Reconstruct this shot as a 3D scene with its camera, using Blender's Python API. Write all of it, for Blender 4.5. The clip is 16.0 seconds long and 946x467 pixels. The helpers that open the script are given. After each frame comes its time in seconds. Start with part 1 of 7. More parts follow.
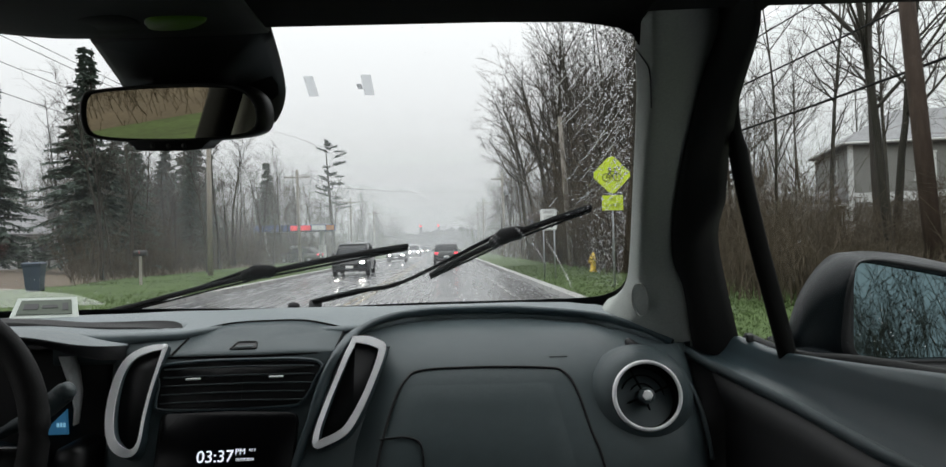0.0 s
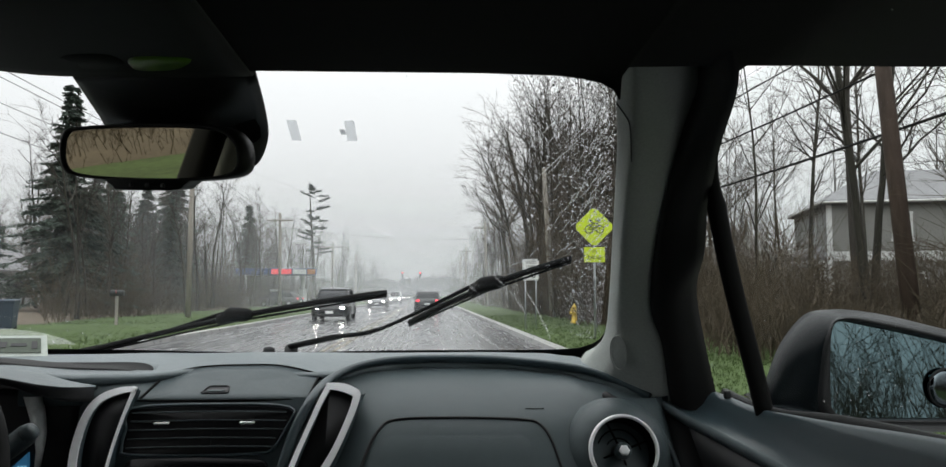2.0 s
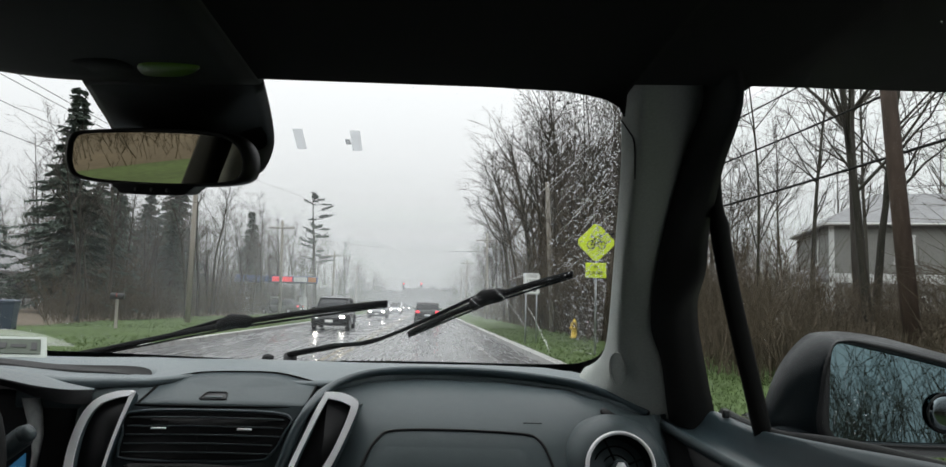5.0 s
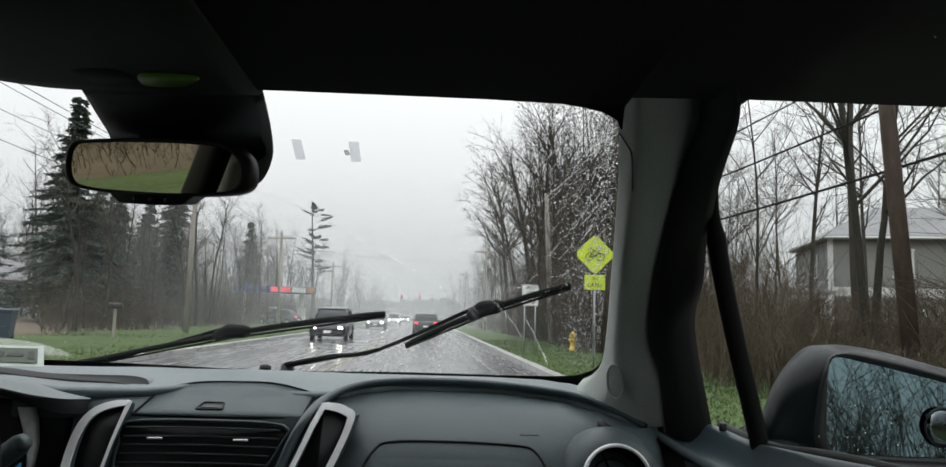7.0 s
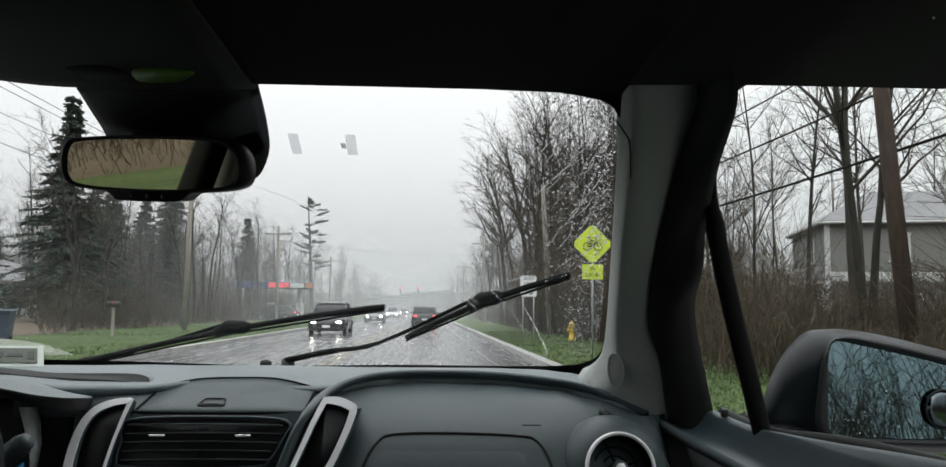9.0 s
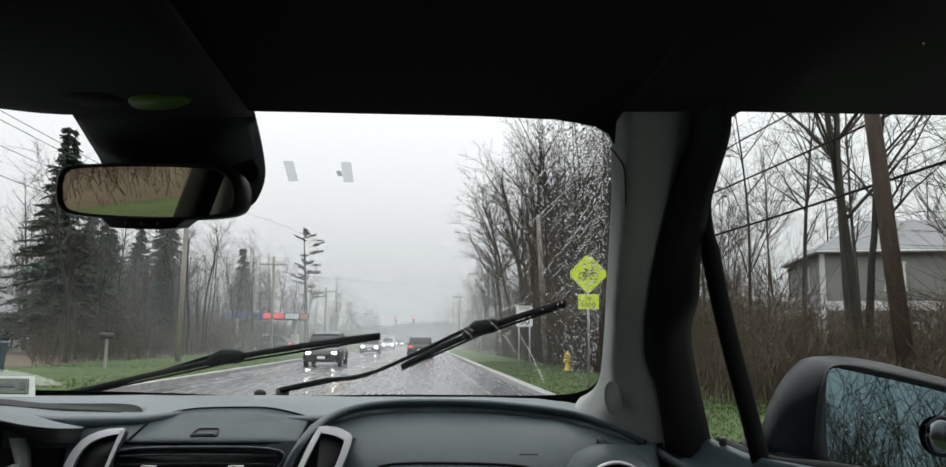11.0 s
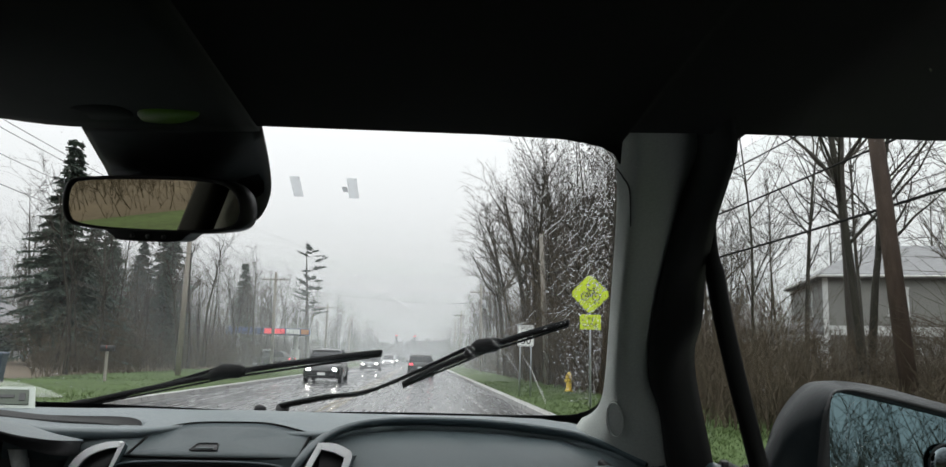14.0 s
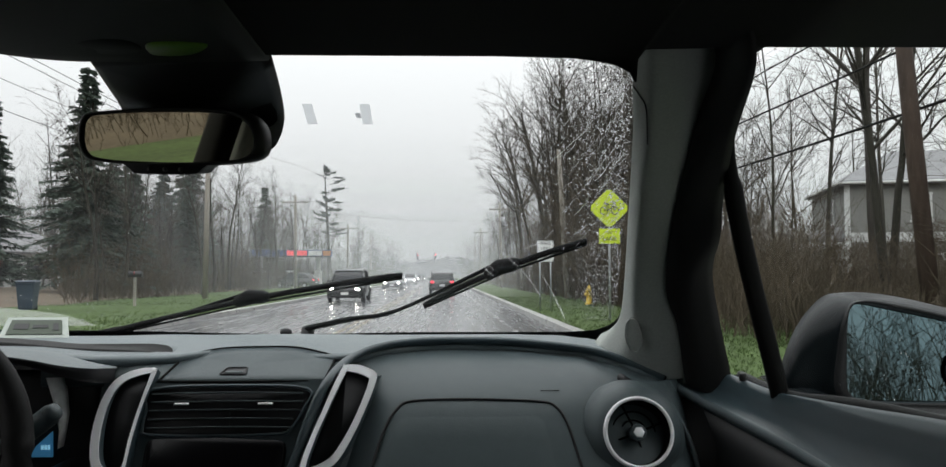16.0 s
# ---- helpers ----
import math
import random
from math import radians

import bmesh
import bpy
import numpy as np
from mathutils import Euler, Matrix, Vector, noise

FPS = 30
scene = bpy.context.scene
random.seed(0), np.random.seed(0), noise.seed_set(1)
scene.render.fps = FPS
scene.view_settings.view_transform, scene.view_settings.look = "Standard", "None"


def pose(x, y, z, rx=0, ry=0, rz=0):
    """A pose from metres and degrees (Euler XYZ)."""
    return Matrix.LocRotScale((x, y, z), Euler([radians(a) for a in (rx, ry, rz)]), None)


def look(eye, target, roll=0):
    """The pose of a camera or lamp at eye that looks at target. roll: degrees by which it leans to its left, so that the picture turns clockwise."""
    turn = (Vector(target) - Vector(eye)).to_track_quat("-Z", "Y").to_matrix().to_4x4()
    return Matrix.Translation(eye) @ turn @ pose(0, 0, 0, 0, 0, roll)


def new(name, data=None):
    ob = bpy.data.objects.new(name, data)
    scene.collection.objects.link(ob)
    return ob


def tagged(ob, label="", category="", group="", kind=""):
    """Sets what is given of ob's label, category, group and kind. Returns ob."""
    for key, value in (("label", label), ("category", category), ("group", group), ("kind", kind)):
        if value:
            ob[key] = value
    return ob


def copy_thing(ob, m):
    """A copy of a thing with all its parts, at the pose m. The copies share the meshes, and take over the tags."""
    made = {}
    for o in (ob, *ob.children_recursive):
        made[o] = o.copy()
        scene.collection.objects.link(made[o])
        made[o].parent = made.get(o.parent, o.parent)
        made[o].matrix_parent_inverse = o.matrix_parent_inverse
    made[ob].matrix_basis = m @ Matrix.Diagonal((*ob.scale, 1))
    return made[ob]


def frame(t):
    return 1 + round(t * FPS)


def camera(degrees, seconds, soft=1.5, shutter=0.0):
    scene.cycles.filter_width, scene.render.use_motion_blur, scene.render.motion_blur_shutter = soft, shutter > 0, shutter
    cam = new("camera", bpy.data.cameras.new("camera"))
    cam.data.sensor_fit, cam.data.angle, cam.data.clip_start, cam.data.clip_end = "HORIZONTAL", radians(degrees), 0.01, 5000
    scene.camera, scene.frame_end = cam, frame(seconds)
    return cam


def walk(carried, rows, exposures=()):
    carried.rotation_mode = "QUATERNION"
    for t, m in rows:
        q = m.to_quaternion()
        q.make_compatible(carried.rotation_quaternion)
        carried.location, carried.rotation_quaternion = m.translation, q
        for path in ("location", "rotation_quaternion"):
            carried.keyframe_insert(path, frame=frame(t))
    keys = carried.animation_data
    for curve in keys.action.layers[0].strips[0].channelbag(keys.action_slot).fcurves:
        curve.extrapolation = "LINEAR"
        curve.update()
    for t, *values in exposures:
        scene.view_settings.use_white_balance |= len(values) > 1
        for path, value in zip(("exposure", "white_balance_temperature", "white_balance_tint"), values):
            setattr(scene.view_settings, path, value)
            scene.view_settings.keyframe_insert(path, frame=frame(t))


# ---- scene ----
cam = camera(62.0, 16.0)
PATH = [
    (0, (0.006, 0.003, 1.262), (0.049, 2.002, 1.281), -1.6),
    (0.5, (0.011, 0.002, 1.264), (0.059, 2.0, 1.352), 0.9),
    (1, (0.009, 0.005, 1.263), (0.091, 2.0, 1.378), 0.4),
    (1.5, (0.011, 0.004, 1.263), (0.137, 1.99, 1.467), -1.7),
    (2, (0.01, 0.005, 1.262), (0.099, 1.998, 1.403), -0.1),
    (2.5, (0.009, 0.003, 1.267), (0.09, 1.996, 1.412), 0.8),
    (3, (0.013, 0.003, 1.268), (0.084, 1.997, 1.391), 1.0),
    (3.5, (0.008, 0.0, 1.258), (0.096, 1.992, 1.413), 0.6),
    (4, (0.009, 0.003, 1.264), (0.095, 1.996, 1.416), 0.8),
    (6.5, (0.01, 0.003, 1.259), (0.096, 1.99, 1.468), 1.9),
    (7, (0.011, 0.001, 1.262), (0.096, 1.989, 1.463), 1.7),
    (7.5, (0.009, -0.001, 1.261), (0.097, 1.986, 1.467), 1.4),
    (8, (0.011, -0.001, 1.262), (0.096, 1.987, 1.46), 1.5),
    (8.5, (0.004, 0.0, 1.255), (0.101, 1.984, 1.482), 1.5),
    (9, (0.009, 0.003, 1.261), (0.102, 1.993, 1.442), 0.6),
    (11.5, (0.009, 0.004, 1.257), (0.115, 1.982, 1.534), 0.5),
    (12, (0.009, 0.004, 1.259), (0.108, 1.981, 1.545), 1.0),
    (12.5, (0.009, 0.004, 1.26), (0.111, 1.982, 1.539), 0.7),
    (13, (0.009, 0.004, 1.256), (0.106, 1.98, 1.552), 1.1),
    (13.5, (0.008, 0.003, 1.256), (0.109, 1.983, 1.526), 0.5),
    (14, (0.007, 0.004, 1.257), (0.102, 1.979, 1.56), 1.4),
    (14.5, (0.01, 0.003, 1.261), (0.107, 1.98, 1.551), 0.8),
    (15, (0.011, 0.003, 1.262), (0.103, 1.983, 1.527), 1.2),
    (15.5, (0.01, 0.003, 1.266), (0.093, 1.992, 1.46), 1.6),
    (16, (0.009, 0.003, 1.264), (0.061, 2.001, 1.358), -0.1),
]
walk(cam, [(t, look(eye, target, roll)) for t, eye, target, roll in PATH])

# ---- world and light: an overcast, rainy afternoon ----
world = bpy.data.worlds.new("overcast_sky")
scene.world = world
world.use_nodes = True
wn, wl = world.node_tree.nodes, world.node_tree.links
wn.clear()
w_out = wn.new("ShaderNodeOutputWorld")
w_bg = wn.new("ShaderNodeBackground")
w_sky = wn.new("ShaderNodeTexSky")
w_sky.sky_type, w_sky.sun_disc = "NISHITA", False
w_sky.sun_elevation, w_sky.sun_rotation = radians(32), radians(200)
w_sky.dust_density, w_sky.air_density = 4.0, 1.0
w_bw = wn.new("ShaderNodeRGBToBW")
w_mix = wn.new("ShaderNodeMix")
w_mix.data_type = "RGBA"
w_mix.inputs[0].default_value = 0.93
w_mix.inputs[7].default_value = (9.25, 9.4, 9.55, 1)
wl.new(w_sky.outputs[0], w_bw.inputs[0])
wl.new(w_bw.outputs[0], w_mix.inputs[6])
# an overcast sky grows brighter towards the zenith
w_tc, w_sep, w_grad, w_scale = (wn.new("ShaderNode" + k) for k in ("TexCoord", "SeparateXYZ", "Math", "VectorMath"))
w_grad.operation, w_grad.use_clamp, w_scale.operation = "MULTIPLY_ADD", False, "SCALE"
w_grad.inputs[2].default_value = 0.69
w_rise = wn.new("ShaderNodeMath")
w_rise.operation = "MULTIPLY_ADD"
w_rise.inputs[1].default_value, w_rise.inputs[2].default_value = 1.1, 1.22
w_up = wn.new("ShaderNodeMath")
w_up.operation = "MAXIMUM"
w_up.inputs[1].default_value = 0.0
wl.new(w_tc.outputs["Generated"], w_sep.inputs[0])
wl.new(w_sep.outputs[2], w_up.inputs[0])
wl.new(w_up.outputs[0], w_grad.inputs[0])
wl.new(w_up.outputs[0], w_rise.inputs[0])
wl.new(w_rise.outputs[0], w_grad.inputs[1])
wl.new(w_mix.outputs[2], w_scale.inputs[0])
wl.new(w_grad.outputs[0], w_scale.inputs["Scale"])
wl.new(w_scale.outputs[0], w_bg.inputs[0])
w_bg.inputs[1].default_value = 0.107
wl.new(w_bg.outputs[0], w_out.inputs[0])

sun = new("sun", bpy.data.lights.new("sun", "SUN"))
sun.data.energy, sun.data.angle, sun.data.color = 0.3, radians(40), (1.0, 0.98, 0.95)
sun.matrix_world = look((0, 0, 60), (6, 19, 45))


# ---- materials ----
def mat(name, color, rough=0.5, metal=0.0, scale=30.0, vary=0.15, bump=0.0, bscale=200.0, coat=0.0, spec=0.5, rvary=0.0, per_object=0.0, big=2.0, axis=(1, 1, 1)):
    """A surface with colour varied at two sizes, a fine relief and an uneven gloss. Scales are per metre."""
    m = bpy.data.materials.new(name)
    m.use_nodes = True
    n, l = m.node_tree.nodes, m.node_tree.links
    b = n["Principled BSDF"]
    b.inputs["Roughness"].default_value, b.inputs["Metallic"].default_value = rough, metal
    b.inputs["Coat Weight"].default_value = coat
    b.inputs["Specular IOR Level"].default_value = spec
    tc = n.new("ShaderNodeTexCoord")
    mp = n.new("ShaderNodeMapping")
    mp.inputs["Scale"].default_value = axis
    l.new(tc.outputs["Object"], mp.inputs[0])
    fine, large = n.new("ShaderNodeTexNoise"), n.new("ShaderNodeTexNoise")
    fine.inputs["Scale"].default_value, large.inputs["Scale"].default_value = scale, big
    fine.inputs["Detail"].default_value = 5
    l.new(mp.outputs[0], fine.inputs[0]), l.new(mp.outputs[0], large.inputs[0])
    add = n.new("ShaderNodeMath")
    add.operation = "MULTIPLY_ADD"
    l.new(fine.outputs[0], add.inputs[0])
    add.inputs[1].default_value = 0.6
    half = n.new("ShaderNodeMath")
    half.operation = "MULTIPLY"
    half.inputs[1].default_value = 0.4
    l.new(large.outputs[0], half.inputs[0]), l.new(half.outputs[0], add.inputs[2])
    ramp = n.new("ShaderNodeMapRange")
    ramp.inputs["From Min"].default_value, ramp.inputs["From Max"].default_value = 0.3, 0.7
    ramp.inputs["To Min"].default_value, ramp.inputs["To Max"].default_value = 1 - vary, 1 + vary
    l.new(add.outputs[0], ramp.inputs[0])
    last = ramp.outputs[0]
    if per_object:
        info, r2, mul = n.new("ShaderNodeObjectInfo"), n.new("ShaderNodeMapRange"), n.new("ShaderNodeMath")
        r2.inputs["To Min"].default_value, r2.inputs["To Max"].default_value = 1 - per_object, 1 + per_object
        mul.operation = "MULTIPLY"
        l.new(info.outputs["Random"], r2.inputs[0]), l.new(r2.outputs[0], mul.inputs[0]), l.new(last, mul.inputs[1])
        last = mul.outputs[0]
    mix = n.new("ShaderNodeVectorMath")
    mix.operation = "SCALE"
    mix.inputs[0].default_value = color
    l.new(last, mix.inputs["Scale"])
    l.new(mix.outputs[0], b.inputs["Base Color"])
    if rvary:
        r3 = n.new("ShaderNodeMapRange")
        r3.inputs["From Min"].default_value, r3.inputs["From Max"].default_value = 0.35, 0.65
        r3.inputs["To Min"].default_value, r3.inputs["To Max"].default_value = max(0.02, rough - rvary), min(1, rough + rvary)
        l.new(add.outputs[0], r3.inputs[0]), l.new(r3.outputs[0], b.inputs["Roughness"])
    if bump:
        bt, bn = n.new("ShaderNodeTexNoise"), n.new("ShaderNodeBump")
        bt.inputs["Scale"].default_value, bt.inputs["Detail"].default_value = bscale, 3
        bn.inputs["Strength"].default_value, bn.inputs["Distance"].default_value = bump, 0.002
        l.new(mp.outputs[0], bt.inputs[0]), l.new(bt.outputs[0], bn.inputs["Height"]), l.new(bn.outputs[0], b.inputs["Normal"])
    return m


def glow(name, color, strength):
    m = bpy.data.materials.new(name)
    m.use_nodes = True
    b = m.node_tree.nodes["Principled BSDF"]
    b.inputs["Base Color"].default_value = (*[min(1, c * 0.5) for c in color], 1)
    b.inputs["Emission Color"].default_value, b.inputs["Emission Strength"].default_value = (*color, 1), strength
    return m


def clear_glass(name, tint=(1, 1, 1), gloss=1.35, rough=0.02):
    """A thin pane: clear, with a reflection that grows towards grazing angles."""
    m = bpy.data.materials.new(name)
    m.use_nodes = True
    n, l = m.node_tree.nodes, m.node_tree.links
    n.clear()
    out, mx, tr, gl, fr = (n.new("ShaderNode" + k) for k in ("OutputMaterial", "MixShader", "BsdfTransparent", "BsdfGlossy", "Fresnel"))
    tr.inputs[0].default_value, gl.inputs["Roughness"].default_value, fr.inputs[0].default_value = (*tint, 1), rough, gloss
    l.new(fr.outputs[0], mx.inputs[0]), l.new(tr.outputs[0], mx.inputs[1]), l.new(gl.outputs[0], mx.inputs[2]), l.new(mx.outputs[0], out.inputs[0])
    return m


def water_glass(name):
    m = bpy.data.materials.new(name)
    m.use_nodes = True
    b = m.node_tree.nodes["Principled BSDF"]
    b.inputs["Transmission Weight"].default_value, b.inputs["IOR"].default_value, b.inputs["Roughness"].default_value = 1, 1.33, 0.02
    return m


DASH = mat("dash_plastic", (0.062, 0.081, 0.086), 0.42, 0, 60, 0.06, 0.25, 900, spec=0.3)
# Lighter copy of the dash plastic: windscreen light is put into its colour.
DASH_LIT = mat("dash_lit_plastic", (0.106, 0.134, 0.142), 0.40, 0, 60, 0.06, 0.3, 900)
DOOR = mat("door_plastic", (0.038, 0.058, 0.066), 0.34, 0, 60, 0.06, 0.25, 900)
DARK = mat("dark_plastic", (0.018, 0.018, 0.019), 0.45, 0, 60, 0.1, 0.15, 700)
BLACK = mat("black_plastic", (0.011, 0.011, 0.012), 0.5, 0, 40, 0.1, spec=0.3)
WIPER = mat("wiper_black", (0.004, 0.004, 0.004), 0.7, 0, 80, 0.15, 0.2, 500, spec=0.1)
RUBBER = mat("black_rubber", (0.010, 0.010, 0.010), 0.65, 0, 80, 0.15, 0.2, 500, spec=0.2)
GLOSS = mat("gloss_black", (0.003, 0.003, 0.0035), 0.25, 0, 20, 0.05, spec=0.08)
SILVER = mat("satin_silver", (0.93, 0.94, 0.95), 0.30, 0.05, 50, 0.04, spec=0.9)
SILVER_METAL = mat("satin_silver_metal", (0.96, 0.97, 0.98), 0.32, 0.0, 50, 0.04, spec=1.0)
CLOTH = mat("pillar_cloth", (0.36, 0.38, 0.355), 0.9, 0, 300, 0.12, 0.5, 1600)
# Pillar cloth lightened in its colour to make up for the dim cabin.
CLOTH_LIT = mat("lit_pillar_cloth", (0.68, 0.69, 0.66), 0.9, 0, 300, 0.1, 0.5, 1600)
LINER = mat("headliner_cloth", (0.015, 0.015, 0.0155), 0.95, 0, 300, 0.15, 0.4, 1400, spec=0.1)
CONSOLE = mat("console_plastic", (0.010, 0.0115, 0.009), 0.65, 0, 60, 0.08, spec=0.15)
REFLECTED_GREEN = mat("lens_reflected_green", (0.10, 0.22, 0.015), 0.3, 0, 20, 0.3, spec=0.3)
MIRROR_TINT = mat("mirror_tinted", (0.46, 0.45, 0.36), 0.01, 1.0, 5, 0.0)
MIRROR_BLUE = mat("mirror_blue", (0.16, 0.235, 0.255), 0.01, 1.0, 5, 0.0)
MIRROR_SHELL = mat("mirror_shell", (0.004, 0.006, 0.0075), 0.28, 0, 80, 0.1, 0.2, 400, spec=0.09)
MIRROR_SPOT = mat("mirror_spot", (0.10, 0.12, 0.13), 0.06, 1.0, 5, 0.0)
PAINT_CAR = mat("dark_blue_grey_paint", (0.016, 0.020, 0.024), 0.22, 0.2, 200, 0.08, coat=0.35)
GLASS = clear_glass("window_glass", (0.97, 0.985, 0.98), 1.10)
GLASS_SIDE = clear_glass("side_glass", (0.93, 0.96, 0.95), 1.08)
GLASS_TINTED = clear_glass("tinted_glass", (0.60, 0.63, 0.62), 1.10)
WATER = water_glass("rain_water")


def frosted(name, share):
    """A thin pale smear that lets light through softly."""
    m = bpy.data.materials.new(name)
    m.use_nodes = True
    n, l = m.node_tree.nodes, m.node_tree.links
    n.clear()
    out, mx, tr, tl = (n.new("ShaderNode" + k) for k in ("OutputMaterial", "MixShader", "BsdfTransparent", "BsdfTranslucent"))
    mx.inputs[0].default_value, tl.inputs[0].default_value = share, (0.9, 0.91, 0.9, 1)
    l.new(tr.outputs[0], mx.inputs[1]), l.new(tl.outputs[0], mx.inputs[2]), l.new(mx.outputs[0], out.inputs[0])
    return m


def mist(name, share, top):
    """Haze of fine rain painted as a thin pale film, thinner with height."""
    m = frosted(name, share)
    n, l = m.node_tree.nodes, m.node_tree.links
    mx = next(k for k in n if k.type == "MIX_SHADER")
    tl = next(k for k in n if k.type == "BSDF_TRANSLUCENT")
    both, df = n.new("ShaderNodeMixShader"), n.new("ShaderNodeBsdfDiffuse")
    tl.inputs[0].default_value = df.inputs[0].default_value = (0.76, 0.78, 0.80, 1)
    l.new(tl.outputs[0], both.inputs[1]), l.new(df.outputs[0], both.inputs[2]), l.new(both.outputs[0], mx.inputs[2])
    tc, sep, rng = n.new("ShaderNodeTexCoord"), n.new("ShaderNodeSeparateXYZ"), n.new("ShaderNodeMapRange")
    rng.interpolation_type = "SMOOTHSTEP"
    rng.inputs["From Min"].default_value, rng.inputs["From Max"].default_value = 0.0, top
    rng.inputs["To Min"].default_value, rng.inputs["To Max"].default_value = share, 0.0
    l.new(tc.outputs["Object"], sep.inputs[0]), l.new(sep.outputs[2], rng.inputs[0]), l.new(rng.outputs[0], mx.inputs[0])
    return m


SMEAR = frosted("water_smear", 0.16)
REFLECTED_LABEL = clear_glass("reflected_label_film", (0.80, 0.81, 0.82), 1.001, 0.3)
PAPER = mat("card_paper", (0.44, 0.48, 0.44), 0.7, 0, 100, 0.08)
CARD_GREEN = mat("card_green", (0.060, 0.078, 0.055), 0.6, 0, 100, 0.2)
CARD_RED = mat("card_red", (0.25, 0.02, 0.03), 0.5, 0, 100, 0.2)
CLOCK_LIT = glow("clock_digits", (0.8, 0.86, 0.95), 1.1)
SCREEN_TEXT = glow("cluster_text", (0.25, 0.55, 0.75), 0.6)
SCREEN_LIT = glow("cluster_blue", (0.05, 0.22, 0.42), 0.27)
CLUSTER_WHITE = mat("cluster_bezel", (0.92, 0.95, 0.94), 0.25, 0.0, 60, 0.25, 0.6, 90, spec=0.9)
ASPHALT = mat("wet_asphalt", (0.070, 0.071, 0.074), 0.24, 0, 14, 0.3, 0.05, 20, rvary=0.10, big=0.5, axis=(1, 0.04, 1), spec=1.0)
LOT = mat("wet_gravel_lot", (0.16, 0.155, 0.15), 0.35, 0, 12, 0.3, 0.5, 40, rvary=0.2, big=0.3)
CONCRETE = mat("wet_concrete", (0.33, 0.33, 0.32), 0.35, 0, 30, 0.2, 0.3, 60, rvary=0.15)
LINE_WHITE = mat("road_paint_white", (0.19, 0.19, 0.19), 0.25, 0, 30, 0.45, 0.4, 45, rvary=0.12, spec=0.6)
LINE_YELLOW = mat("road_paint_yellow", (0.14, 0.11, 0.055), 0.25, 0, 30, 0.5, 0.4, 45, rvary=0.12, spec=0.6)
GRASS = mat("wet_grass", (0.056, 0.088, 0.026), 0.8, 0, 6, 0.45, 0.6, 90, spec=0.2, big=0.35)
BLADE = mat("grass_blades", (0.058, 0.088, 0.028), 0.7, 0, 3, 0.4, spec=0.2, big=0.3)
DIRT = mat("leaf_litter", (0.10, 0.075, 0.05), 0.9, 0, 8, 0.35, 0.6, 60, big=0.4)
BARK = mat("wet_bark", (0.040, 0.037, 0.029), 0.75, 0, 14, 0.35, 0.6, 60, spec=0.2, per_object=0.25, axis=(1, 1, 0.2))
BARK_PALE = mat("pale_bark", (0.062, 0.056, 0.050), 0.75, 0, 10, 0.35, 0.6, 60, spec=0.2, axis=(1, 1, 0.25))
TWIG = mat("bare_twigs", (0.074, 0.066, 0.055), 0.8, 0, 10, 0.3, spec=0.25, per_object=0.25)
BRUSH = mat("bramble_stems", (0.072, 0.057, 0.039), 0.85, 0, 1.5, 0.4, spec=0.3, big=0.25)
NEEDLE = mat("conifer_needles", (0.050, 0.070, 0.054), 0.8, 0, 4, 0.45, per_object=0.2)
POLE = mat("weathered_pole", (0.24, 0.22, 0.19), 0.8, 0, 12, 0.25, 0.4, 60, axis=(1, 1, 0.1))
WIRE = mat("cable_black", (0.012, 0.012, 0.012), 0.7, 0, 20, 0.1, spec=0.15)
SIGN_YELLOW = mat("sign_lime_yellow", (0.52, 0.66, 0.02), 0.45, 0, 20, 0.08)
SIGN_WHITE = mat("sign_white", (0.72, 0.73, 0.72), 0.45, 0, 20, 0.06)
SIGN_BLACK = mat("sign_black", (0.012, 0.012, 0.012), 0.5, 0, 20, 0.1)
STEEL = mat("galvanised_steel", (0.35, 0.36, 0.37), 0.45, 0.7, 30, 0.15)
HYDRANT = mat("hydrant_yellow", (0.62, 0.42, 0.03), 0.4, 0, 30, 0.15)
TYRE = mat("tyre_rubber", (0.015, 0.015, 0.015), 0.75, 0, 40, 0.2)
CARGLASS = mat("car_window_dark", (0.012, 0.014, 0.016), 0.12, 0, 10, 0.1, spec=0.25)
PAINT_DARK = mat("car_paint_black", (0.012, 0.015, 0.015), 0.25, 0.1, 60, 0.1, coat=0.35)
PAINT_GREY = mat("car_paint_grey", (0.16, 0.17, 0.18), 0.18, 0.3, 60, 0.1, coat=0.7)
PAINT_WHITE = mat("car_paint_white", (0.72, 0.73, 0.74), 0.2, 0, 60, 0.06, coat=0.6)
HEADLAMP = glow("headlamp_lit", (1.0, 0.94, 0.84), 45.0)
TAILLAMP = glow("tail_lamp_lit", (1.0, 0.05, 0.08), 1.6)
TAILLAMP_OFF = mat("red_enamel", (0.30, 0.03, 0.03), 0.4, 0, 20, 0.1)
BIN_BLUE = mat("bin_blue_grey", (0.035, 0.05, 0.075), 0.5, 0, 20, 0.12)
FILM_DARK = clear_glass("tab_film", (0.6, 0.61, 0.62), 1.001, 0.3)
WALL_WHITE = mat("white_siding", (0.55, 0.56, 0.55), 0.6, 0, 20, 0.1, 0.2, 30, axis=(0.2, 0.2, 4))
ROOF_GREY = mat("grey_shingles", (0.17, 0.17, 0.175), 0.6, 0, 12, 0.25, 0.4, 20)
WALL_GREY = mat("grey_siding", (0.20, 0.20, 0.185), 0.65, 0, 20, 0.12, 0.2, 30)
TRIM_WHITE = mat("white_trim", (0.62, 0.63, 0.62), 0.5, 0, 20, 0.08)
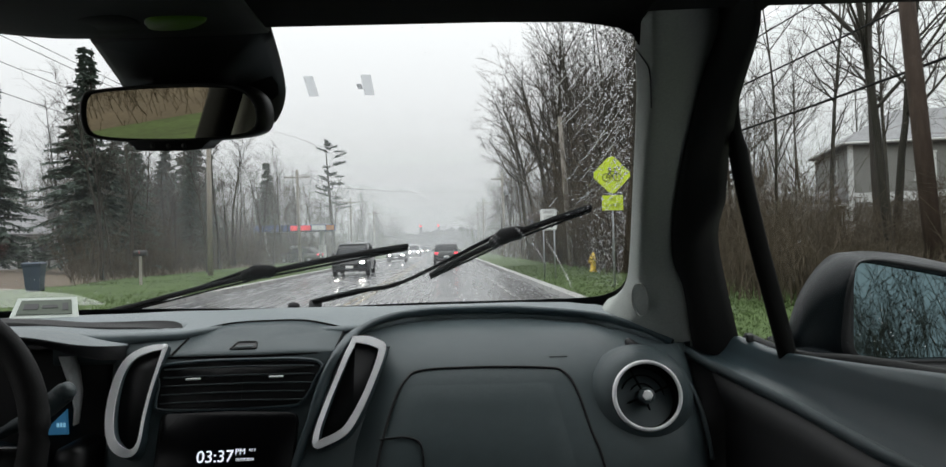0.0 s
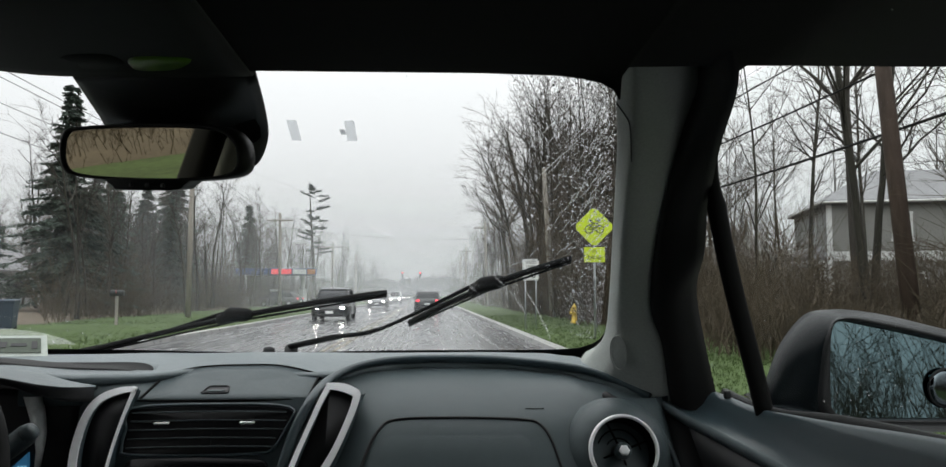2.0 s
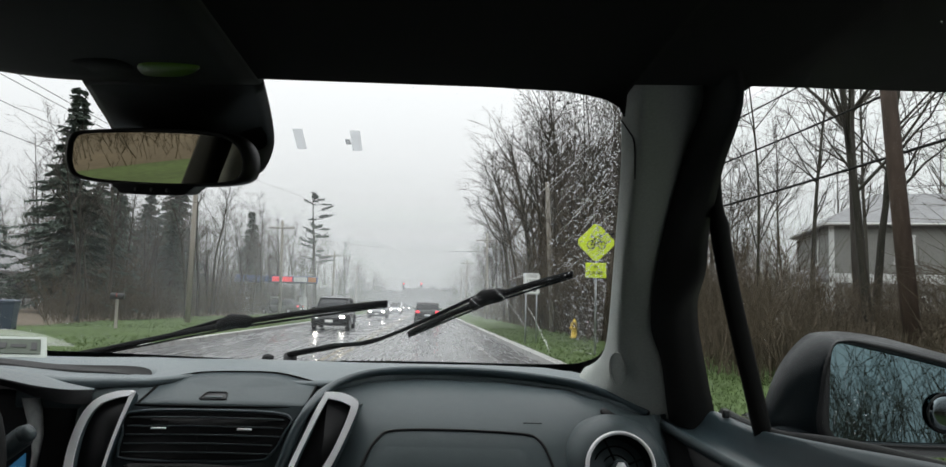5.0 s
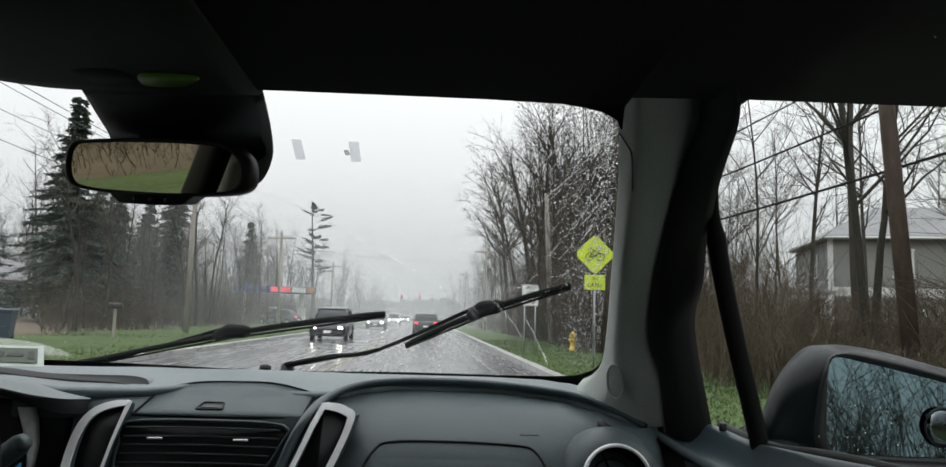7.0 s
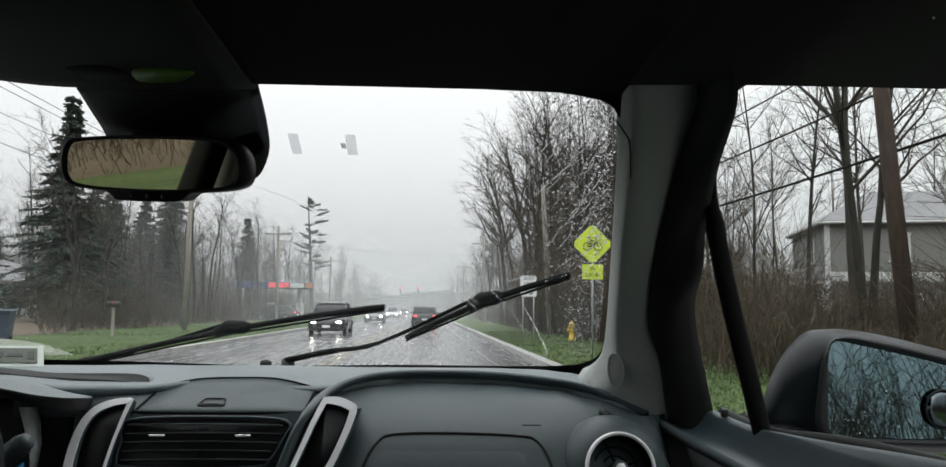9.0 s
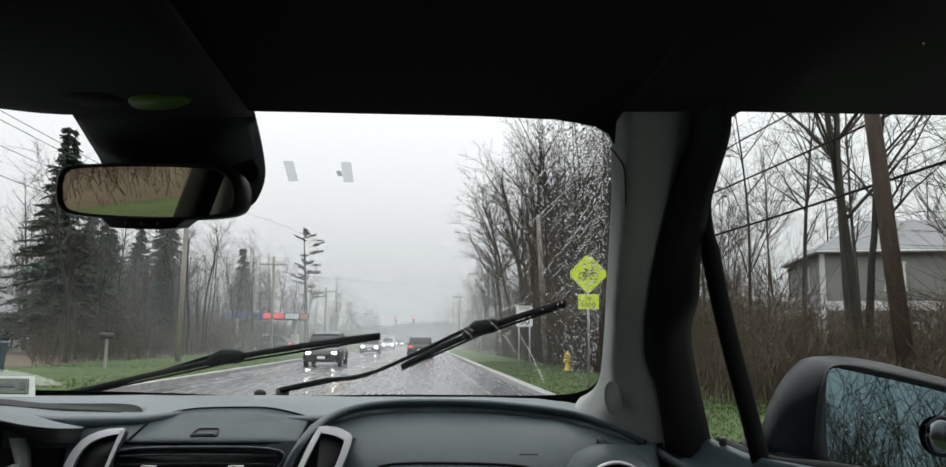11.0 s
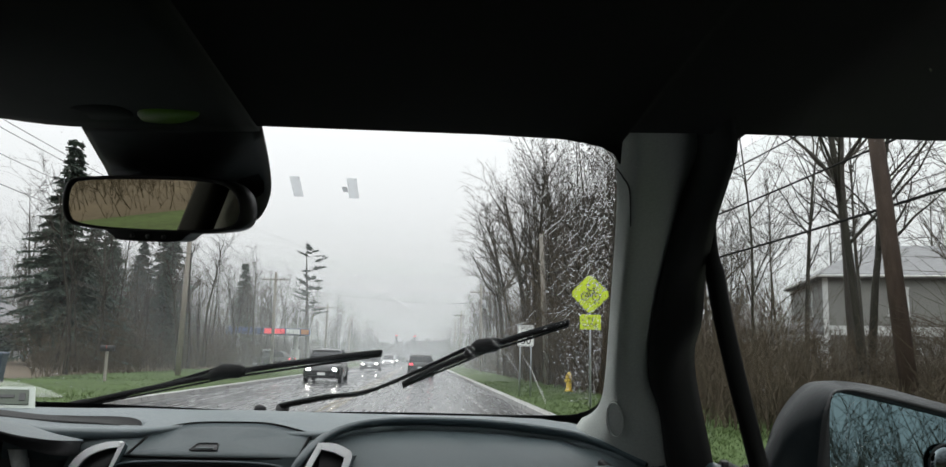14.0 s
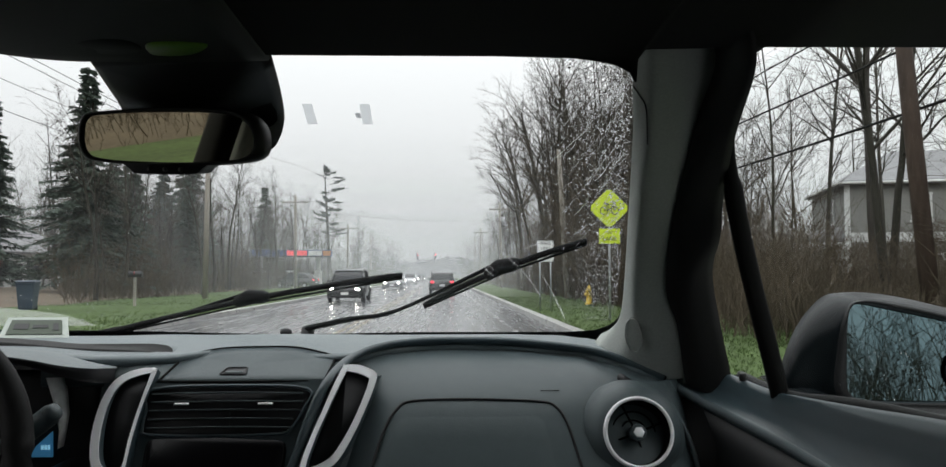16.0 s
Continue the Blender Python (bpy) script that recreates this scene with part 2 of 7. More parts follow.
POLE_BROWN = mat("red_brown_pole", (0.060, 0.042, 0.033), 0.75, 0, 9, 0.45, 0.5, 40, big=1.2, axis=(1, 1, 0.25), spec=0.25)
WALL_BLUE = mat("dark_blue_wall", (0.035, 0.055, 0.12), 0.6, 0, 6, 0.15)
FASCIA_RED = mat("maroon_fascia", (0.12, 0.02, 0.025), 0.5, 0, 6, 0.15)
CANOPY_BLUE = mat("canopy_blue", (0.05, 0.08, 0.18), 0.4, 0, 6, 0.1)
CANOPY_WHITE = mat("canopy_white", (0.6, 0.62, 0.62), 0.4, 0, 6, 0.1)
CANOPY_ORANGE = mat("canopy_orange", (0.42, 0.2, 0.09), 0.4, 0, 6, 0.1)
SIGN_GLOW = glow("red_sign_lit", (1.0, 0.12, 0.14), 0.6)
SIGNAL_RED = glow("signal_red", (1.0, 0.03, 0.06), 4.0)


# ---- building helpers ----
def thing(name, label, category, at=(0, 0, 0), group="", kind=""):
    ob = new(name)
    ob.empty_display_size = 0.1
    ob.matrix_basis = pose(*at)
    return tagged(ob, label, category, group, kind)


def part(name, bm, material, parent=None, label="", smooth=True, facing=None):
    """Links a bmesh as one mesh object, under a thing or a part. Its vertices are in the world if the parent lies at the origin. facing: a way that open sheets face."""
    me = bpy.data.meshes.new(name)
    bmesh.ops.recalc_face_normals(bm, faces=bm.faces)
    if facing is not None:
        bm.normal_update()
        bmesh.ops.reverse_faces(bm, faces=[f for f in bm.faces if f.normal.dot(Vector(facing)) < 0])
    bm.to_mesh(me)
    bm.free()
    return link(name, me, material, parent, label, smooth)


def link(name, me, material, parent=None, label="", smooth=True):
    me.materials.append(material)
    if smooth:
        me.shade_smooth()
    ob = new(name, me)
    if parent is not None:
        ob.parent = parent
    if label:
        ob["label"] = label
    return ob


def raw(name, verts, faces, material, parent=None, label="", smooth=False):
    me = bpy.data.meshes.new(name)
    me.from_pydata(verts, [], faces)
    me.update()
    return link(name, me, material, parent, label, smooth)


def box(bm, centre, size, bevel=0.0, turn=(0, 0, 0), taper=1.0):
    """A box with soft edges; taper narrows its top."""
    m = pose(*centre, *turn)
    made = bmesh.ops.create_cube(bm, size=1.0)["verts"]
    for v in made:
        k = taper if v.co.z > 0 else 1.0
        v.co = Vector((v.co.x * size[0] * k, v.co.y * size[1] * k, v.co.z * size[2]))
    if bevel:
        edges = list({e for v in made for e in v.link_edges})
        made = list({v for v in bmesh.ops.bevel(bm, geom=edges, offset=bevel, segments=2, affect="EDGES", profile=0.5)["verts"]} | {v for v in made if v.is_valid})
    for v in made:
        v.co = m @ v.co
    return bm


def loft(bm, rings, loop=True, cap=True):
    """Skins a row of rings that have equally many points."""
    rows = [[bm.verts.new(p) for p in ring] for ring in rings]
    n = len(rows[0])
    for a, b in zip(rows, rows[1:]):
        for i in range(n if loop else n - 1):
            j = (i + 1) % n
            bm.faces.new((a[i], a[j], b[j], b[i]))
    if cap and loop:
        bm.faces.new(rows[0][::-1]), bm.faces.new(rows[-1])
    return bm


def tube(bm, pts, radii, sides=8, closed=False, flat=1.0, up=None):
    """A round bar along points. flat squeezes it along up."""
    pts = [Vector(p) for p in pts]
    if not hasattr(radii, "__len__"):
        radii = [radii] * len(pts)
    rings, ref = [], Vector(up) if up else None
    for i, p in enumerate(pts):
        a = pts[i - 1] if (i or closed) else p
        b = pts[(i + 1) % len(pts)] if (i + 1 < len(pts) or closed) else p
        t = (b - a).normalized()
        base = ref if ref else (Vector((0, 0, 1)) if abs(t.z) < 0.9 else Vector((1, 0, 0)))
        s = t.cross(base).normalized()
        u = s.cross(t)
        rings.append([p + (s * math.cos(k) + u * math.sin(k) * flat) * radii[i] for k in (2 * math.pi * q / sides for q in range(sides))])
    if closed:
        rings.append(rings[0])
        loft(bm, rings, True, False)
        bmesh.ops.remove_doubles(bm, verts=bm.verts, dist=1e-6)
    else:
        loft(bm, rings)
    return bm


def disc(bm, centre, axis, radius, depth, sides=24, top=1.0, bevel=0.0):
    """A drum along an axis, from its centre outwards by depth."""
    c, a = Vector(centre), Vector(axis).normalized()
    r = [radius, radius * top] if not bevel else [radius, radius, radius * top - bevel]
    d = [0, depth] if not bevel else [0, depth - bevel, depth]
    return tube(bm, [c + a * k for k in d], r, sides)


def plate(bm, outline, normal, depth, inset=0.0):
    """A slab from an outline of points, thickened against the normal, with a small chamfer on its face."""
    n = Vector(normal).normalized()
    pts = [Vector(p) for p in outline]
    mid = sum(pts, Vector()) / len(pts)
    front = [p + (mid - p).normalized() * inset for p in pts]
    rings = [[p - n * depth for p in pts], [p - n * min(inset, depth * 0.5) for p in pts], front]
    return loft(bm, rings)


def smooth_line(pts, steps=6, closed=False):
    """A soft curve through points."""
    pts = [Vector(p) for p in pts]
    n, out = len(pts), []
    for i in range(n if closed else n - 1):
        if closed:
            a, b, c, d = (pts[(i + k) % n] for k in (-1, 0, 1, 2))
        else:
            a, b, c, d = pts[max(i - 1, 0)], pts[i], pts[i + 1], pts[min(i + 2, n - 1)]
        for k in range(steps):
            t = k / steps
            out.append(0.5 * ((2 * b) + (c - a) * t + (2 * a - 5 * b + 4 * c - d) * t * t + (3 * b - a - 3 * c + d) * t ** 3))
    if not closed:
        out.append(pts[-1])
    return out


def words(name, text, size, at, turn, material, parent, label=""):
    """Raised lettering as a mesh."""
    cu = bpy.data.curves.new(name, "FONT")
    cu.body, cu.size, cu.extrude = text, size, size * 0.01
    cu.align_x, cu.align_y = "CENTER", "CENTER"
    tmp = new(name + "_curve", cu)
    me = bpy.data.meshes.new_from_object(tmp)
    bpy.data.objects.remove(tmp)
    ob = link(name, me, material, parent, label, False)
    ob.matrix_basis = pose(*at, *turn)
    return ob

# ---- the car's cabin: shell ----
CX = -0.31  # the cabin's middle plane


def shell():
    # headliner: a thick slab whose front edge hangs over the windscreen and the side windows
    bm = bmesh.new()
    rows = []
    for x, y, z in ((-1.12, 0.66, 1.54), (-0.9, 0.72, 1.535), (-0.62, 0.74, 1.476), (-0.52, 0.742, 1.471), (-0.45, 0.742, 1.467), (-0.2, 0.742, 1.464), (0.05, 0.742, 1.464), (0.125, 0.742, 1.461), (0.147, 0.742, 1.458), (0.1645, 0.742, 1.4545), (0.1768, 0.742, 1.448), (0.1815, 0.742, 1.4386), (0.1832, 0.742, 1.4386), (0.1850, 0.742, 1.4600), (0.1870, 0.742, 1.4709), (0.1968, 0.742, 1.4715), (0.30, 0.74, 1.4735), (0.52, 0.74, 1.4745)):
        zb = max(z, 1.464)
        rows.append([(x, -1.45, zb + 0.01), (x, -0.2, zb + 0.018), (x, 0.5, zb + 0.008), (x, y - 0.012, zb), (x, y - 0.006, z + 0.003), (x, y, z + 0.012), (x, y + 0.004, z + 0.05), (x, -1.45, zb + 0.06)])
    loft(bm, rows)
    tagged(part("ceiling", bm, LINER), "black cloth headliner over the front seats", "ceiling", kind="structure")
    bm = bmesh.new()
    box(bm, (CX, -0.2, 1.60), (1.66, 2.5, 0.02), 0.005)
    tagged(part("roof_panel", bm, PAINT_CAR), "dark painted metal roof panel above the headliner", "roof", kind="structure")
    # windscreen header between headliner and glass
    bm = bmesh.new()
    box(bm, (CX, 0.79, 1.54), (1.3, 0.1, 0.09), 0.01)
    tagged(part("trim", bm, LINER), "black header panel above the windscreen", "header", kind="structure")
    # floor and back wall close the cabin
    bm = bmesh.new()
    box(bm, (CX, 0.1, 0.32), (1.66, 3.1, 0.04), 0.005)
    tagged(part("floor", bm, DARK), "dark carpeted cabin floor", "floor", kind="structure")
    bm = bmesh.new()
    for c, d in (((CX, -1.45, 0.66), (1.66, 0.04, 0.70)), ((CX, -1.45, 1.52), (1.66, 0.04, 0.12)), ((-1.05, -1.45, 1.24), (0.18, 0.04, 0.46)), ((0.43, -1.45, 1.24), (0.18, 0.04, 0.46))):
        box(bm, c, d, 0.01)
    tagged(part("wall_back", bm, DARK), "dark tailgate lining round the rear window opening", "wall", kind="structure")
    bm = bmesh.new()
    box(bm, (CX, 1.7, 0.72), (1.6, 0.04, 0.8), 0.01)
    tagged(part("wall_front", bm, DARK), "dark bulkhead behind the dashboard", "wall", kind="structure")
    # Unseen rear panes; their tint is set to dim light from behind.
    for name, outline, face in (("window_3", [(-0.97, -1.45, 1.0), (0.35, -1.45, 1.0), (0.35, -1.45, 1.47), (-0.97, -1.45, 1.47)], (0, 1, 0)), ("window_4", [(0.455, -1.2, 1.09), (0.455, -0.3, 1.09), (0.35, -0.3, 1.47), (0.35, -1.2, 1.47)], (-1, 0, -0.3))):
        bm = bmesh.new()
        plate(bm, outline, face, 0.004, 0.0)
        ob = part(name, bm, GLASS_TINTED, smooth=False)
        ob.visible_shadow = False
        tagged(ob, "unseen rear window glass, tinted to dim the light from behind", "rear window", kind="structure")
    # driver's side: lower wall, pillars and window openings
    bm = bmesh.new()
    box(bm, (-1.10, 0.1, 0.72), (0.06, 3.1, 0.76), 0.01)
    tagged(part("wall_left", bm, DARK), "dark door lining on the driver's side", "wall", kind="structure")
    for name, y, w, lean in (("pillar", 0.225, 0.05, 24), ("pillar", 0.03, 0.26, 20), ("pillar", -1.22, 0.5, 2)):
        bm = bmesh.new()
        box(bm, (-1.06, y, 1.32), (0.08, w, 0.5), 0.02, (lean, 12, 0))
        tagged(part(name, bm, RUBBER if y > 0.1 else CLOTH_LIT), "grey cloth covered window pillar on the driver's side", "pillar", kind="structure")
    bm = bmesh.new()
    tube(bm, smooth_line([(-0.86, 0.88, 1.54), (-0.93, 1.10, 1.41), (-0.98, 1.30, 1.26), (-1.0, 1.46, 1.10)]), [0.045] * 19, 10)
    tagged(part("pillar", bm, CLOTH), "grey cloth covered windscreen pillar on the driver's side", "pillar", kind="structure")
    # passenger's side behind the view
    bm = bmesh.new()
    box(bm, (0.40, -0.20, 1.29), (0.08, 0.20, 0.44), 0.02, (2, -14, 0))
    tagged(part("pillar", bm, CLOTH), "grey cloth covered pillar behind the passenger window", "pillar", kind="structure")
    bm = bmesh.new()
    box(bm, (0.47, -1.02, 0.72), (0.06, 0.9, 0.76), 0.01)
    box(bm, (0.44, -1.30, 1.28), (0.06, 0.26, 0.40), 0.01, (0, -14, 0))
    tagged(part("wall_right", bm, DARK), "dark side lining behind the passenger door", "wall", kind="structure")


shell()


def overhead_console():
    con = thing("overhead_console", "dark plastic overhead console under the headliner, a green reflection painted on its lens", "overhead console")
    bm = bmesh.new()
    rows = []
    for k in range(15):
        f = k / 14
        x = -0.47 + 0.306 * f
        up = 0.016 * max(0, 1 - f / 0.42) ** 1.5 + 0.002 * max(0, f - 0.9) * 10
        rows.append([(x, 0.35, 1.474 + up), (x, 0.36, 1.4665 + up), (x, 0.58, 1.4600 + up), (x, 0.71, 1.4575 + up), (x, 0.740, 1.4597 + up), (x, 0.752, 1.4665 + up), (x, 0.754, 1.49)])
    loft(bm, rows)
    part("body", bm, CONSOLE, con)
    # The lens is coloured green to imitate a reflection in it.
    bm = bmesh.new()
    plate(bm, smooth_line([(-0.258, 0.704, 1.4562), (-0.252, 0.674, 1.4567), (-0.225, 0.668, 1.4570), (-0.201, 0.676, 1.4566), (-0.224, 0.703, 1.4562)], 4, True), (0, 0, -1), 0.004, 0.0015)
    part("lens", bm, REFLECTED_GREEN, con, "glossy lens with a green reflection in its colour")
    bm = bmesh.new()
    plate(bm, smooth_line([(-0.325, 0.700, 1.4585), (-0.305, 0.668, 1.4580), (-0.268, 0.664, 1.4572), (-0.262, 0.690, 1.4565), (-0.29, 0.706, 1.4570)], 4, True), (0, 0, -1), 0.004, 0.0015)
    part("map_lamp", bm, CONSOLE, con)
    bm = bmesh.new()
    tube(bm, smooth_line([(-0.50, 0.45, 1.470), (-0.42, 0.60, 1.468), (-0.38, 0.70, 1.464), (-0.35, 0.735, 1.462)]), 0.0018, 6)
    part("seam", bm, BLACK, con)


overhead_console()


def windscreen():
    """The glass falls by 0.45 for each metre ahead, a little steeper near its top."""
    def g(x, y, off=0.0):
        return Vector((x, y, (1.49 - 0.45 * (y - 0.85) if y > 1.1 else 1.3775 + 0.55 * (1.1 - y)) + off))
    win = tagged(thing("window_1", "", ""), "raked windscreen with rain drops and a black border", "windscreen", kind="structure")
    bm = bmesh.new()
    loft(bm, [[g(-0.86, 0.74), g(0.24, 0.74)], [g(-0.93, 1.1), g(0.30, 1.1)], [g(-0.99, 1.72), g(0.37, 1.72)]], False)
    ob = part("pane", bm, GLASS, win, smooth=False, facing=(0, -0.4, -0.9))
    ob.visible_shadow = False
    # black border along the bottom and the right corner
    bm = bmesh.new()
    top = smooth_line([g(-0.98, 1.60, -0.004), g(-0.65, 1.61, -0.004), g(-0.33, 1.63, -0.004), g(-0.07, 1.622, -0.004), g(0.18, 1.624, -0.004), g(0.280, 1.618, -0.004), g(0.312, 1.602, -0.004), g(0.331, 1.57, -0.004), g(0.334, 1.507, -0.004), g(0.328, 1.43, -0.004)], 8)
    low = [Vector((p.x + (0.10 if p.x > 0.25 else 0.02), p.y + 0.12, p.z - 0.054)) for p in top]
    loft(bm, [[a, b] for a, b in zip(top, low)], False)
    part("border", bm, BLACK, win, "black printed glass border")
    # rain drops and streaks where the blades don't reach
    rng = random.Random(4)
    bm = bmesh.new()

    def drop(c, r, stretch=1.0):
        t = Vector((0, 1, -0.45)).normalized()
        s = Vector((1, 0, 0))
        n = s.cross(t).normalized()
        n = n if n.z > 0 else -n
        rings = [[c + (s * math.cos(a) + t * math.sin(a) * stretch) * r * w + n * r * h for a in (k * math.pi / 4 for k in range(8))] for w, h in ((1, 0.0), (0.82, 0.28), (0.42, 0.46))]
        loft(bm, rings)
    for _ in range(2600):
        y = 0.80 + 0.78 * rng.random() ** 1.6
        edge = 0.215 + (y - 0.85) * 0.17
        x = edge - abs(rng.gauss(0, 0.045)) - 0.004
        drop(g(x, y, 0.003), rng.uniform(0.0005, 0.0015) * (1 + (rng.random() < 0.05) * 0.6), rng.uniform(0.8, 1.7))
    for _ in range(420):
        drop(g(rng.uniform(-0.85, 0.2), 0.77 + 0.6 * rng.random() ** 1.4, 0.003), rng.uniform(0.0002, 0.00055), rng.uniform(0.8, 1.6))
    for _ in range(90):
        x = rng.uniform(-0.93, -0.62)
        drop(g(x, rng.uniform(1.45, 1.62), 0.003), rng.uniform(0.0007, 0.002), 1.2)
    for k in range(22):
        y = rng.uniform(1.50, 1.625)
        drop(g(-0.004 + (1.56 - y) * 0.18 + rng.gauss(0, 0.012), y, 0.003), rng.uniform(0.0012, 0.0030), rng.uniform(0.9, 1.6))
    ob = tagged(part("rain_drops", bm, WATER, win), kind="stuff")
    ob.visible_shadow = False
    # long wet scratches left by the blades
    bm = bmesh.new()
    for pts in (((-0.265, 1.024), (-0.18, 1.069), (-0.089, 1.154), (0.017, 1.274)), ((0.12, 1.0), (0.16, 0.93), (0.20, 0.86)), ((0.14, 1.05), (0.19, 0.97)), ((0.15, 0.98), (0.19, 0.89))):
        line = smooth_line([g(x, y, 0.003) for x, y in pts], 8)
        tube(bm, line, [0.0004 * math.sin(math.pi * (i + 0.5) / len(line)) + 0.0001 for i in range(len(line))], 6)
    for _ in range(70):
        y = rng.uniform(0.80, 1.22)
        edge = 0.215 + (y - 0.85) * 0.17
        x = edge - abs(rng.gauss(0, 0.028)) - 0.004
        n, lean = rng.randint(3, 6), rng.gauss(-0.28, 0.12)
        line = smooth_line([g(x + lean * 0.011 * k + rng.gauss(0, 0.0013), y + 0.011 * k, 0.003) for k in range(n)], 4)
        r = rng.uniform(0.00022, 0.00055)
        tube(bm, line, [r * math.sin(math.pi * (i + 0.6) / (len(line) + 0.2)) + 0.0001 for i in range(len(line))], 6)
    ob = part("water_streak", bm, WATER, win)
    ob.visible_shadow = False
    # pale smears along the blades' arcs
    for pts, r in ((((0.025, 1.28), (0.05, 1.324), (0.088, 1.395), (0.119, 1.46)), 0.0008), (((0.068, 1.257), (0.111, 1.328), (0.147, 1.399), (0.177, 1.478)), 0.0007), (((0.16, 1.365), (0.189, 1.439), (0.225, 1.552)), 0.0008), (((0.045, 1.302), (0.082, 1.359)), 0.0008), (((0.214, 1.508), (0.235, 1.583)), 0.0009), (((-0.146, 1.236), (-0.121, 1.274), (-0.092, 1.317)), 0.0009), (((0.119, 1.288), (0.142, 1.267), (0.164, 1.253)), 0.0018)):
        bm = bmesh.new()
        line = smooth_line([g(x, y, 0.003) for x, y in pts], 8)
        tube(bm, line, [0.7 * r * math.sin(math.pi * (i + 0.6) / (len(line) + 0.2)) + 0.0002 for i in range(len(line))], 6, flat=0.3, up=(0, 0.41, 0.91))
        ob = part("water_smear", bm, SMEAR, win)
        ob.visible_shadow = False
    # beaded film in the corner that the blades miss
    bm = bmesh.new()
    arc = smooth_line([g(*p, 0.0025) for p in ((-0.97, 1.50), (-0.86, 1.505), (-0.788, 1.524), (-0.741, 1.543), (-0.712, 1.575), (-0.702, 1.595))], 5)
    loft(bm, [arc, [Vector((p.x, 1.60, g(p.x, 1.60, 0.0025).z)) for p in arc]], False)
    ob = part("water_film", bm, SMEAR, win)
    ob.visible_shadow = False
    # two small films on the inner face that stand in for label reflections
    for x, notch in ((-0.1635, False), (-0.0955, True)):
        st = thing("sticker", "small grey film painted as a label's reflection in the windscreen", "sticker", tuple(g(x, 0.952, -0.006)), "labels on the windscreen")
        m = Matrix.Rotation(-math.atan(0.45), 4, "X")
        bm = bmesh.new()
        w, h = (0.0058, 0.0205) if not notch else (0.006, 0.0205)
        plate(bm, [m @ Vector(p) for p in ((-w, -h, 0), (w, -h, 0), (w, h, 0), (-w, h, 0))][::1], m @ Vector((0, 0, -1)), 0.0006, 0.0002)
        part("label", bm, REFLECTED_LABEL, st, smooth=False)
        if notch:
            bm = bmesh.new()
            plate(bm, [m @ Vector(p) for p in ((-0.013, -0.004, -0.001), (-0.007, -0.004, -0.001), (-0.006, 0.006, -0.001), (-0.012, 0.006, -0.001))], m @ Vector((0, 0, -1)), 0.0006, 0.0002)
            part("tab", bm, FILM_DARK, st, "darker tab", smooth=False)
    # registration card in the lower corner
    card = thing("windscreen_card", "pale card with a green field in the windscreen's lower corner", "card")
    c = [Vector(p) for p in ((-0.79, 1.447, 1.181), (-0.685, 1.447, 1.181), (-0.666, 1.414, 1.147), (-0.79, 1.414, 1.147))]
    nrm = Vector((0, -0.72, 0.69))

    def quad(u0, v0, u1, v1, lift):
        return [c[0].lerp(c[1], u).lerp(c[3].lerp(c[2], u), v) + nrm * lift for u, v in ((u0, v0), (u1, v0), (u1, v1), (u0, v1))]
    bm = bmesh.new()
    plate(bm, quad(0, 0, 1, 1, 0), nrm, 0.001, 0.0004)
    part("card", bm, PAPER, card, smooth=False)
    bm = bmesh.new()
    plate(bm, quad(0.09, 0.15, 0.91, 0.85, 0.0018), nrm, 0.001, 0.0004)
    part("field", bm, CARD_GREEN, card, "dark green field", smooth=False)
    for u0, u1, v0, v1 in ((0.17, 0.40, 0.35, 0.62), (0.46, 0.70, 0.42, 0.56), (0.77, 0.86, 0.32, 0.68)):
        bm = bmesh.new()
        plate(bm, quad(u0, v0, u1, v1, 0.0030), nrm, 0.0008, 0.0003)
        part("print_bar", bm, DARK, card, smooth=False)
    bm = bmesh.new()
    c = [p - Vector((0.155, 0, 0)) for p in c]
    plate(bm, quad(0.65, 0.1, 1.05, 0.95, 0.001), nrm, 0.001, 0.0004)
    part("red_tag", bm, CARD_RED, card, "dark red tag", smooth=False)


windscreen()


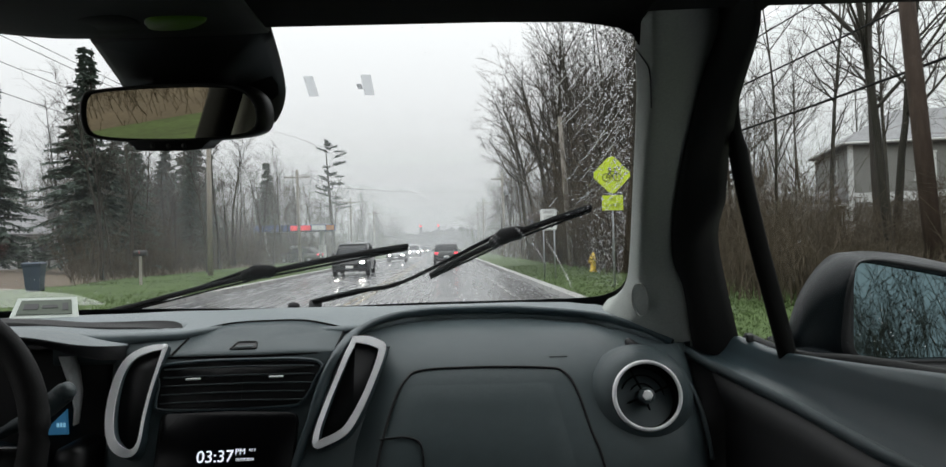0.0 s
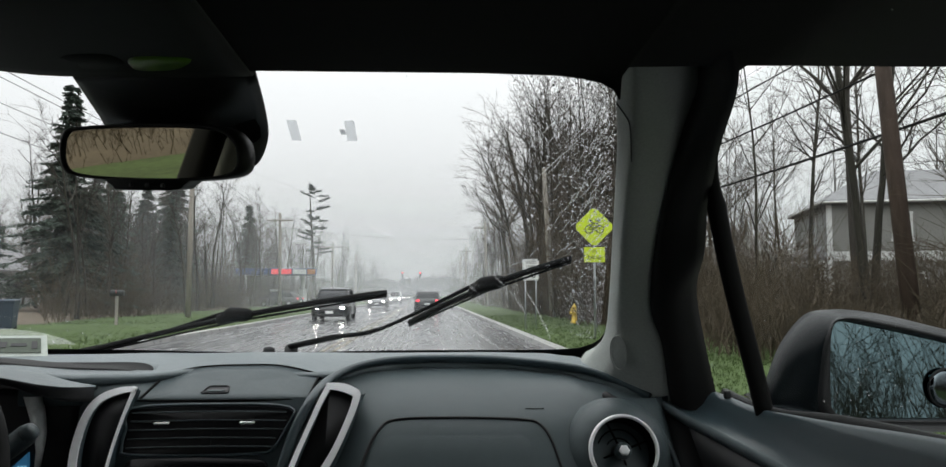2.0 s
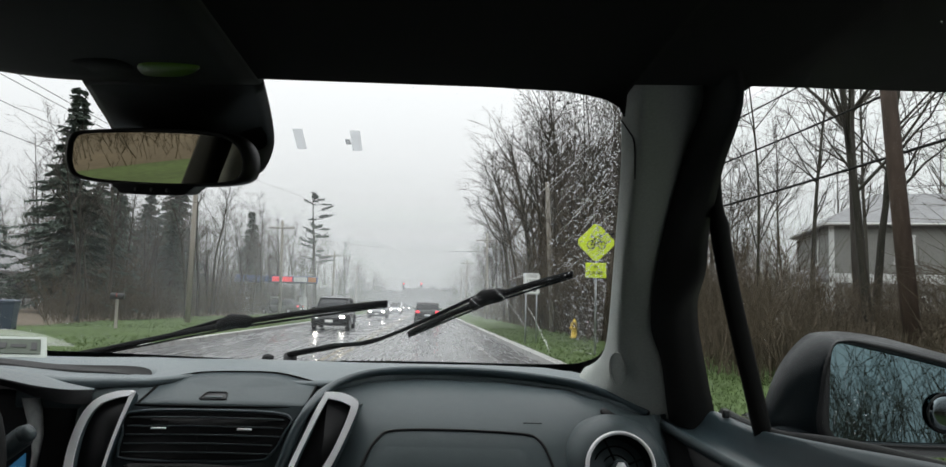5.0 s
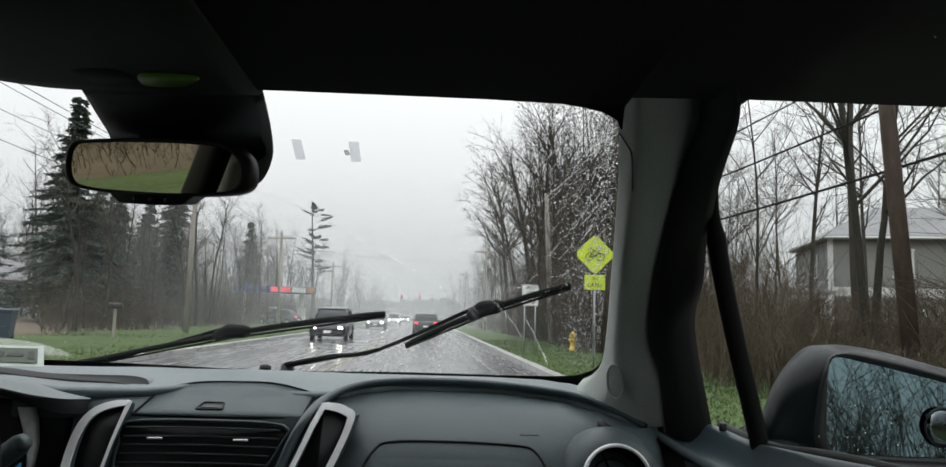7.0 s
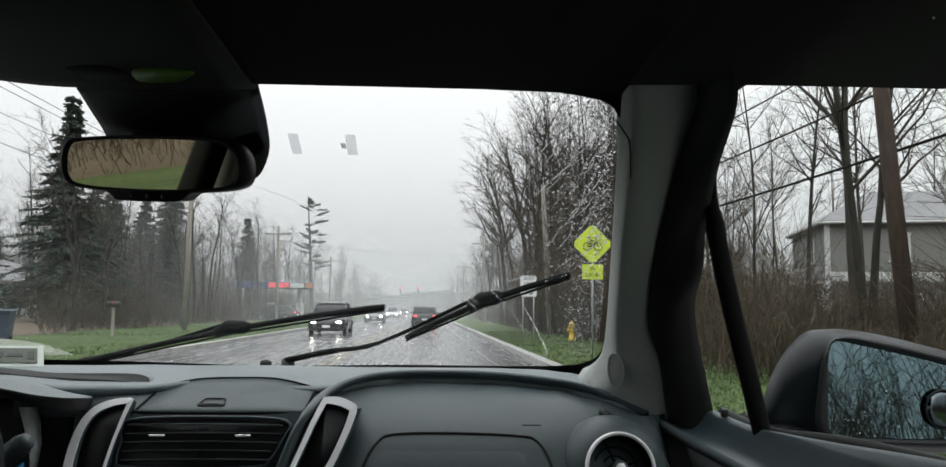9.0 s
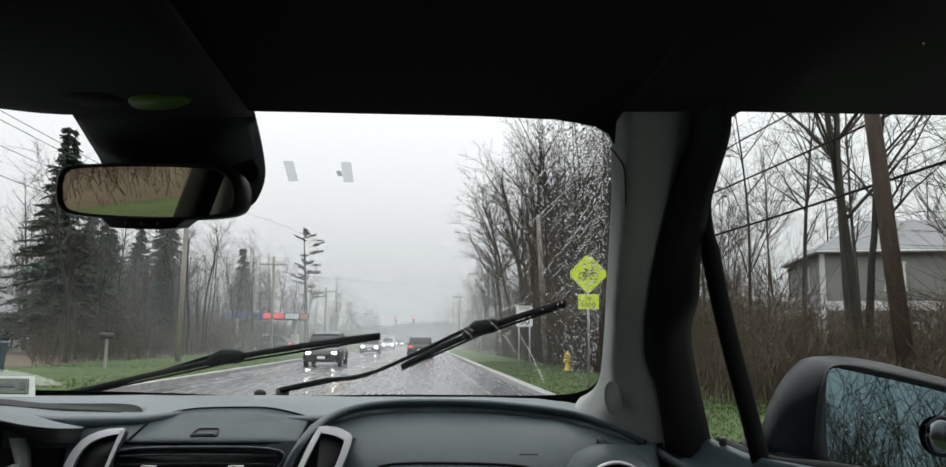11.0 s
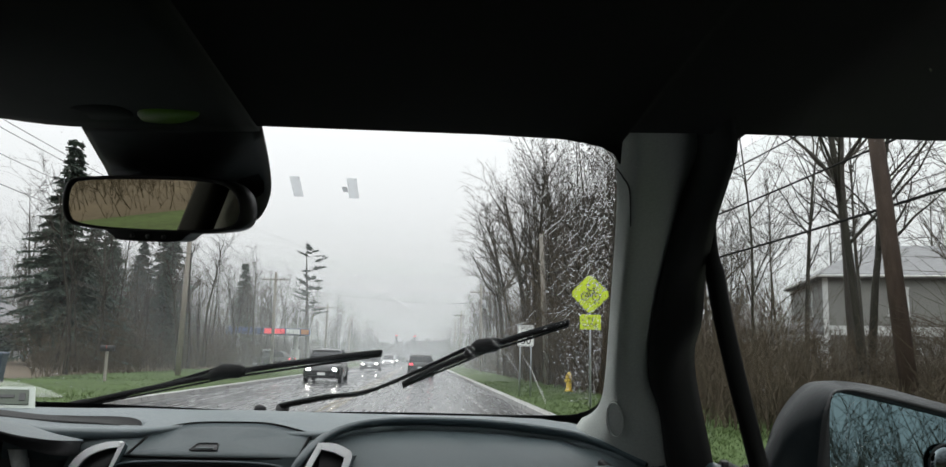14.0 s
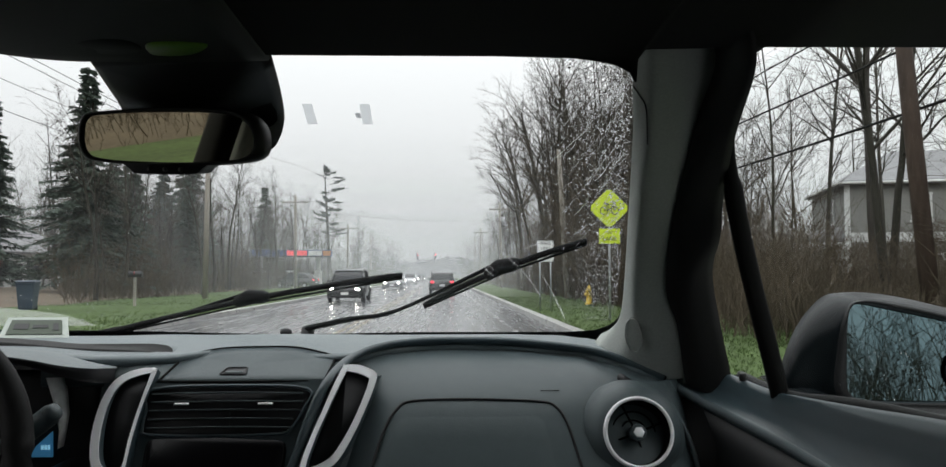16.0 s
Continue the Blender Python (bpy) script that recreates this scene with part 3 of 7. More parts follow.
# ---- the passenger's pillar, window frame and door ----
def right_side():
    pil = tagged(thing("wall_pillar", "", ""), "grey cloth windscreen pillar cover with an oval cap at its foot", "pillar", kind="structure")
    left = smooth_line([(0.196, 0.79, 1.49), (0.206, 0.85, 1.466), (0.222, 0.92, 1.43), (0.251, 1.08, 1.336), (0.274, 1.22, 1.232), (0.276, 1.27, 1.185), (0.262, 1.33, 1.145), (0.246, 1.36, 1.13)], 6)
    right = smooth_line([(0.255, 0.74, 1.50), (0.283, 0.80, 1.478), (0.288, 0.886, 1.432), (0.302, 1.04, 1.329), (0.320, 1.142, 1.235), (0.344, 1.17, 1.18), (0.361, 1.20, 1.112), (0.368, 1.21, 1.09)], 6)
    bm = bmesh.new()
    rows = []
    for a, b in zip(left, right):
        d = b - a
        out = Vector((-0.35, -1, -0.25)).normalized()
        row = []
        for f, h in ((0, 0), (0.06, 0.0110), (0.12, 0.0215), (0.18, 0.0310), (0.23, 0.0375), (0.27, 0.0410), (0.31, 0.0425), (0.36, 0.0420), (0.44, 0.0390), (0.56, 0.0325), (0.70, 0.0235), (0.84, 0.0130), (0.94, 0.0050), (1, 0)):
            row.append(a + d * f + out * h)
        rows.append([a + Vector((0.03, 0.06, 0.02))] + row + [b + Vector((0.05, 0.05, 0))])
    loft(bm, rows, False)
    part("cover", bm, CLOTH, pil)
    # cap line across the cover
    bm = bmesh.new()
    i0 = 6
    pts = [rows[i0 + int(k * 1.2)][1 + k] + Vector((-0.0005, -0.001, -0.0005)) for k in range(7)]
    tube(bm, smooth_line(pts[::2], 5), 0.0009, 6)
    part("seam", bm, DARK, pil)
    # oval cap at the foot
    bm = bmesh.new()
    mid, up, side = Vector((0.283, 1.196, 1.165)), Vector((-0.012, -0.045, 0.09)).normalized(), Vector((0.75, -0.62, -0.2)).normalized()
    ring = [mid + up * 0.029 * math.cos(a) + side * 0.0135 * math.sin(a) for a in (k * math.pi / 12 for k in range(24))]
    tube(bm, ring, 0.0013, 6, True)
    part("cap_ring", bm, CLOTH, pil)
    bm = bmesh.new()
    n = up.cross(side).normalized()
    n = n if n.y < 0 else -n
    loft(bm, [[mid + n * d + (p - mid) * k for p in ring] for k, d in ((1.0, -0.002), (0.9, -0.001), (0.5, 0.0), (0.1, 0.0))])
    part("oval_cap", bm, CLOTH, pil)
    # black door frame beside the cover
    bm = bmesh.new()
    outer = smooth_line([(0.262, 0.66, 1.49), (0.291, 0.718, 1.455), (0.326, 0.868, 1.417), (0.359, 1.005, 1.363), (0.372, 1.06, 1.31), (0.390, 1.148, 1.249), (0.43, 1.194, 1.11), (0.44, 1.20, 1.07)], 6)
    rows = []
    for a, b in zip(smooth_line([right[0], right[6], right[12], right[18], right[24], right[30], right[36], right[42]], 6), outer):
        d = b - a
        o = Vector((-0.5, -0.8, -0.1)).normalized()
        rows.append([a + Vector((0.004, 0.035, 0)), a + d * 0.04 + o * 0.010, a + d * 0.3 + o * 0.020, a + d * 0.6 + o * 0.018, a + d * 0.85 + o * 0.010, b, b + Vector((0.004, 0.04, 0)), a + Vector((0.03, 0.09, 0.01))])
    loft(bm, rows)
    fr = tagged(part("window_frame", bm, RUBBER), "black rubber sealed door frame along the pillar", "door frame", kind="structure")
    # divider bar of the quarter window
    bm = bmesh.new()
    tube(bm, smooth_line([(0.338, 0.918, 1.425), (0.350, 0.955, 1.392), (0.364, 0.982, 1.355), (0.385, 1.012, 1.30), (0.408, 1.036, 1.235), (0.430, 1.050, 1.165), (0.449, 1.056, 1.09), (0.454, 1.056, 1.06)], 4), [0.004, 0.005, 0.006, 0.007, 0.008, 0.009, 0.011] + [0.0135] * 22, 10, flat=0.8, up=(0.35, -0.9, 0.1))
    tagged(part("window_bar", bm, WIPER), "black divider bar of the small quarter window", "window bar", kind="structure")
    # side glass
    win = tagged(thing("window_2", "", ""), "passenger's side window glass with drops of rain", "side window", kind="structure")
    bm = bmesh.new()
    loft(bm, [[(0.455, 1.25, 1.07), (0.33, 1.06, 1.46), ], [(0.455, 0.9, 1.07), (0.318, 0.9, 1.47)], [(0.455, -0.55, 1.07), (0.318, -0.55, 1.47)]], False)
    ob = part("pane", bm, GLASS_SIDE, win, smooth=False, facing=(-1, 0, -0.3))
    ob.visible_shadow = False
    rng = random.Random(9)
    bm = bmesh.new()
    for _ in range(70):
        y, f = rng.uniform(0.35, 1.12), rng.random()
        c = Vector((0.458 - 0.137 * f, y, 1.07 + 0.40 * f))
        s, t = Vector((0, 1, 0)), Vector((-0.137, 0, 0.40)).normalized()
        n = Vector((0.95, 0, 0.32))
        r = rng.uniform(0.0005, 0.0013)
        loft(bm, [[c + (s * math.cos(a) + t * math.sin(a)) * r * w + n * r * h for a in (k * math.pi / 4 for k in range(8))] for w, h in ((1, 0.0), (0.8, 0.3), (0.4, 0.5))])
    ob = tagged(part("rain_drops", bm, WATER, win), kind="stuff")
    ob.visible_shadow = False
    # door: sloping upper panel with a ridge, dark lower panel
    door = tagged(thing("door_1", "", ""), "dark plastic passenger door with a sloping upper panel", "car door", kind="structure")
    sill = smooth_line([(0.405, 1.27, 1.116), (0.43, 1.20, 1.106), (0.445, 1.08, 1.0995), (0.447, 0.98, 1.106), (0.447, 0.85, 1.1165), (0.447, 0.65, 1.134), (0.447, 0.3, 1.155), (0.447, -0.6, 1.17)], 6)
    ridge = smooth_line([(0.337, 1.232, 1.097), (0.367, 1.16, 1.0765), (0.392, 1.05, 1.063), (0.405, 0.95, 1.056), (0.41, 0.82, 1.049), (0.41, 0.62, 1.046), (0.41, 0.3, 1.04), (0.41, -0.6, 1.04)], 6)
    bm = bmesh.new()
    rows = []
    for a, b in zip(sill, ridge):
        d = b - a
        rows.append([a + Vector((0.02, 0, -0.03)), a + Vector((0.008, 0, -0.002)), a, a + d * 0.10 + Vector((0, 0, 0.0035)), a + d * 0.22 + Vector((0.001, 0, 0.002)), a + d * 0.36 + Vector((0.003, 0, -0.007)), a + d * 0.55 + Vector((0.005, 0, -0.012)), a + d * 0.75 + Vector((0.004, 0, -0.010)), a + d * 0.90 + Vector((0, 0, -0.003)), b, b + Vector((-0.001, 0, -0.006)), b + Vector((0.006, 0, -0.014)), b + Vector((0.03, 0, -0.018))])
    loft(bm, rows, False)
    part("upper_panel", bm, DOOR, door)
    bm = bmesh.new()
    tube(bm, [p + Vector((-0.001, 0, 0)) for p in ridge[2:]], 0.0065, 8)
    part("ridge_bead", bm, DASH, door)
    bm = bmesh.new()
    rows = []
    for b in ridge[::3]:
        rows.append([b + Vector((0.03, 0, -0.012)), b + Vector((0.010, 0, -0.016)), b + Vector((0.012, 0, -0.06)), b + Vector((-0.004, 0, -0.16)), b + Vector((-0.01, 0, -0.4)), b + Vector((0.03, 0, -0.66))])
    loft(bm, rows, False)
    part("lower_panel", bm, DARK, door)
    bm = bmesh.new()
    tube(bm, smooth_line([(0.462, 1.24, 1.098), (0.458, 1.05, 1.096), (0.460, 0.7, 1.124), (0.46, -0.5, 1.16)]), 0.008, 6)
    part("window_seal", bm, RUBBER, door)
    bm = bmesh.new()
    box(bm, (0.432, 1.150, 1.108), (0.010, 0.008, 0.012), 0.002)
    part("lock_pin", bm, DARK, door)
    bm = bmesh.new()
    box(bm, (0.50, 0.2, 0.72), (0.05, 2.1, 0.76), 0.02)
    part("outer_skin", bm, PAINT_CAR, door, "dark painted metal skin")


right_side()


def side_mirror():
    mir = thing("side_mirror", "dark blue-grey door mirror wet with rain on the passenger door", "side mirror")
    # glass and housing outlines, each in its own plane: u across, v up
    base = [(-0.1046, -0.0045), (-0.1017, 0.0366), (-0.0942, 0.064), (-0.0742, 0.070), (-0.0298, 0.062), (0.0329, 0.049), (0.105, 0.0309), (0.135, 0.0083), (0.136, -0.0294), (0.1164, -0.0642), (0.0435, -0.067), (-0.037, -0.065), (-0.0854, -0.0623), (-0.1033, -0.0508), (-0.106, -0.033)]
    shell_line = [(-0.1486, -0.008), (-0.1286, 0.0331), (-0.0975, 0.0696), (-0.066, 0.0856), (-0.0051, 0.0818), (0.070, 0.0657), (0.1456, 0.045), (0.172, 0.0142), (0.174, -0.0429), (0.1546, -0.0875), (0.0787, -0.0924), (-0.0051, -0.085), (-0.0667, -0.0795), (-0.1421, -0.0723), (-0.1611, -0.0504)]
    M = pose(0.650, 1.085, 1.148, -2.6, 0, 4)
    out = smooth_line([(u, 0, v) for u, v in base], 4, True)
    wide = smooth_line([(u, 0, v) for u, v in shell_line], 4, True)

    def ring(k, y):
        return [M @ Vector((p.x * k, y, p.z * k)) for p in out]

    def swell(f, y, k=1.0):
        """Between the glass outline and the housing's widest line."""
        return [M @ Vector(((p.x + (q.x - p.x) * f) * k, y, (p.z + (q.z - p.z) * f) * k)) for p, q in zip(out, wide)]
    bm = bmesh.new()
    loft(bm, [ring(0.99, 0.014), ring(1.0, -0.004), ring(1.03, -0.010), swell(0.28, -0.008), swell(0.42, 0.0), swell(0.75, 0.022), swell(0.95, 0.040), swell(1.0, 0.055), swell(0.97, 0.085), swell(0.9, 0.12, 0.85), swell(0.8, 0.145, 0.4)])
    part("housing", bm, MIRROR_SHELL, mir)
    bm = bmesh.new()
    loft(bm, [ring(0.985, 0.008), ring(1.0, -0.0075), ring(1.03, -0.0135), swell(0.26, -0.011), swell(0.34, -0.004)], True, False)
    part("rim", bm, BLACK, mir, "black plastic rim")
    bm = bmesh.new()
    lean = Matrix.Translation((0, 0.003, 0)) @ Matrix.Rotation(radians(-2.4), 4, "X")
    loft(bm, [[M @ lean @ Vector((p.x * k, y, p.z * k)) for p in out] for k, y in ((0.99, 0.010), (0.99, 0.0), (0.98, -0.001))])
    part("glass", bm, MIRROR_BLUE, mir, "bluish mirror glass", smooth=False)
    bm = bmesh.new()
    c = M @ Vector((0.0681, -0.002, -0.0251))
    ax = (M.to_3x3() @ Vector((0, -1, 0)))
    tube(bm, [c + ax * k for k in (0, 0.003, 0.0045, 0.0055)], [0.026, 0.026, 0.018, 0.006], 24)
    spot = part("blind_spot_mirror", bm, MIRROR_SPOT, mir, "small round convex mirror")
    bm = bmesh.new()
    s, u = M.to_3x3() @ Vector((1, 0, 0)), Vector((0, 0, 1))
    tube(bm, [c + ax * 0.002 + (s * math.cos(a) + u * math.sin(a)) * 0.0265 for a in (k * math.pi / 12 for k in range(24))], 0.0018, 6, True)
    part("spot_rim", bm, BLACK, spot)
    bm = bmesh.new()
    loft(bm, [[(0.50, 1.06, 1.085), (0.50, 1.20, 1.085), (0.50, 1.20, 1.055), (0.50, 1.06, 1.055)], [(0.545, 1.10, 1.092), (0.545, 1.185, 1.092), (0.545, 1.185, 1.07), (0.545, 1.10, 1.07)], [(0.60, 1.12, 1.11), (0.60, 1.18, 1.11), (0.60, 1.18, 1.085), (0.60, 1.12, 1.085)]])
    part("foot", bm, BLACK, mir, "black plastic foot")
    rng = random.Random(2)
    bm = bmesh.new()
    for _ in range(60):
        p = rng.choice(out) * rng.random() ** 0.6 * 0.92
        c = M @ Vector((p.x, -0.0015, p.z))
        r = rng.uniform(0.0004, 0.0010)
        loft(bm, [[c + (s * math.cos(a) + u * math.sin(a) * 1.2) * r * w + ax * r * h for a in (k * math.pi / 4 for k in range(8))] for w, h in ((1, 0.0), (0.8, 0.3), (0.4, 0.5))])
    tagged(part("rain_drops", bm, WATER, mir), kind="stuff").visible_shadow = False


side_mirror()


def rear_view_mirror():
    mir = thing("rear_view_mirror", "black framed rear-view mirror turned to the driver", "mirror")
    M = Matrix.Translation((-0.2988, 0.8595, 1.4035)) @ Euler((radians(8.0), radians(3.4), radians(-18))).to_matrix().to_4x4() @ Matrix.Diagonal((0.9, 0.9, 0.9, 1))
    base = [(-0.128, 0.0), (-0.122, 0.026), (-0.100, 0.0335), (-0.02, 0.037), (0.06, 0.0365), (0.100, 0.032), (0.121, 0.017), (0.126, -0.006), (0.117, -0.022), (0.085, -0.029), (0.02, -0.0325), (-0.06, -0.032), (-0.104, -0.0285), (-0.122, -0.021)]
    out = smooth_line([(u, 0, v) for u, v in base], 4, True)

    def ring(k, y, m=0.0):
        return [M @ Vector((p.x * k - (m if p.x > 0 else -m) * 0, y, p.z * 0.97 * (k - m) + 0.004)) for p in out]
    bm = bmesh.new()
    loft(bm, [ring(0.93, 0.004, 0.06), ring(0.945, -0.004, 0.05), ring(0.97, -0.008, 0.02), ring(1.0, -0.006), ring(1.03, 0.004), ring(1.02, 0.02), ring(0.85, 0.036), ring(0.5, 0.042)])
    part("housing", bm, BLACK, mir)
    bm = bmesh.new()
    loft(bm, [ring(0.94, 0.004, 0.06), ring(0.94, -0.0035, 0.06)])
    part("glass", bm, MIRROR_TINT, mir, "mirror glass", smooth=False)
    bm = bmesh.new()
    chin = smooth_line([(-0.062, 0, -0.026), (-0.050, 0, -0.0335), (-0.038, 0, -0.0385), (0.035, 0, -0.0375), (0.050, 0, -0.031), (0.062, 0, -0.023)], 4)
    loft(bm, [[M @ Vector((p.x, y, p.z)) for p in chin] + [M @ Vector((0.05, y, -0.024)), M @ Vector((-0.05, y, -0.025))] for y in (-0.0075, -0.005, 0.02)])
    part("button_bar", bm, BLACK, mir)
    for k in range(3):
        bm = bmesh.new()
        disc(bm, M @ Vector((-0.022 + 0.022 * k, -0.0075, -0.0325)), M.to_3x3() @ Vector((0, -1, 0)), 0.0028, 0.0012, 12)
        part("button", bm, DARK, mir)
    # wide black cover between the mirror's stem and the glass
    bm = bmesh.new()
    front = smooth_line([(-0.365, 0.82, 1.482), (-0.39, 0.92, 1.478), (-0.416, 1.02, 1.474), (-0.41, 1.035, 1.44), (-0.34, 1.035, 1.425), (-0.27, 1.03, 1.418), (-0.228, 1.02, 1.420), (-0.213, 1.015, 1.434), (-0.206, 1.01, 1.458), (-0.194, 0.93, 1.476), (-0.180, 0.82, 1.488)], 3)
    front = [Vector((p.x * 0.91, p.y * 0.91, 1.25 + (p.z - 1.25) * 0.91)) for p in front]
    back = [Vector((p.x * 0.96 + CX * 0.04, p.y + 0.012, p.z + 0.012)) for p in front]
    mid = Vector((-0.273, 0.846, 1.4483))
    loft(bm, [[mid.lerp(p, 0.5) for p in front], [mid.lerp(p, 0.9) + Vector((0, -0.001, -0.001)) for p in front], front, [p + Vector((0.0, 0.004, 0.004)) for p in front], back])
    part("cover", bm, BLACK, mir, "black plastic sensor cover")
    bm = bmesh.new()
    tube(bm, [(-0.285, 0.885, 1.41), (-0.28, 0.91, 1.42), (-0.28, 0.94, 1.425)], 0.013, 10)
    part("stem", bm, BLACK, mir)


rear_view_mirror()


# ---- dashboard ----
def dashboard():
    dash = thing("dashboard", "dark grey moulded plastic dashboard with silver trimmed vents", "dashboard")

    def lerp(table, x):
        for (a, p), (b, q) in zip(table, table[1:]):
            if x <= b:
                f = max(0, (x - a) / (b - a))
                f = f * f * (3 - 2 * f)
                return [u + (v - u) * f for u, v in zip(p, q)]
        return list(table[-1][1])
    # top skin: from the glass to the rim, then over the edge
    # x: rim y, rim z, crest z
    rim = [(-1.08, (1.16, 1.146, 1.145)), (-0.62, (1.15, 1.147, 1.148)), (-0.50, (1.16, 1.140, 1.150)), (-0.43, (1.20, 1.137, 1.149)), (-0.31, (1.25, 1.146, 1.150)), (-0.19, (1.22, 1.136, 1.149)), (-0.14, (1.21, 1.138, 1.148)),
           (-0.09, (1.245, 1.145, 1.148)), (-0.03, (1.27, 1.148, 1.148)), (0.10, (1.28, 1.146, 1.148)), (0.20, (1.275, 1.138, 1.146)), (0.26, (1.255, 1.125, 1.140)), (0.31, (1.235, 1.111, 1.128)), (0.345, (1.225, 1.097, 1.110)), (0.42, (1.20, 1.085, 1.10))]
    bm = bmesh.new()
    rows = []
    for k in range(91):
        x = -1.08 + 1.49 * k / 90
        ry, rz, cz = lerp(rim, x)
        rows.append([(x, 1.68, cz - 0.035), (x, 1.60, cz - 0.018), (x, 1.48, cz - 0.003), (x, 1.40, cz), (x, (1.40 + ry) / 2, (cz + rz) / 2 + 0.0025), (x, ry + 0.012, rz + 0.001), (x, ry, rz), (x, ry - 0.005, rz - 0.004), (x, ry - 0.005, rz - 0.012), (x, ry + 0.02, rz - 0.02)])
    loft(bm, rows, False)
    part("top_pad", bm, DASH_LIT, dash, "fine grained upper pad")
    # passenger panel below the rim
    bm = bmesh.new()
    rows = []
    for k in range(41):
        x = -0.155 + 0.515 * k / 40
        ry, rz, cz = lerp(rim, x)
        b = -0.07 * (max(0, x - 0.305) / 0.055) ** 2 - 0.034 * max(0, (-0.085 - x) / 0.07) + 0.012 * math.sin(math.pi * min(1, max(0, (x + 0.155) / 0.5)))
        rows.append([(x, ry + 0.02, rz - 0.008), (x, ry - 0.001, rz - 0.009), (x, min(ry - 0.01, 1.205), min(rz - 0.02, 1.118)), (x, 1.175 - b * 0.4, 1.100), (x, 1.150 - b, 1.082), (x, 1.128 - b, 1.06), (x, 1.100 - b, 1.02), (x, 1.075 - b, 0.985), (x, 1.05 - b, 0.93), (x, 1.05, 0.78)])
    loft(bm, rows, False)
    part("passenger_panel", bm, DASH, dash)
    # dark rounded rim that frames the panel and runs down beside the centre stack
    bm = bmesh.new()
    line = smooth_line([(-0.225, 1.07, 0.95), (-0.200, 1.098, 1.022), (-0.183, 1.122, 1.077), (-0.168, 1.145, 1.108), (-0.150, 1.186, 1.128), (-0.121, 1.222, 1.1415), (-0.080, 1.250, 1.1485), (-0.014, 1.27, 1.151), (0.104, 1.276, 1.1485), (0.224, 1.264, 1.1365), (0.283, 1.246, 1.1195), (0.337, 1.224, 1.0965)], 6)
    tube(bm, line, [0.0095 if 6 < i < 60 else 0.008 for i in range(len(line))], 10, flat=0.7, up=(0, 0.5, 0.85))
    part("panel_rim", bm, DOOR, dash, "rounded rim, its colour darkened")
    # glovebox lid
    def face(x, z, lift=0.0):
        """A point on the passenger panel's face."""
        b = 0.012 * math.sin(math.pi * min(1, max(0, (x + 0.155) / 0.5)))
        tab = ((0.78, 1.05 - b), (0.93, 1.05 - b), (0.985, 1.075 - b), (1.02, 1.10 - b), (1.06, 1.128 - b), (1.082, 1.15 - b), (1.1, 1.175 - b * 0.4), (1.15, 1.23))
        for (z0, y0), (z1, y1) in zip(tab, tab[1:]):
            if z <= z1:
                return Vector((x, y0 + (y1 - y0) * max(0, (z - z0)) / (z1 - z0) - lift, z + lift * 0.6))
    gb = smooth_line([(-0.140, 0, 0.80), (-0.120, 0, 0.90), (-0.104, 0, 0.985), (-0.087, 0, 1.040), (-0.070, 0, 1.068), (-0.046, 0, 1.0785), (0.04, 0, 1.0805), (0.13, 0, 1.0775), (0.155, 0, 1.071), (0.170, 0, 1.048), (0.183, 0, 1.00), (0.197, 0, 0.95), (0.212, 0, 0.80)], 5)
    bm = bmesh.new()
    edge = [face(p.x, p.z) for p in gb]
    tube(bm, [e + Vector((0, -0.0005, 0)) for e in edge], 0.0021, 6)
    part("glovebox_gap", bm, BLACK, dash, "dark joint round the glovebox lid")
    bm = bmesh.new()
    rows = []
    for k in range(13):
        z = 0.80 + (1.0775 - 0.80) * (k / 12)
        xs = [(p.x, p.z) for p in gb]
        xl = min(xs[:len(xs) // 2], key=lambda p: abs(p[1] - z))[0] + 0.003
        xr = min(xs[len(xs) // 2:], key=lambda p: abs(p[1] - z))[0] - 0.003
        row = []
        for j in range(15):
            f = j / 14
            e = min(f, 1 - f) * 14
            row.append(face(xl + (xr - xl) * f, z, 0.0014 if (e >= 1 and k < 12) else -0.002))
        rows.append(row)
    loft(bm, rows, False)
    lid = part("glovebox_lid", bm, DASH, dash)
    bm = bmesh.new()
    tube(bm, smooth_line([face(-0.105, 0.9945, 0.003), face(-0.075, 0.997, 0.003), face(-0.055, 0.993, 0.003), face(-0.047, 0.982, 0.003), face(-0.045, 0.96, 0.003)], 5), 0.0016, 6)
    part("handle_gap", bm, BLACK, lid)
    # embossed mark above the lid
    for k in range(5):
        bm = bmesh.new()
        box(bm, face(0.139 + 0.0055 * k, 1.0895, 0.0005), (0.0046, 0.001, 0.0012))
        part("print_bar", bm, BLACK, dash, smooth=False)

    # round outer vent
    vc, va = Vector((0.2625, 1.080, 1.0435)), Vector((0.02, -0.96, 0.26)).normalized()
    vs = Vector((1, 0, 0))
    vu = vs.cross(va).normalized()
    vu = vu if vu.z > 0 else -vu
    vent = part("round_vent", disc(bmesh.new(), vc - va * 0.085, va, 0.046, 0.012, 32), WIPER, dash, "deep black barrel")
    bm = bmesh.new()

    def circle(r, d, n=48):
        return [vc + va * d + (vs * math.cos(a) + vu * math.sin(a)) * r * 0.925 for a in (2 * math.pi * k / n for k in range(n))]
    loft(bm, [circle(0.0445, -0.080), circle(0.0455, -0.004), circle(0.047, 0.0005)], True, False)
    part("barrel", bm, WIPER, vent)
    bm = bmesh.new()
    loft(bm, [circle(0.0465, -0.002), circle(0.047, 0.0035), circle(0.049, 0.005), circle(0.0512, 0.004), circle(0.0525, -0.001), circle(0.0525, -0.008)], True, False)
    part("ring", bm, SILVER, vent, "satin silver ring")
    bm = bmesh.new()
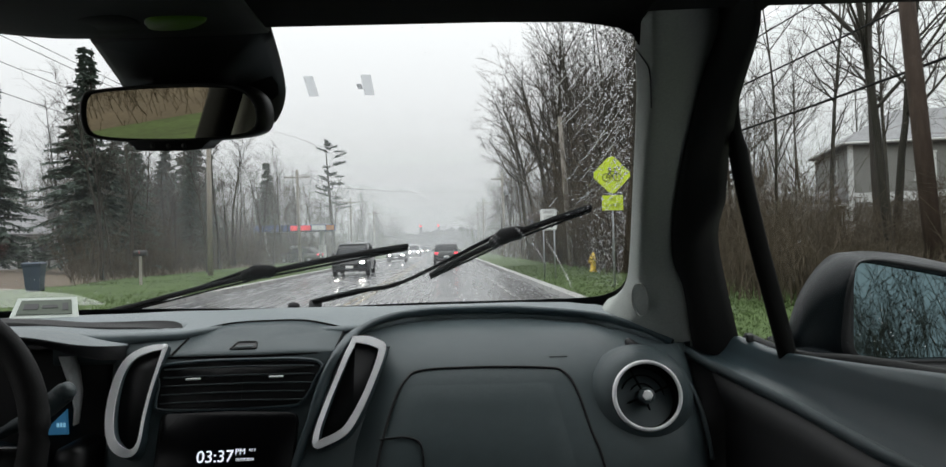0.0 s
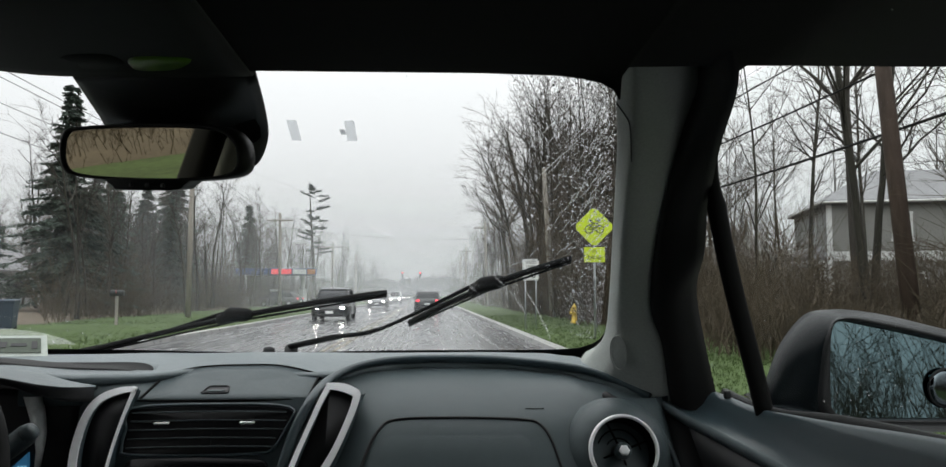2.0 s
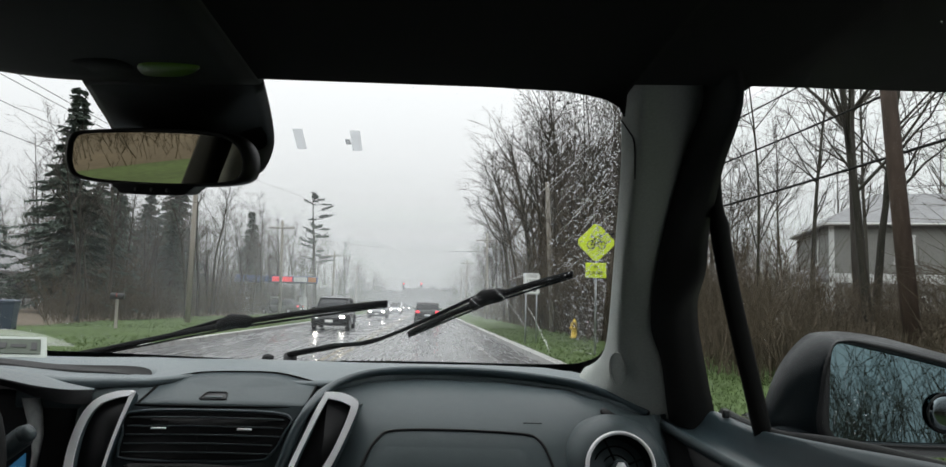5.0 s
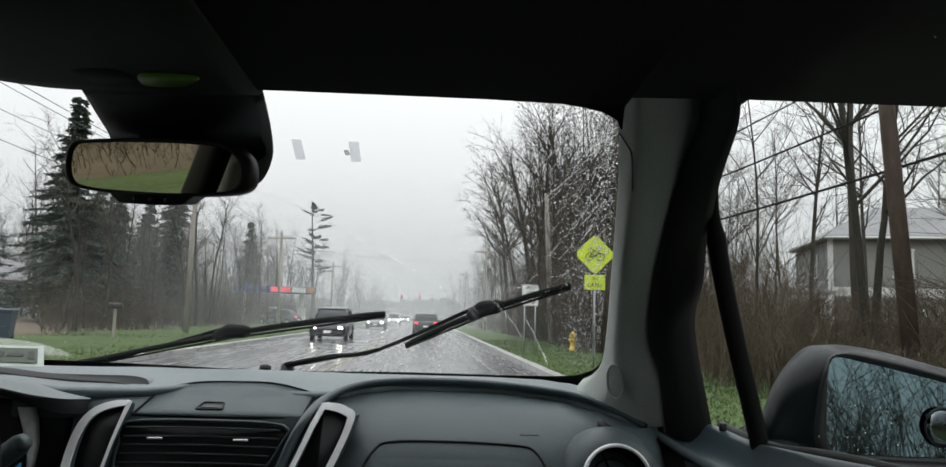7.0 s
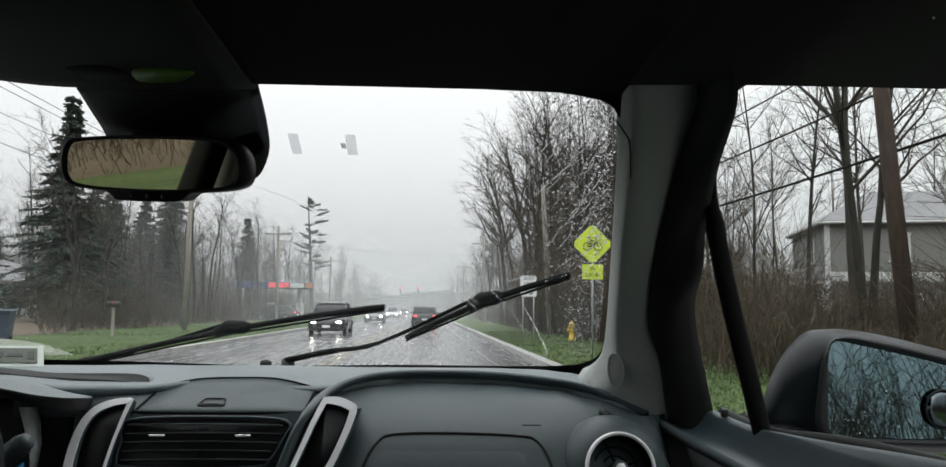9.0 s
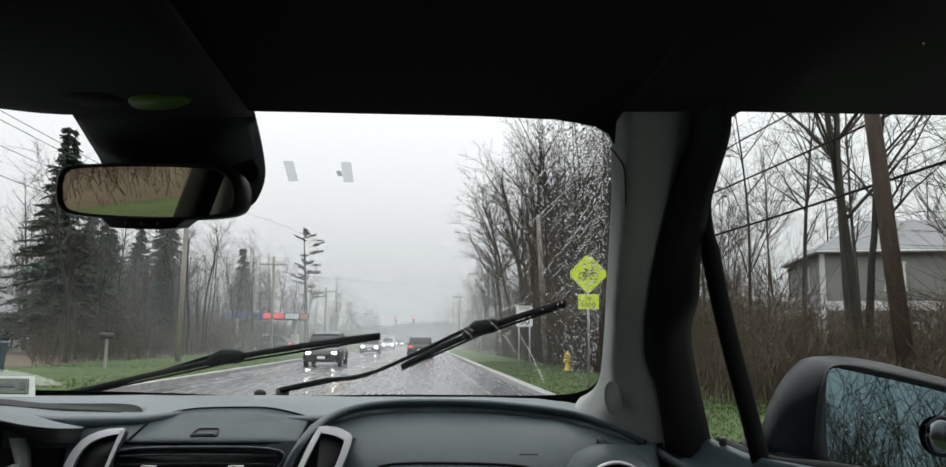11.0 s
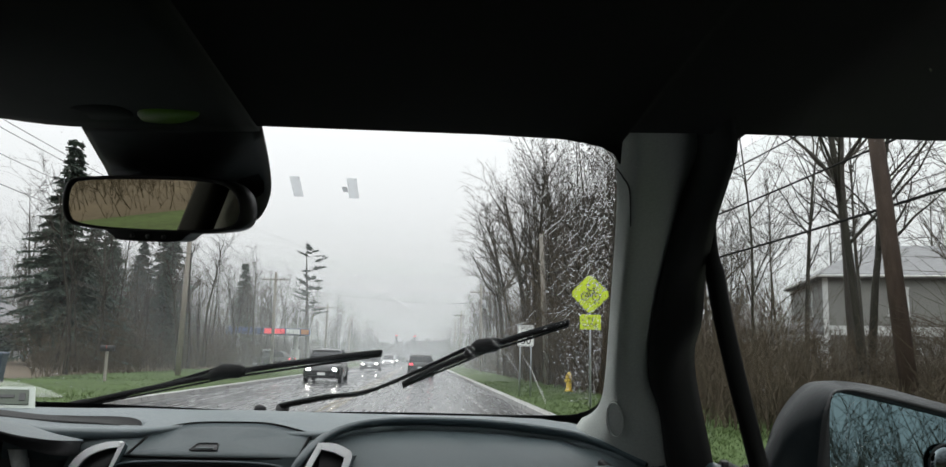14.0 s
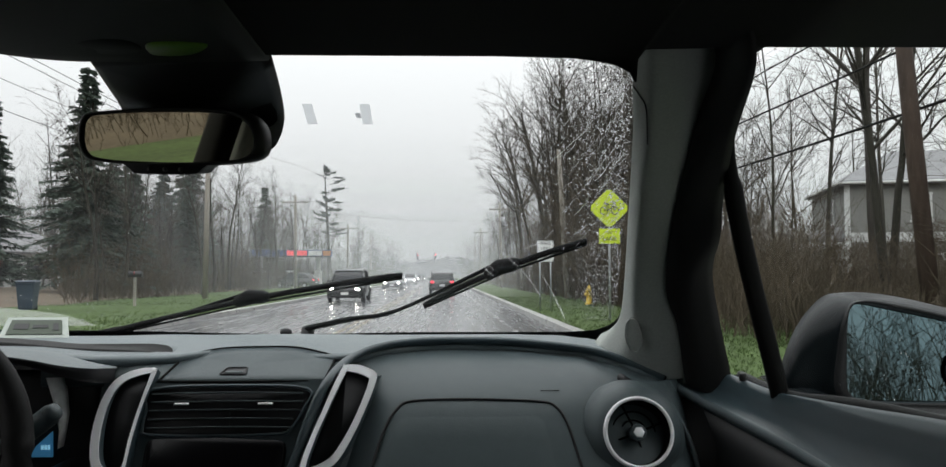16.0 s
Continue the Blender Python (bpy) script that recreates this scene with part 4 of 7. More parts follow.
    loft(bm, [circle(0.052, -0.001), circle(0.058, -0.004), circle(0.068, -0.014), circle(0.080, -0.036), circle(0.085, -0.06)], True, False)
    part("bezel", bm, DASH, vent)
    for a in (0.35, 1.92, 3.49, 5.06):
        bm = bmesh.new()
        d = vs * math.cos(a) + vu * math.sin(a)
        tube(bm, [vc - va * 0.016 + d * 0.006, vc - va * 0.030 + d * 0.042], 0.0016, 6)
        part("spoke", bm, WIPER, vent)
    for r in (0.020, 0.033):
        bm = bmesh.new()
        tube(bm, circle(r, -0.03, 32), 0.0012, 5, True)
        part("vane_ring", bm, WIPER, vent)
    bm = bmesh.new()
    tube(bm, [vc + va * k for k in (-0.03, -0.006, 0.0, 0.002)], [0.010, 0.0115, 0.011, 0.008], 24)
    hub = part("hub", bm, DASH, vent)
    bm = bmesh.new()
    tube(bm, [vc + va * k for k in (0.001, 0.0032, 0.004)], [0.0080, 0.0074, 0.005], 6)
    part("hub_cap", bm, SILVER, hub, "silver cap")
    # slim demister slot above the round vent
    bm = bmesh.new()
    line = smooth_line([(0.256, 1.180, 1.108), (0.266, 1.168, 1.099), (0.284, 1.158, 1.090), (0.304, 1.148, 1.074)], 5)
    tube(bm, line, [0.0012 + 0.0062 * math.sin(math.pi * (i / (len(line) - 1)) ** 0.6) for i in range(len(line))], 8)
    part("demister_slot", bm, BLACK, dash)
    bm = bmesh.new()
    loft(bm, [[(0.345, 1.205, 1.078), (0.412, 1.11, 1.040), (0.415, 1.04, 0.80), (0.35, 1.10, 0.80)], [(0.335, 1.24, 1.085), (0.405, 1.24, 1.04), (0.41, 1.24, 0.80), (0.33, 1.24, 0.80)]])
    part("end_panel", bm, DARK, dash)
    bm = bmesh.new()
    tube(bm, [(0.3385, 1.2265, 1.0975), (0.341, 1.2255, 1.0965)], 0.0075, 10)
    part("joint", bm, BLACK, dash)
    bm = bmesh.new()
    tube(bm, smooth_line([(0.318, 1.165, 1.075), (0.338, 1.14, 1.045), (0.350, 1.115, 1.00), (0.352, 1.09, 0.95)]), 0.004, 8)
    part("end_bead", bm, DASH, dash)

    # ---- centre stack ----
    def st(x, z, lift=0.0):
        """A point on the stack's sloping face."""
        return Vector((x, 1.15 - (1.12 - z) * 0.46 - lift, z + lift * 0.45))
    bm = bmesh.new()
    rows = []
    for z in (1.1085, 1.10, 1.05, 1.00, 0.95, 0.80):
        row = [(-0.52, 1.30, z)]
        for x, back in ((-0.515, 0.06), (-0.500, 0.022), (-0.49, 0.008), (-0.44, 0.004), (-0.36, 0.004), (-0.26, 0.004), (-0.17, 0.004), (-0.112, 0.008), (-0.10, 0.018), (-0.09, 0.06)):
            drift = 0.40 * (z - 1.12) if x > -0.2 else 0.12 * (1.12 - z) if x < -0.43 else 0
            p = st(x + drift * 0.6, z)
            row.append((p.x, p.y + back + 0.002, p.z))
        row.append((-0.09, 1.30, z))
        rows.append(row)
    loft(bm, rows, False)
    stack = part("centre_console", bm, DASH, dash)
    bm = bmesh.new()
    rows = []
    for k in range(31):
        x = -0.58 + 0.452 * k / 30
        ry, rz, cz = lerp(rim, x)
        rows.append([(x, 1.158, 1.098), (x, 1.153, 1.1015), (x, (ry + 1.153) / 2, (rz + 1.1015) / 2 - 0.006), (x, ry + 0.004, rz - 0.007)])
    loft(bm, rows, False)
    part("console_top", bm, DASH, dash)
    # storage lid on top
    FL, BL, BR, FR = (Vector(p) for p in ((-0.412, 1.151, 1.1045), (-0.397, 1.222, 1.1335), (-0.170, 1.222, 1.1320), (-0.177, 1.153, 1.1045)))
    lidpts = [FL.lerp(BL, k / 6) for k in range(6)] + smooth_line([BL, (-0.35, 1.234, 1.1425), (-0.29, 1.239, 1.1445), (-0.23, 1.236, 1.1435), BR], 5)[:-1] + [BR.lerp(FR, k / 6) for k in range(6)] + [FR.lerp(FL, k / 12) + Vector((0, -0.002 * math.sin(math.pi * k / 12), 0)) for k in range(12)]
    bm = bmesh.new()
    n = Vector((0, -0.42, 0.91))
    mid = Vector((-0.293, 1.192, 1.1235))
    loft(bm, [[p - n * 0.02 for p in lidpts], lidpts, [p.lerp(mid, 0.012) + n * 0.0014 for p in lidpts], [p.lerp(mid, 0.35) + n * 0.0018 for p in lidpts], [p.lerp(mid, 0.8) + n * 0.002 for p in lidpts]])
    lid2 = part("storage_lid", bm, DASH, dash, "hinged lid with a small latch")
    bm = bmesh.new()
    tube(bm, [p + n * 0.0014 + (p - mid).normalized() * 0.0012 for p in lidpts], 0.0019, 6, True)
    part("lid_gap", bm, WIPER, lid2)
    bm = bmesh.new()
    latch = [Vector(p) for p in ((-0.3299, 1.1642, 1.1137), (-0.2915, 1.1642, 1.1137), (-0.2938, 1.1814, 1.1217), (-0.3221, 1.1814, 1.1217))]
    heart = sum(latch, Vector()) / 4
    plate(bm, latch, n, 0.003, 0.001)
    lt = part("latch", bm, DARK, lid2)
    bm = bmesh.new()
    tube(bm, [latch[a].lerp(latch[(a + 1) % 4], f) for a in range(4) for f in (0.08, 0.5, 0.92)], 0.0014, 6, True)
    part("latch_rim", bm, BLACK, lt)
    bm = bmesh.new()
    plate(bm, [p.lerp(heart, 0.32) + n * 0.0012 for p in (latch[0], latch[1], latch[1].lerp(latch[2], 0.35), latch[0].lerp(latch[3], 0.35))], n, 0.002, 0.0005)
    part("latch_lip", bm, DASH, lt)
    # central vents
    bm = bmesh.new()
    hole = [(-0.416, 1.096), (-0.30, 1.1005), (-0.198, 1.096), (-0.200, 1.07), (-0.216, 1.044), (-0.235, 1.038), (-0.32, 1.036), (-0.408, 1.038), (-0.420, 1.046), (-0.419, 1.07)]
    loop = smooth_line([(x, 0, z) for x, z in hole], 4, True)
    plate(bm, [st(p.x, p.z, -0.001) for p in loop], (0, -1, 0.45), 0.008, 0.001)
    cv = part("centre_vent", bm, BLACK, stack, "black slatted vent")
    bm = bmesh.new()
    tube(bm, [st(p.x, p.z, 0.001) for p in loop], 0.0022, 8, True)
    part("vent_rim", bm, DOOR, cv)
    for k, z in enumerate((1.090, 1.079, 1.068, 1.057, 1.046)):
        bm = bmesh.new()
        xr = -0.204 if z > 1.06 else -0.216
        q = [st(-0.414, z, 0.002), st(-0.36, z + 0.0003, 0.004), st(-0.30, z + 0.0005, 0.005), st(-0.25, z + 0.0003, 0.004), st(xr + 0.002, z, 0.002)]
        tube(bm, smooth_line(q, 3), 0.0032, 6, flat=0.28, up=(0, 0.3, 1))
        part("slat", bm, DASH, cv)
    for x in (-0.368, -0.252):
        bm = bmesh.new()
        box(bm, st(x, 1.0740, 0.012), (0.020, 0.006, 0.0024), 0.0008)
        part("slider", bm, SILVER, cv, "bright slider tab")
    bm = bmesh.new()
    box(bm, st(-0.31, 1.068, -0.006), (0.018, 0.012, 0.05), 0.002, (-25, 0, 0))
    part("divider", bm, BLACK, cv)
    # screen below
    bm = bmesh.new()
    scr = [Vector((x, 0, z)) for x, z in ((-0.409, 1.022), (-0.406, 1.029), (-0.398, 1.0315), (-0.31, 1.033), (-0.23, 1.029), (-0.222, 1.026), (-0.220, 1.018), (-0.224, 0.95), (-0.23, 0.89), (-0.40, 0.89), (-0.409, 0.95))]
    plate(bm, [st(p.x, p.z, 0.009) for p in scr], (0, -1, 0.45), 0.02, 0.0015)
    sc = part("screen", bm, GLOSS, stack, "dark glossy screen with a lit clock")
    tilt = math.degrees(math.atan2(1, 0.46))
    for text, size, x, z in (("03:37", 0.0225, -0.327, 0.9760), ("PM", 0.011, -0.2935, 0.9815), ("40°F", 0.0052, -0.2775, 0.983), ("03/09/2024", 0.0053, -0.2865, 0.9720)):
        ob = words("clock_text", text, size, st(x, z, 0.0102), (tilt, 0, 1.5), CLOCK_LIT, sc)
    # the two silver framed side vents
    rings = {
        "left": ([(-0.4165, 1.1205), (-0.4200, 1.1205), (-0.438, 1.1180), (-0.459, 1.1095), (-0.472, 1.094), (-0.479, 1.068), (-0.4800, 1.035), (-0.474, 1.006), (-0.460, 0.990), (-0.443, 0.986), (-0.4345, 0.998), (-0.4325, 1.03), (-0.429, 1.06), (-0.4235, 1.09)],
                 [0.0026, 0.0036, 0.0046, 0.0052, 0.0056, 0.0057, 0.0057, 0.0055, 0.0055, 0.004, 0.0016, 0.0014, 0.0014, 0.0016]),
        "right": ([(-0.1455, 1.1215), (-0.1435, 1.1228), (-0.124, 1.1205), (-0.1075, 1.1140), (-0.1050, 1.1105), (-0.1065, 1.101), (-0.114, 1.079), (-0.130, 1.042), (-0.149, 1.010), (-0.163, 0.999), (-0.180, 0.992), (-0.193, 0.989), (-0.192, 1.006), (-0.182, 1.036), (-0.170, 1.066), (-0.157, 1.098)],
                  [0.0040, 0.0045, 0.0055, 0.0055, 0.0050, 0.0044, 0.004, 0.004, 0.0045, 0.0045, 0.0045, 0.0042, 0.0036, 0.0034, 0.0034, 0.0038])}
    for key, (pts, rad) in rings.items():
        loop = smooth_line([(x, r, z) for (x, z), r in zip(pts, rad)], 4, True)
        mid = sum(loop, Vector()) / len(loop)
        bm = bmesh.new()
        loft(bm, [[st(p.x + (mid.x - p.x) * k, p.z + (mid.z - p.z) * k, -d) for p in loop] for k, d in ((0, -0.002), (0.06, 0.012), (0.45, 0.03), (0.8, 0.036))])
        sv = part("side_vent", bm, BLACK, stack, "deep black side vent")
        bm = bmesh.new()
        rows, skirt, count = [], [], len(loop)
        for i, p in enumerate(loop):
            t = loop[(i + 1) % count] - loop[i - 1]
            away = Vector((t.z, 0, -t.x)).normalized()
            if away.dot(p - mid) < 0:
                away = -away
            w = max(0.0014, p.y * 1.08)
            rise = (1.122 - p.z) * 0.12
            cx, cz = p.x * (1 - 0.9 * rise), 1.255 + (p.z - 1.255) * (1 - 0.9 * rise) - 0.45 * rise
            rows.append([st(cx + away.x * w * k, cz + away.z * w * k, h) for k, h in ((1.02, 0.0020 + rise), (1.0, 0.0036 + rise), (0.97, 0.0042 + rise), (-0.96, 0.0062 + rise), (-1.0, 0.0056 + rise), (-1.02, 0.0040 + rise))])
            skirt.append([st(cx + away.x * w * k, cz + away.z * w * k, h) for k, h in ((1.04, -0.010), (1.01, 0.0024 + rise), (0.6, 0.0036 + rise), (-0.6, 0.005 + rise), (-1.01, 0.0044 + rise), (-1.04, -0.010))])
        loft(bm, rows + [rows[0]], False)
        bmesh.ops.remove_doubles(bm, verts=bm.verts, dist=1e-6)
        part("frame", bm, SILVER_METAL, sv, "satin silver frame", smooth=False)
        bm = bmesh.new()
        loft(bm, skirt + [skirt[0]], False)
        part("skirt", bm, DOOR, sv)
        bm = bmesh.new()
        dx = 0.010 if key == "left" else -0.008
        q = [(p.x + (mid.x - p.x) * 0.35 + dx, p.z + (mid.z - p.z) * 0.2) for p in loop]
        loft(bm, [[st(x, z, -0.008) for x, z in q], [st(x + (mid.x - x) * 0.25, z + (mid.z - z) * 0.15, -0.002) for x, z in q], [st(x + (mid.x - x) * 0.8, z + (mid.z - z) * 0.8, -0.004) for x, z in q]])
        part("flap", bm, DARK, sv)

    # ---- driver's side: hood, instrument pod ----
    bm = bmesh.new()
    rows = []
    crest = smooth_line([(-0.472, 1.150, 1.1255), (-0.4700, 1.115, 1.1295), (-0.4715, 1.06, 1.1361), (-0.489, 1.02, 1.1446), (-0.531, 1.0, 1.1564), (-0.60, 0.992, 1.165), (-0.72, 0.99, 1.168), (-0.85, 0.99, 1.162), (-0.95, 1.01, 1.14), (-1.02, 1.04, 1.10), (-1.06, 1.07, 1.06)], 5)
    lower = smooth_line([(-0.476, 1.155, 1.104), (-0.4775, 1.12, 1.1091), (-0.4786, 1.07, 1.1168), (-0.4915, 1.026, 1.1303), (-0.533, 1.004, 1.1486), (-0.60, 0.996, 1.158), (-0.72, 0.994, 1.161), (-0.85, 0.994, 1.155), (-0.95, 1.014, 1.133), (-1.02, 1.044, 1.092), (-1.06, 1.074, 1.052)], 5)
    rear = smooth_line([(-0.476, 1.165, 1.1235), (-0.482, 1.15, 1.1288), (-0.517, 1.16, 1.1346), (-0.558, 1.165, 1.1450), (-0.62, 1.17, 1.1530), (-0.68, 1.17, 1.156), (-0.75, 1.17, 1.156), (-0.85, 1.17, 1.152), (-0.95, 1.17, 1.144), (-1.02, 1.17, 1.12), (-1.06, 1.17, 1.10)], 5)
    for p, q, b in zip(crest, lower, rear):
        rows.append([b + Vector((0, 0.02, -0.012)), b, p.lerp(b, 0.6) + Vector((0, 0, 0.002)), p.lerp(b, 0.25) + Vector((0, 0, 0.0015)), p.lerp(b, 0.05), p])
    loft(bm, rows, False)
    part("instrument_hood", bm, DASH_LIT, dash)
    # The hood's front face is darkened in its colour to carry the shade.
    bm = bmesh.new()
    loft(bm, [[p, p.lerp(q, 0.12) + Vector((0, -0.002, 0)), p.lerp(q, 0.35) + Vector((0, -0.0025, 0)), p.lerp(q, 0.75) + Vector((0, -0.0015, 0)), q, q + Vector((-0.004, 0.012, -0.001)), q + Vector((-0.02, 0.10, -0.004))] for p, q in zip(crest, lower)], False)
    part("hood_face", bm, DARK, dash, "front face of the instrument hood with its shade in the colour")
    # ledge where the pad steps down behind the hood
    bm = bmesh.new()
    ledge = smooth_line([(-0.82, 1.31, 1.1490), (-0.66, 1.285, 1.1490), (-0.589, 1.262, 1.1490), (-0.520, 1.254, 1.1490), (-0.470, 1.256, 1.1490), (-0.441, 1.252, 1.1470), (-0.424, 1.236, 1.1415), (-0.420, 1.212, 1.1310), (-0.426, 1.190, 1.1220)], 5)
    loft(bm, [[p + Vector((0, 0.06, -0.003)), p + Vector((0, 0.014, 0.0016)), p + Vector((0, 0.004, 0.0012))] for p in ledge], False)
    part("pad_ledge", bm, DASH_LIT, dash)
    # Strip coloured black: the shade on the pad's step is painted here.
    bm = bmesh.new()
    rows = []
    for i, p in enumerate(ledge):
        # the shade strip slopes down onto the pad and narrows round its end
        f = max(0.0, (i / (len(ledge) - 1) - 0.45) / 0.55)
        inward = Vector((-math.sin(f * 1.5), -math.cos(f * 1.5), 0)) * (0.046 - 0.034 * f)
        row = [p + Vector((0, 0.005, 0.0012)), p + Vector((0, 0.001, 0.0008))]
        for k in (0.0, 0.3, 0.6, 0.85, 1.0):
            q = p + inward * k
            rest = 1.1475 - 0.037 * (q.x + 0.5) + 0.05 * (q.y - 1.254) - 0.010 * f
            row.append(Vector((q.x, q.y, max(p.z - 0.010 * k, rest) if f < 0.55 else p.z - 0.007 * k)))
        rows.append(row + [row[-1] + inward * 0.05 + Vector((0, 0, -0.008))])
    loft(bm, rows, False)
    part("pad_rim", bm, RUBBER, dash, "rounded rim, its colour darkened")
    bm = bmesh.new()
    box(bm, (-0.80, 1.175, 0.995), (0.60, 0.03, 0.25), 0.01)
    pod = part("instrument_panel", bm, BLACK, dash)
    bm = bmesh.new()
    loft(bm, [[(-0.568 - 0.004, 1.152, 1.112), (-0.547, 1.142, 1.112), (-0.547, 1.160, 1.112), (-0.568, 1.165, 1.112)], [(-0.557, 1.140, 1.086), (-0.5385, 1.130, 1.086), (-0.5385, 1.150, 1.086), (-0.557, 1.155, 1.086)], [(-0.5455, 1.131, 1.064), (-0.5325, 1.121, 1.064), (-0.5325, 1.142, 1.064), (-0.545, 1.146, 1.064)], [(-0.5375, 1.122, 1.042), (-0.531, 1.115, 1.042), (-0.531, 1.132, 1.042), (-0.537, 1.137, 1.042)], [(-0.5365, 1.118, 1.02), (-0.534, 1.112, 1.02), (-0.534, 1.13, 1.02), (-0.5365, 1.132, 1.02)]])
    part("bezel_strip", bm, CLUSTER_WHITE, pod, "bright metal bezel strip")
    bm = bmesh.new()
    plate(bm, [(-0.600, 1.150, 1.000), (-0.561, 1.150, 1.036), (-0.560, 1.150, 1.000)], (0, -1, 0), 0.004, 0.001)
    part("display", bm, SCREEN_LIT, pod, "lit blue display", smooth=False)
    for k in range(3):
        bm = bmesh.new()
        box(bm, (-0.5725 + 0.0046 * k, 1.1472, 1.0145), (0.0032, 0.001, 0.0062))
        part("print_bar", bm, SCREEN_TEXT, pod, smooth=False)
    bm = bmesh.new()
    plate(bm, [(-0.625, 1.15, 1.0570), (-0.591, 1.15, 1.0590), (-0.591, 1.15, 1.0480), (-0.625, 1.15, 1.0400)], (0, -1, 0), 0.004, 0.001)
    part("display", bm, SCREEN_LIT, pod, "lit blue display", smooth=False)
    bm = bmesh.new()
    box(bm, (-0.525, 1.12, 0.90), (0.05, 0.10, 0.20), 0.02)
    part("column_shroud", bm, DARK, dash)


dashboard()


def steering_wheel():
    wh = thing("steering_wheel", "black leather steering wheel rim with a control stalk", "steering wheel")
    c, ax = Vector((-0.623, 0.84, 1.045)), Vector((0, -0.92, 0.40)).normalized()
    s = Vector((1, 0, 0))
    u = s.cross(ax)
    u = u if u.z > 0 else -u
    bm = bmesh.new()
    tube(bm, [c + (s * math.cos(a) + u * math.sin(a)) * 0.178 for a in (2 * math.pi * k / 64 for k in range(64))], 0.0155, 14, True)
    part("rim", bm, RUBBER, wh)
    bm = bmesh.new()
    disc(bm, c - ax * 0.02, ax, 0.08, 0.05, 32, 0.9, 0.01)
    part("hub", bm, DARK, wh)
    for a in (0.0, math.pi, -math.pi / 2):
        bm = bmesh.new()
        d = s * math.cos(a) + u * math.sin(a)
        tube(bm, [c + d * 0.06, c + d * 0.12 - ax * 0.006, c + d * 0.17], [0.024, 0.017, 0.014], 10, flat=0.5, up=tuple(ax))
        part("spoke", bm, DARK, wh)
    bm = bmesh.new()
    tube(bm, [c - ax * 0.01, c - ax * 0.15, c - ax * 0.36], [0.05, 0.06, 0.07], 14)
    part("column", bm, DARK, wh)
    bm = bmesh.new()
    tube(bm, smooth_line([(-0.60, 0.97, 1.025), (-0.54, 0.965, 1.050), (-0.496, 0.955, 1.072), (-0.463, 0.950, 1.096)], 4), [0.007] * 5 + [0.009] * 3 + [0.0125] * 5, 10)
    stalk = part("stalk", bm, DASH, wh)
    bm = bmesh.new()
    tube(bm, [(-0.464, 0.9495, 1.0955), (-0.456, 0.948, 1.101)], [0.0122, 0.0095], 12)
    part("stalk_end", bm, DASH, stalk)


steering_wheel()


def wipers():
    def g(x, y, off=0.02):
        return Vector((x, y, 1.49 - 0.45 * (y - 0.85) + off))
    # pivot, elbow, blade hinge, blade ends
    for pivot, elbow, hinge, heel, tip in (((-0.79, 1.735), (-0.60, 1.645), (-0.369, 1.506), (-0.735, 1.675), (-0.080, 1.395)), ((-0.30, 1.69), (-0.10, 1.590), (0.097, 1.381), (-0.045, 1.525), (0.226, 1.273))):
        wp = thing("wiper", "black windscreen wiper lying raised across the wet glass", "wiper", group="windscreen wipers")
        bm = bmesh.new()
        tube(bm, smooth_line([g(*pivot, 0.03), g((pivot[0] + elbow[0]) / 2, (pivot[1] + elbow[1]) / 2, 0.030), g(*elbow, 0.028), g(*hinge, 0.03)], 5), [0.009] * 6 + [0.007] * 4 + [0.005] * 6, 8, flat=0.6, up=(0, 0.41, 0.91))
        part("arm", bm, WIPER, wp)
        a, h, b = g(*heel, 0.012), g(*hinge, 0.016), g(*tip, 0.012)
        bm = bmesh.new()
        line = smooth_line([a, a.lerp(h, 0.5) + Vector((0, 0, 0.002)), h, h.lerp(b, 0.5) + Vector((0, 0, 0.002)), b], 4)
        tube(bm, line, [0.004] + [0.0050] * (len(line) - 2) + [0.004], 8, flat=1.2, up=(0, 0.41, 0.91))
        part("blade", bm, WIPER, wp)
        bm = bmesh.new()
        tube(bm, [a - Vector((0, 0.0, 0.006)), h - Vector((0, 0, 0.008)), b - Vector((0, 0, 0.006))], 0.0022, 5)
        part("lip", bm, WIPER, wp)
        bm = bmesh.new()
        d = (b - a).normalized()
        tube(bm, [h - d * 0.042, h - d * 0.036, h - d * 0.01 + Vector((0, 0, 0.006)), h + d * 0.026, h + d * 0.040], [0.005, 0.0105, 0.0130, 0.0115, 0.005], 10, flat=1.1, up=(0, 0.41, 0.91))
        part("hinge", bm, WIPER, wp)
        bm = bmesh.new()
        disc(bm, g(*pivot, 0.0), (0, 0.41, 0.91), 0.014, 0.035, 16, 0.9, 0.004)
        part("pivot_cap", bm, BLACK, wp)
    bm = bmesh.new()
    disc(bm, g(-0.335, 1.645, 0.0), (0, 0.41, 0.91), 0.012, 0.012, 16, 0.8, 0.003)
    tagged(part("washer_nozzle", bm, BLACK), "small black washer nozzle below the glass", "nozzle")
    bm = bmesh.new()
    rows = [[(x, 1.66, 1.102), (x, 1.74, 1.092), (x, 1.85, 1.085), (x, 1.9, 1.06)] for x in (-1.0, -0.7, -0.31, 0.1, 0.4)]
    loft(bm, rows, False)
    tagged(part("cowl", bm, BLACK), "black plastic cowl below the windscreen", "cowl", kind="structure")


wipers()

# ---- outside: the road, verges and woods ----
TURN, FALL = radians(0.8), 0.0065  # the road's bearing and its gentle fall ahead


def G(x, y, z=0.0):
    """A place given across the road, along it and above its surface."""
    return Vector((x * math.cos(TURN) - y * math.sin(TURN), x * math.sin(TURN) + y * math.cos(TURN), z - FALL * max(-30, y)))


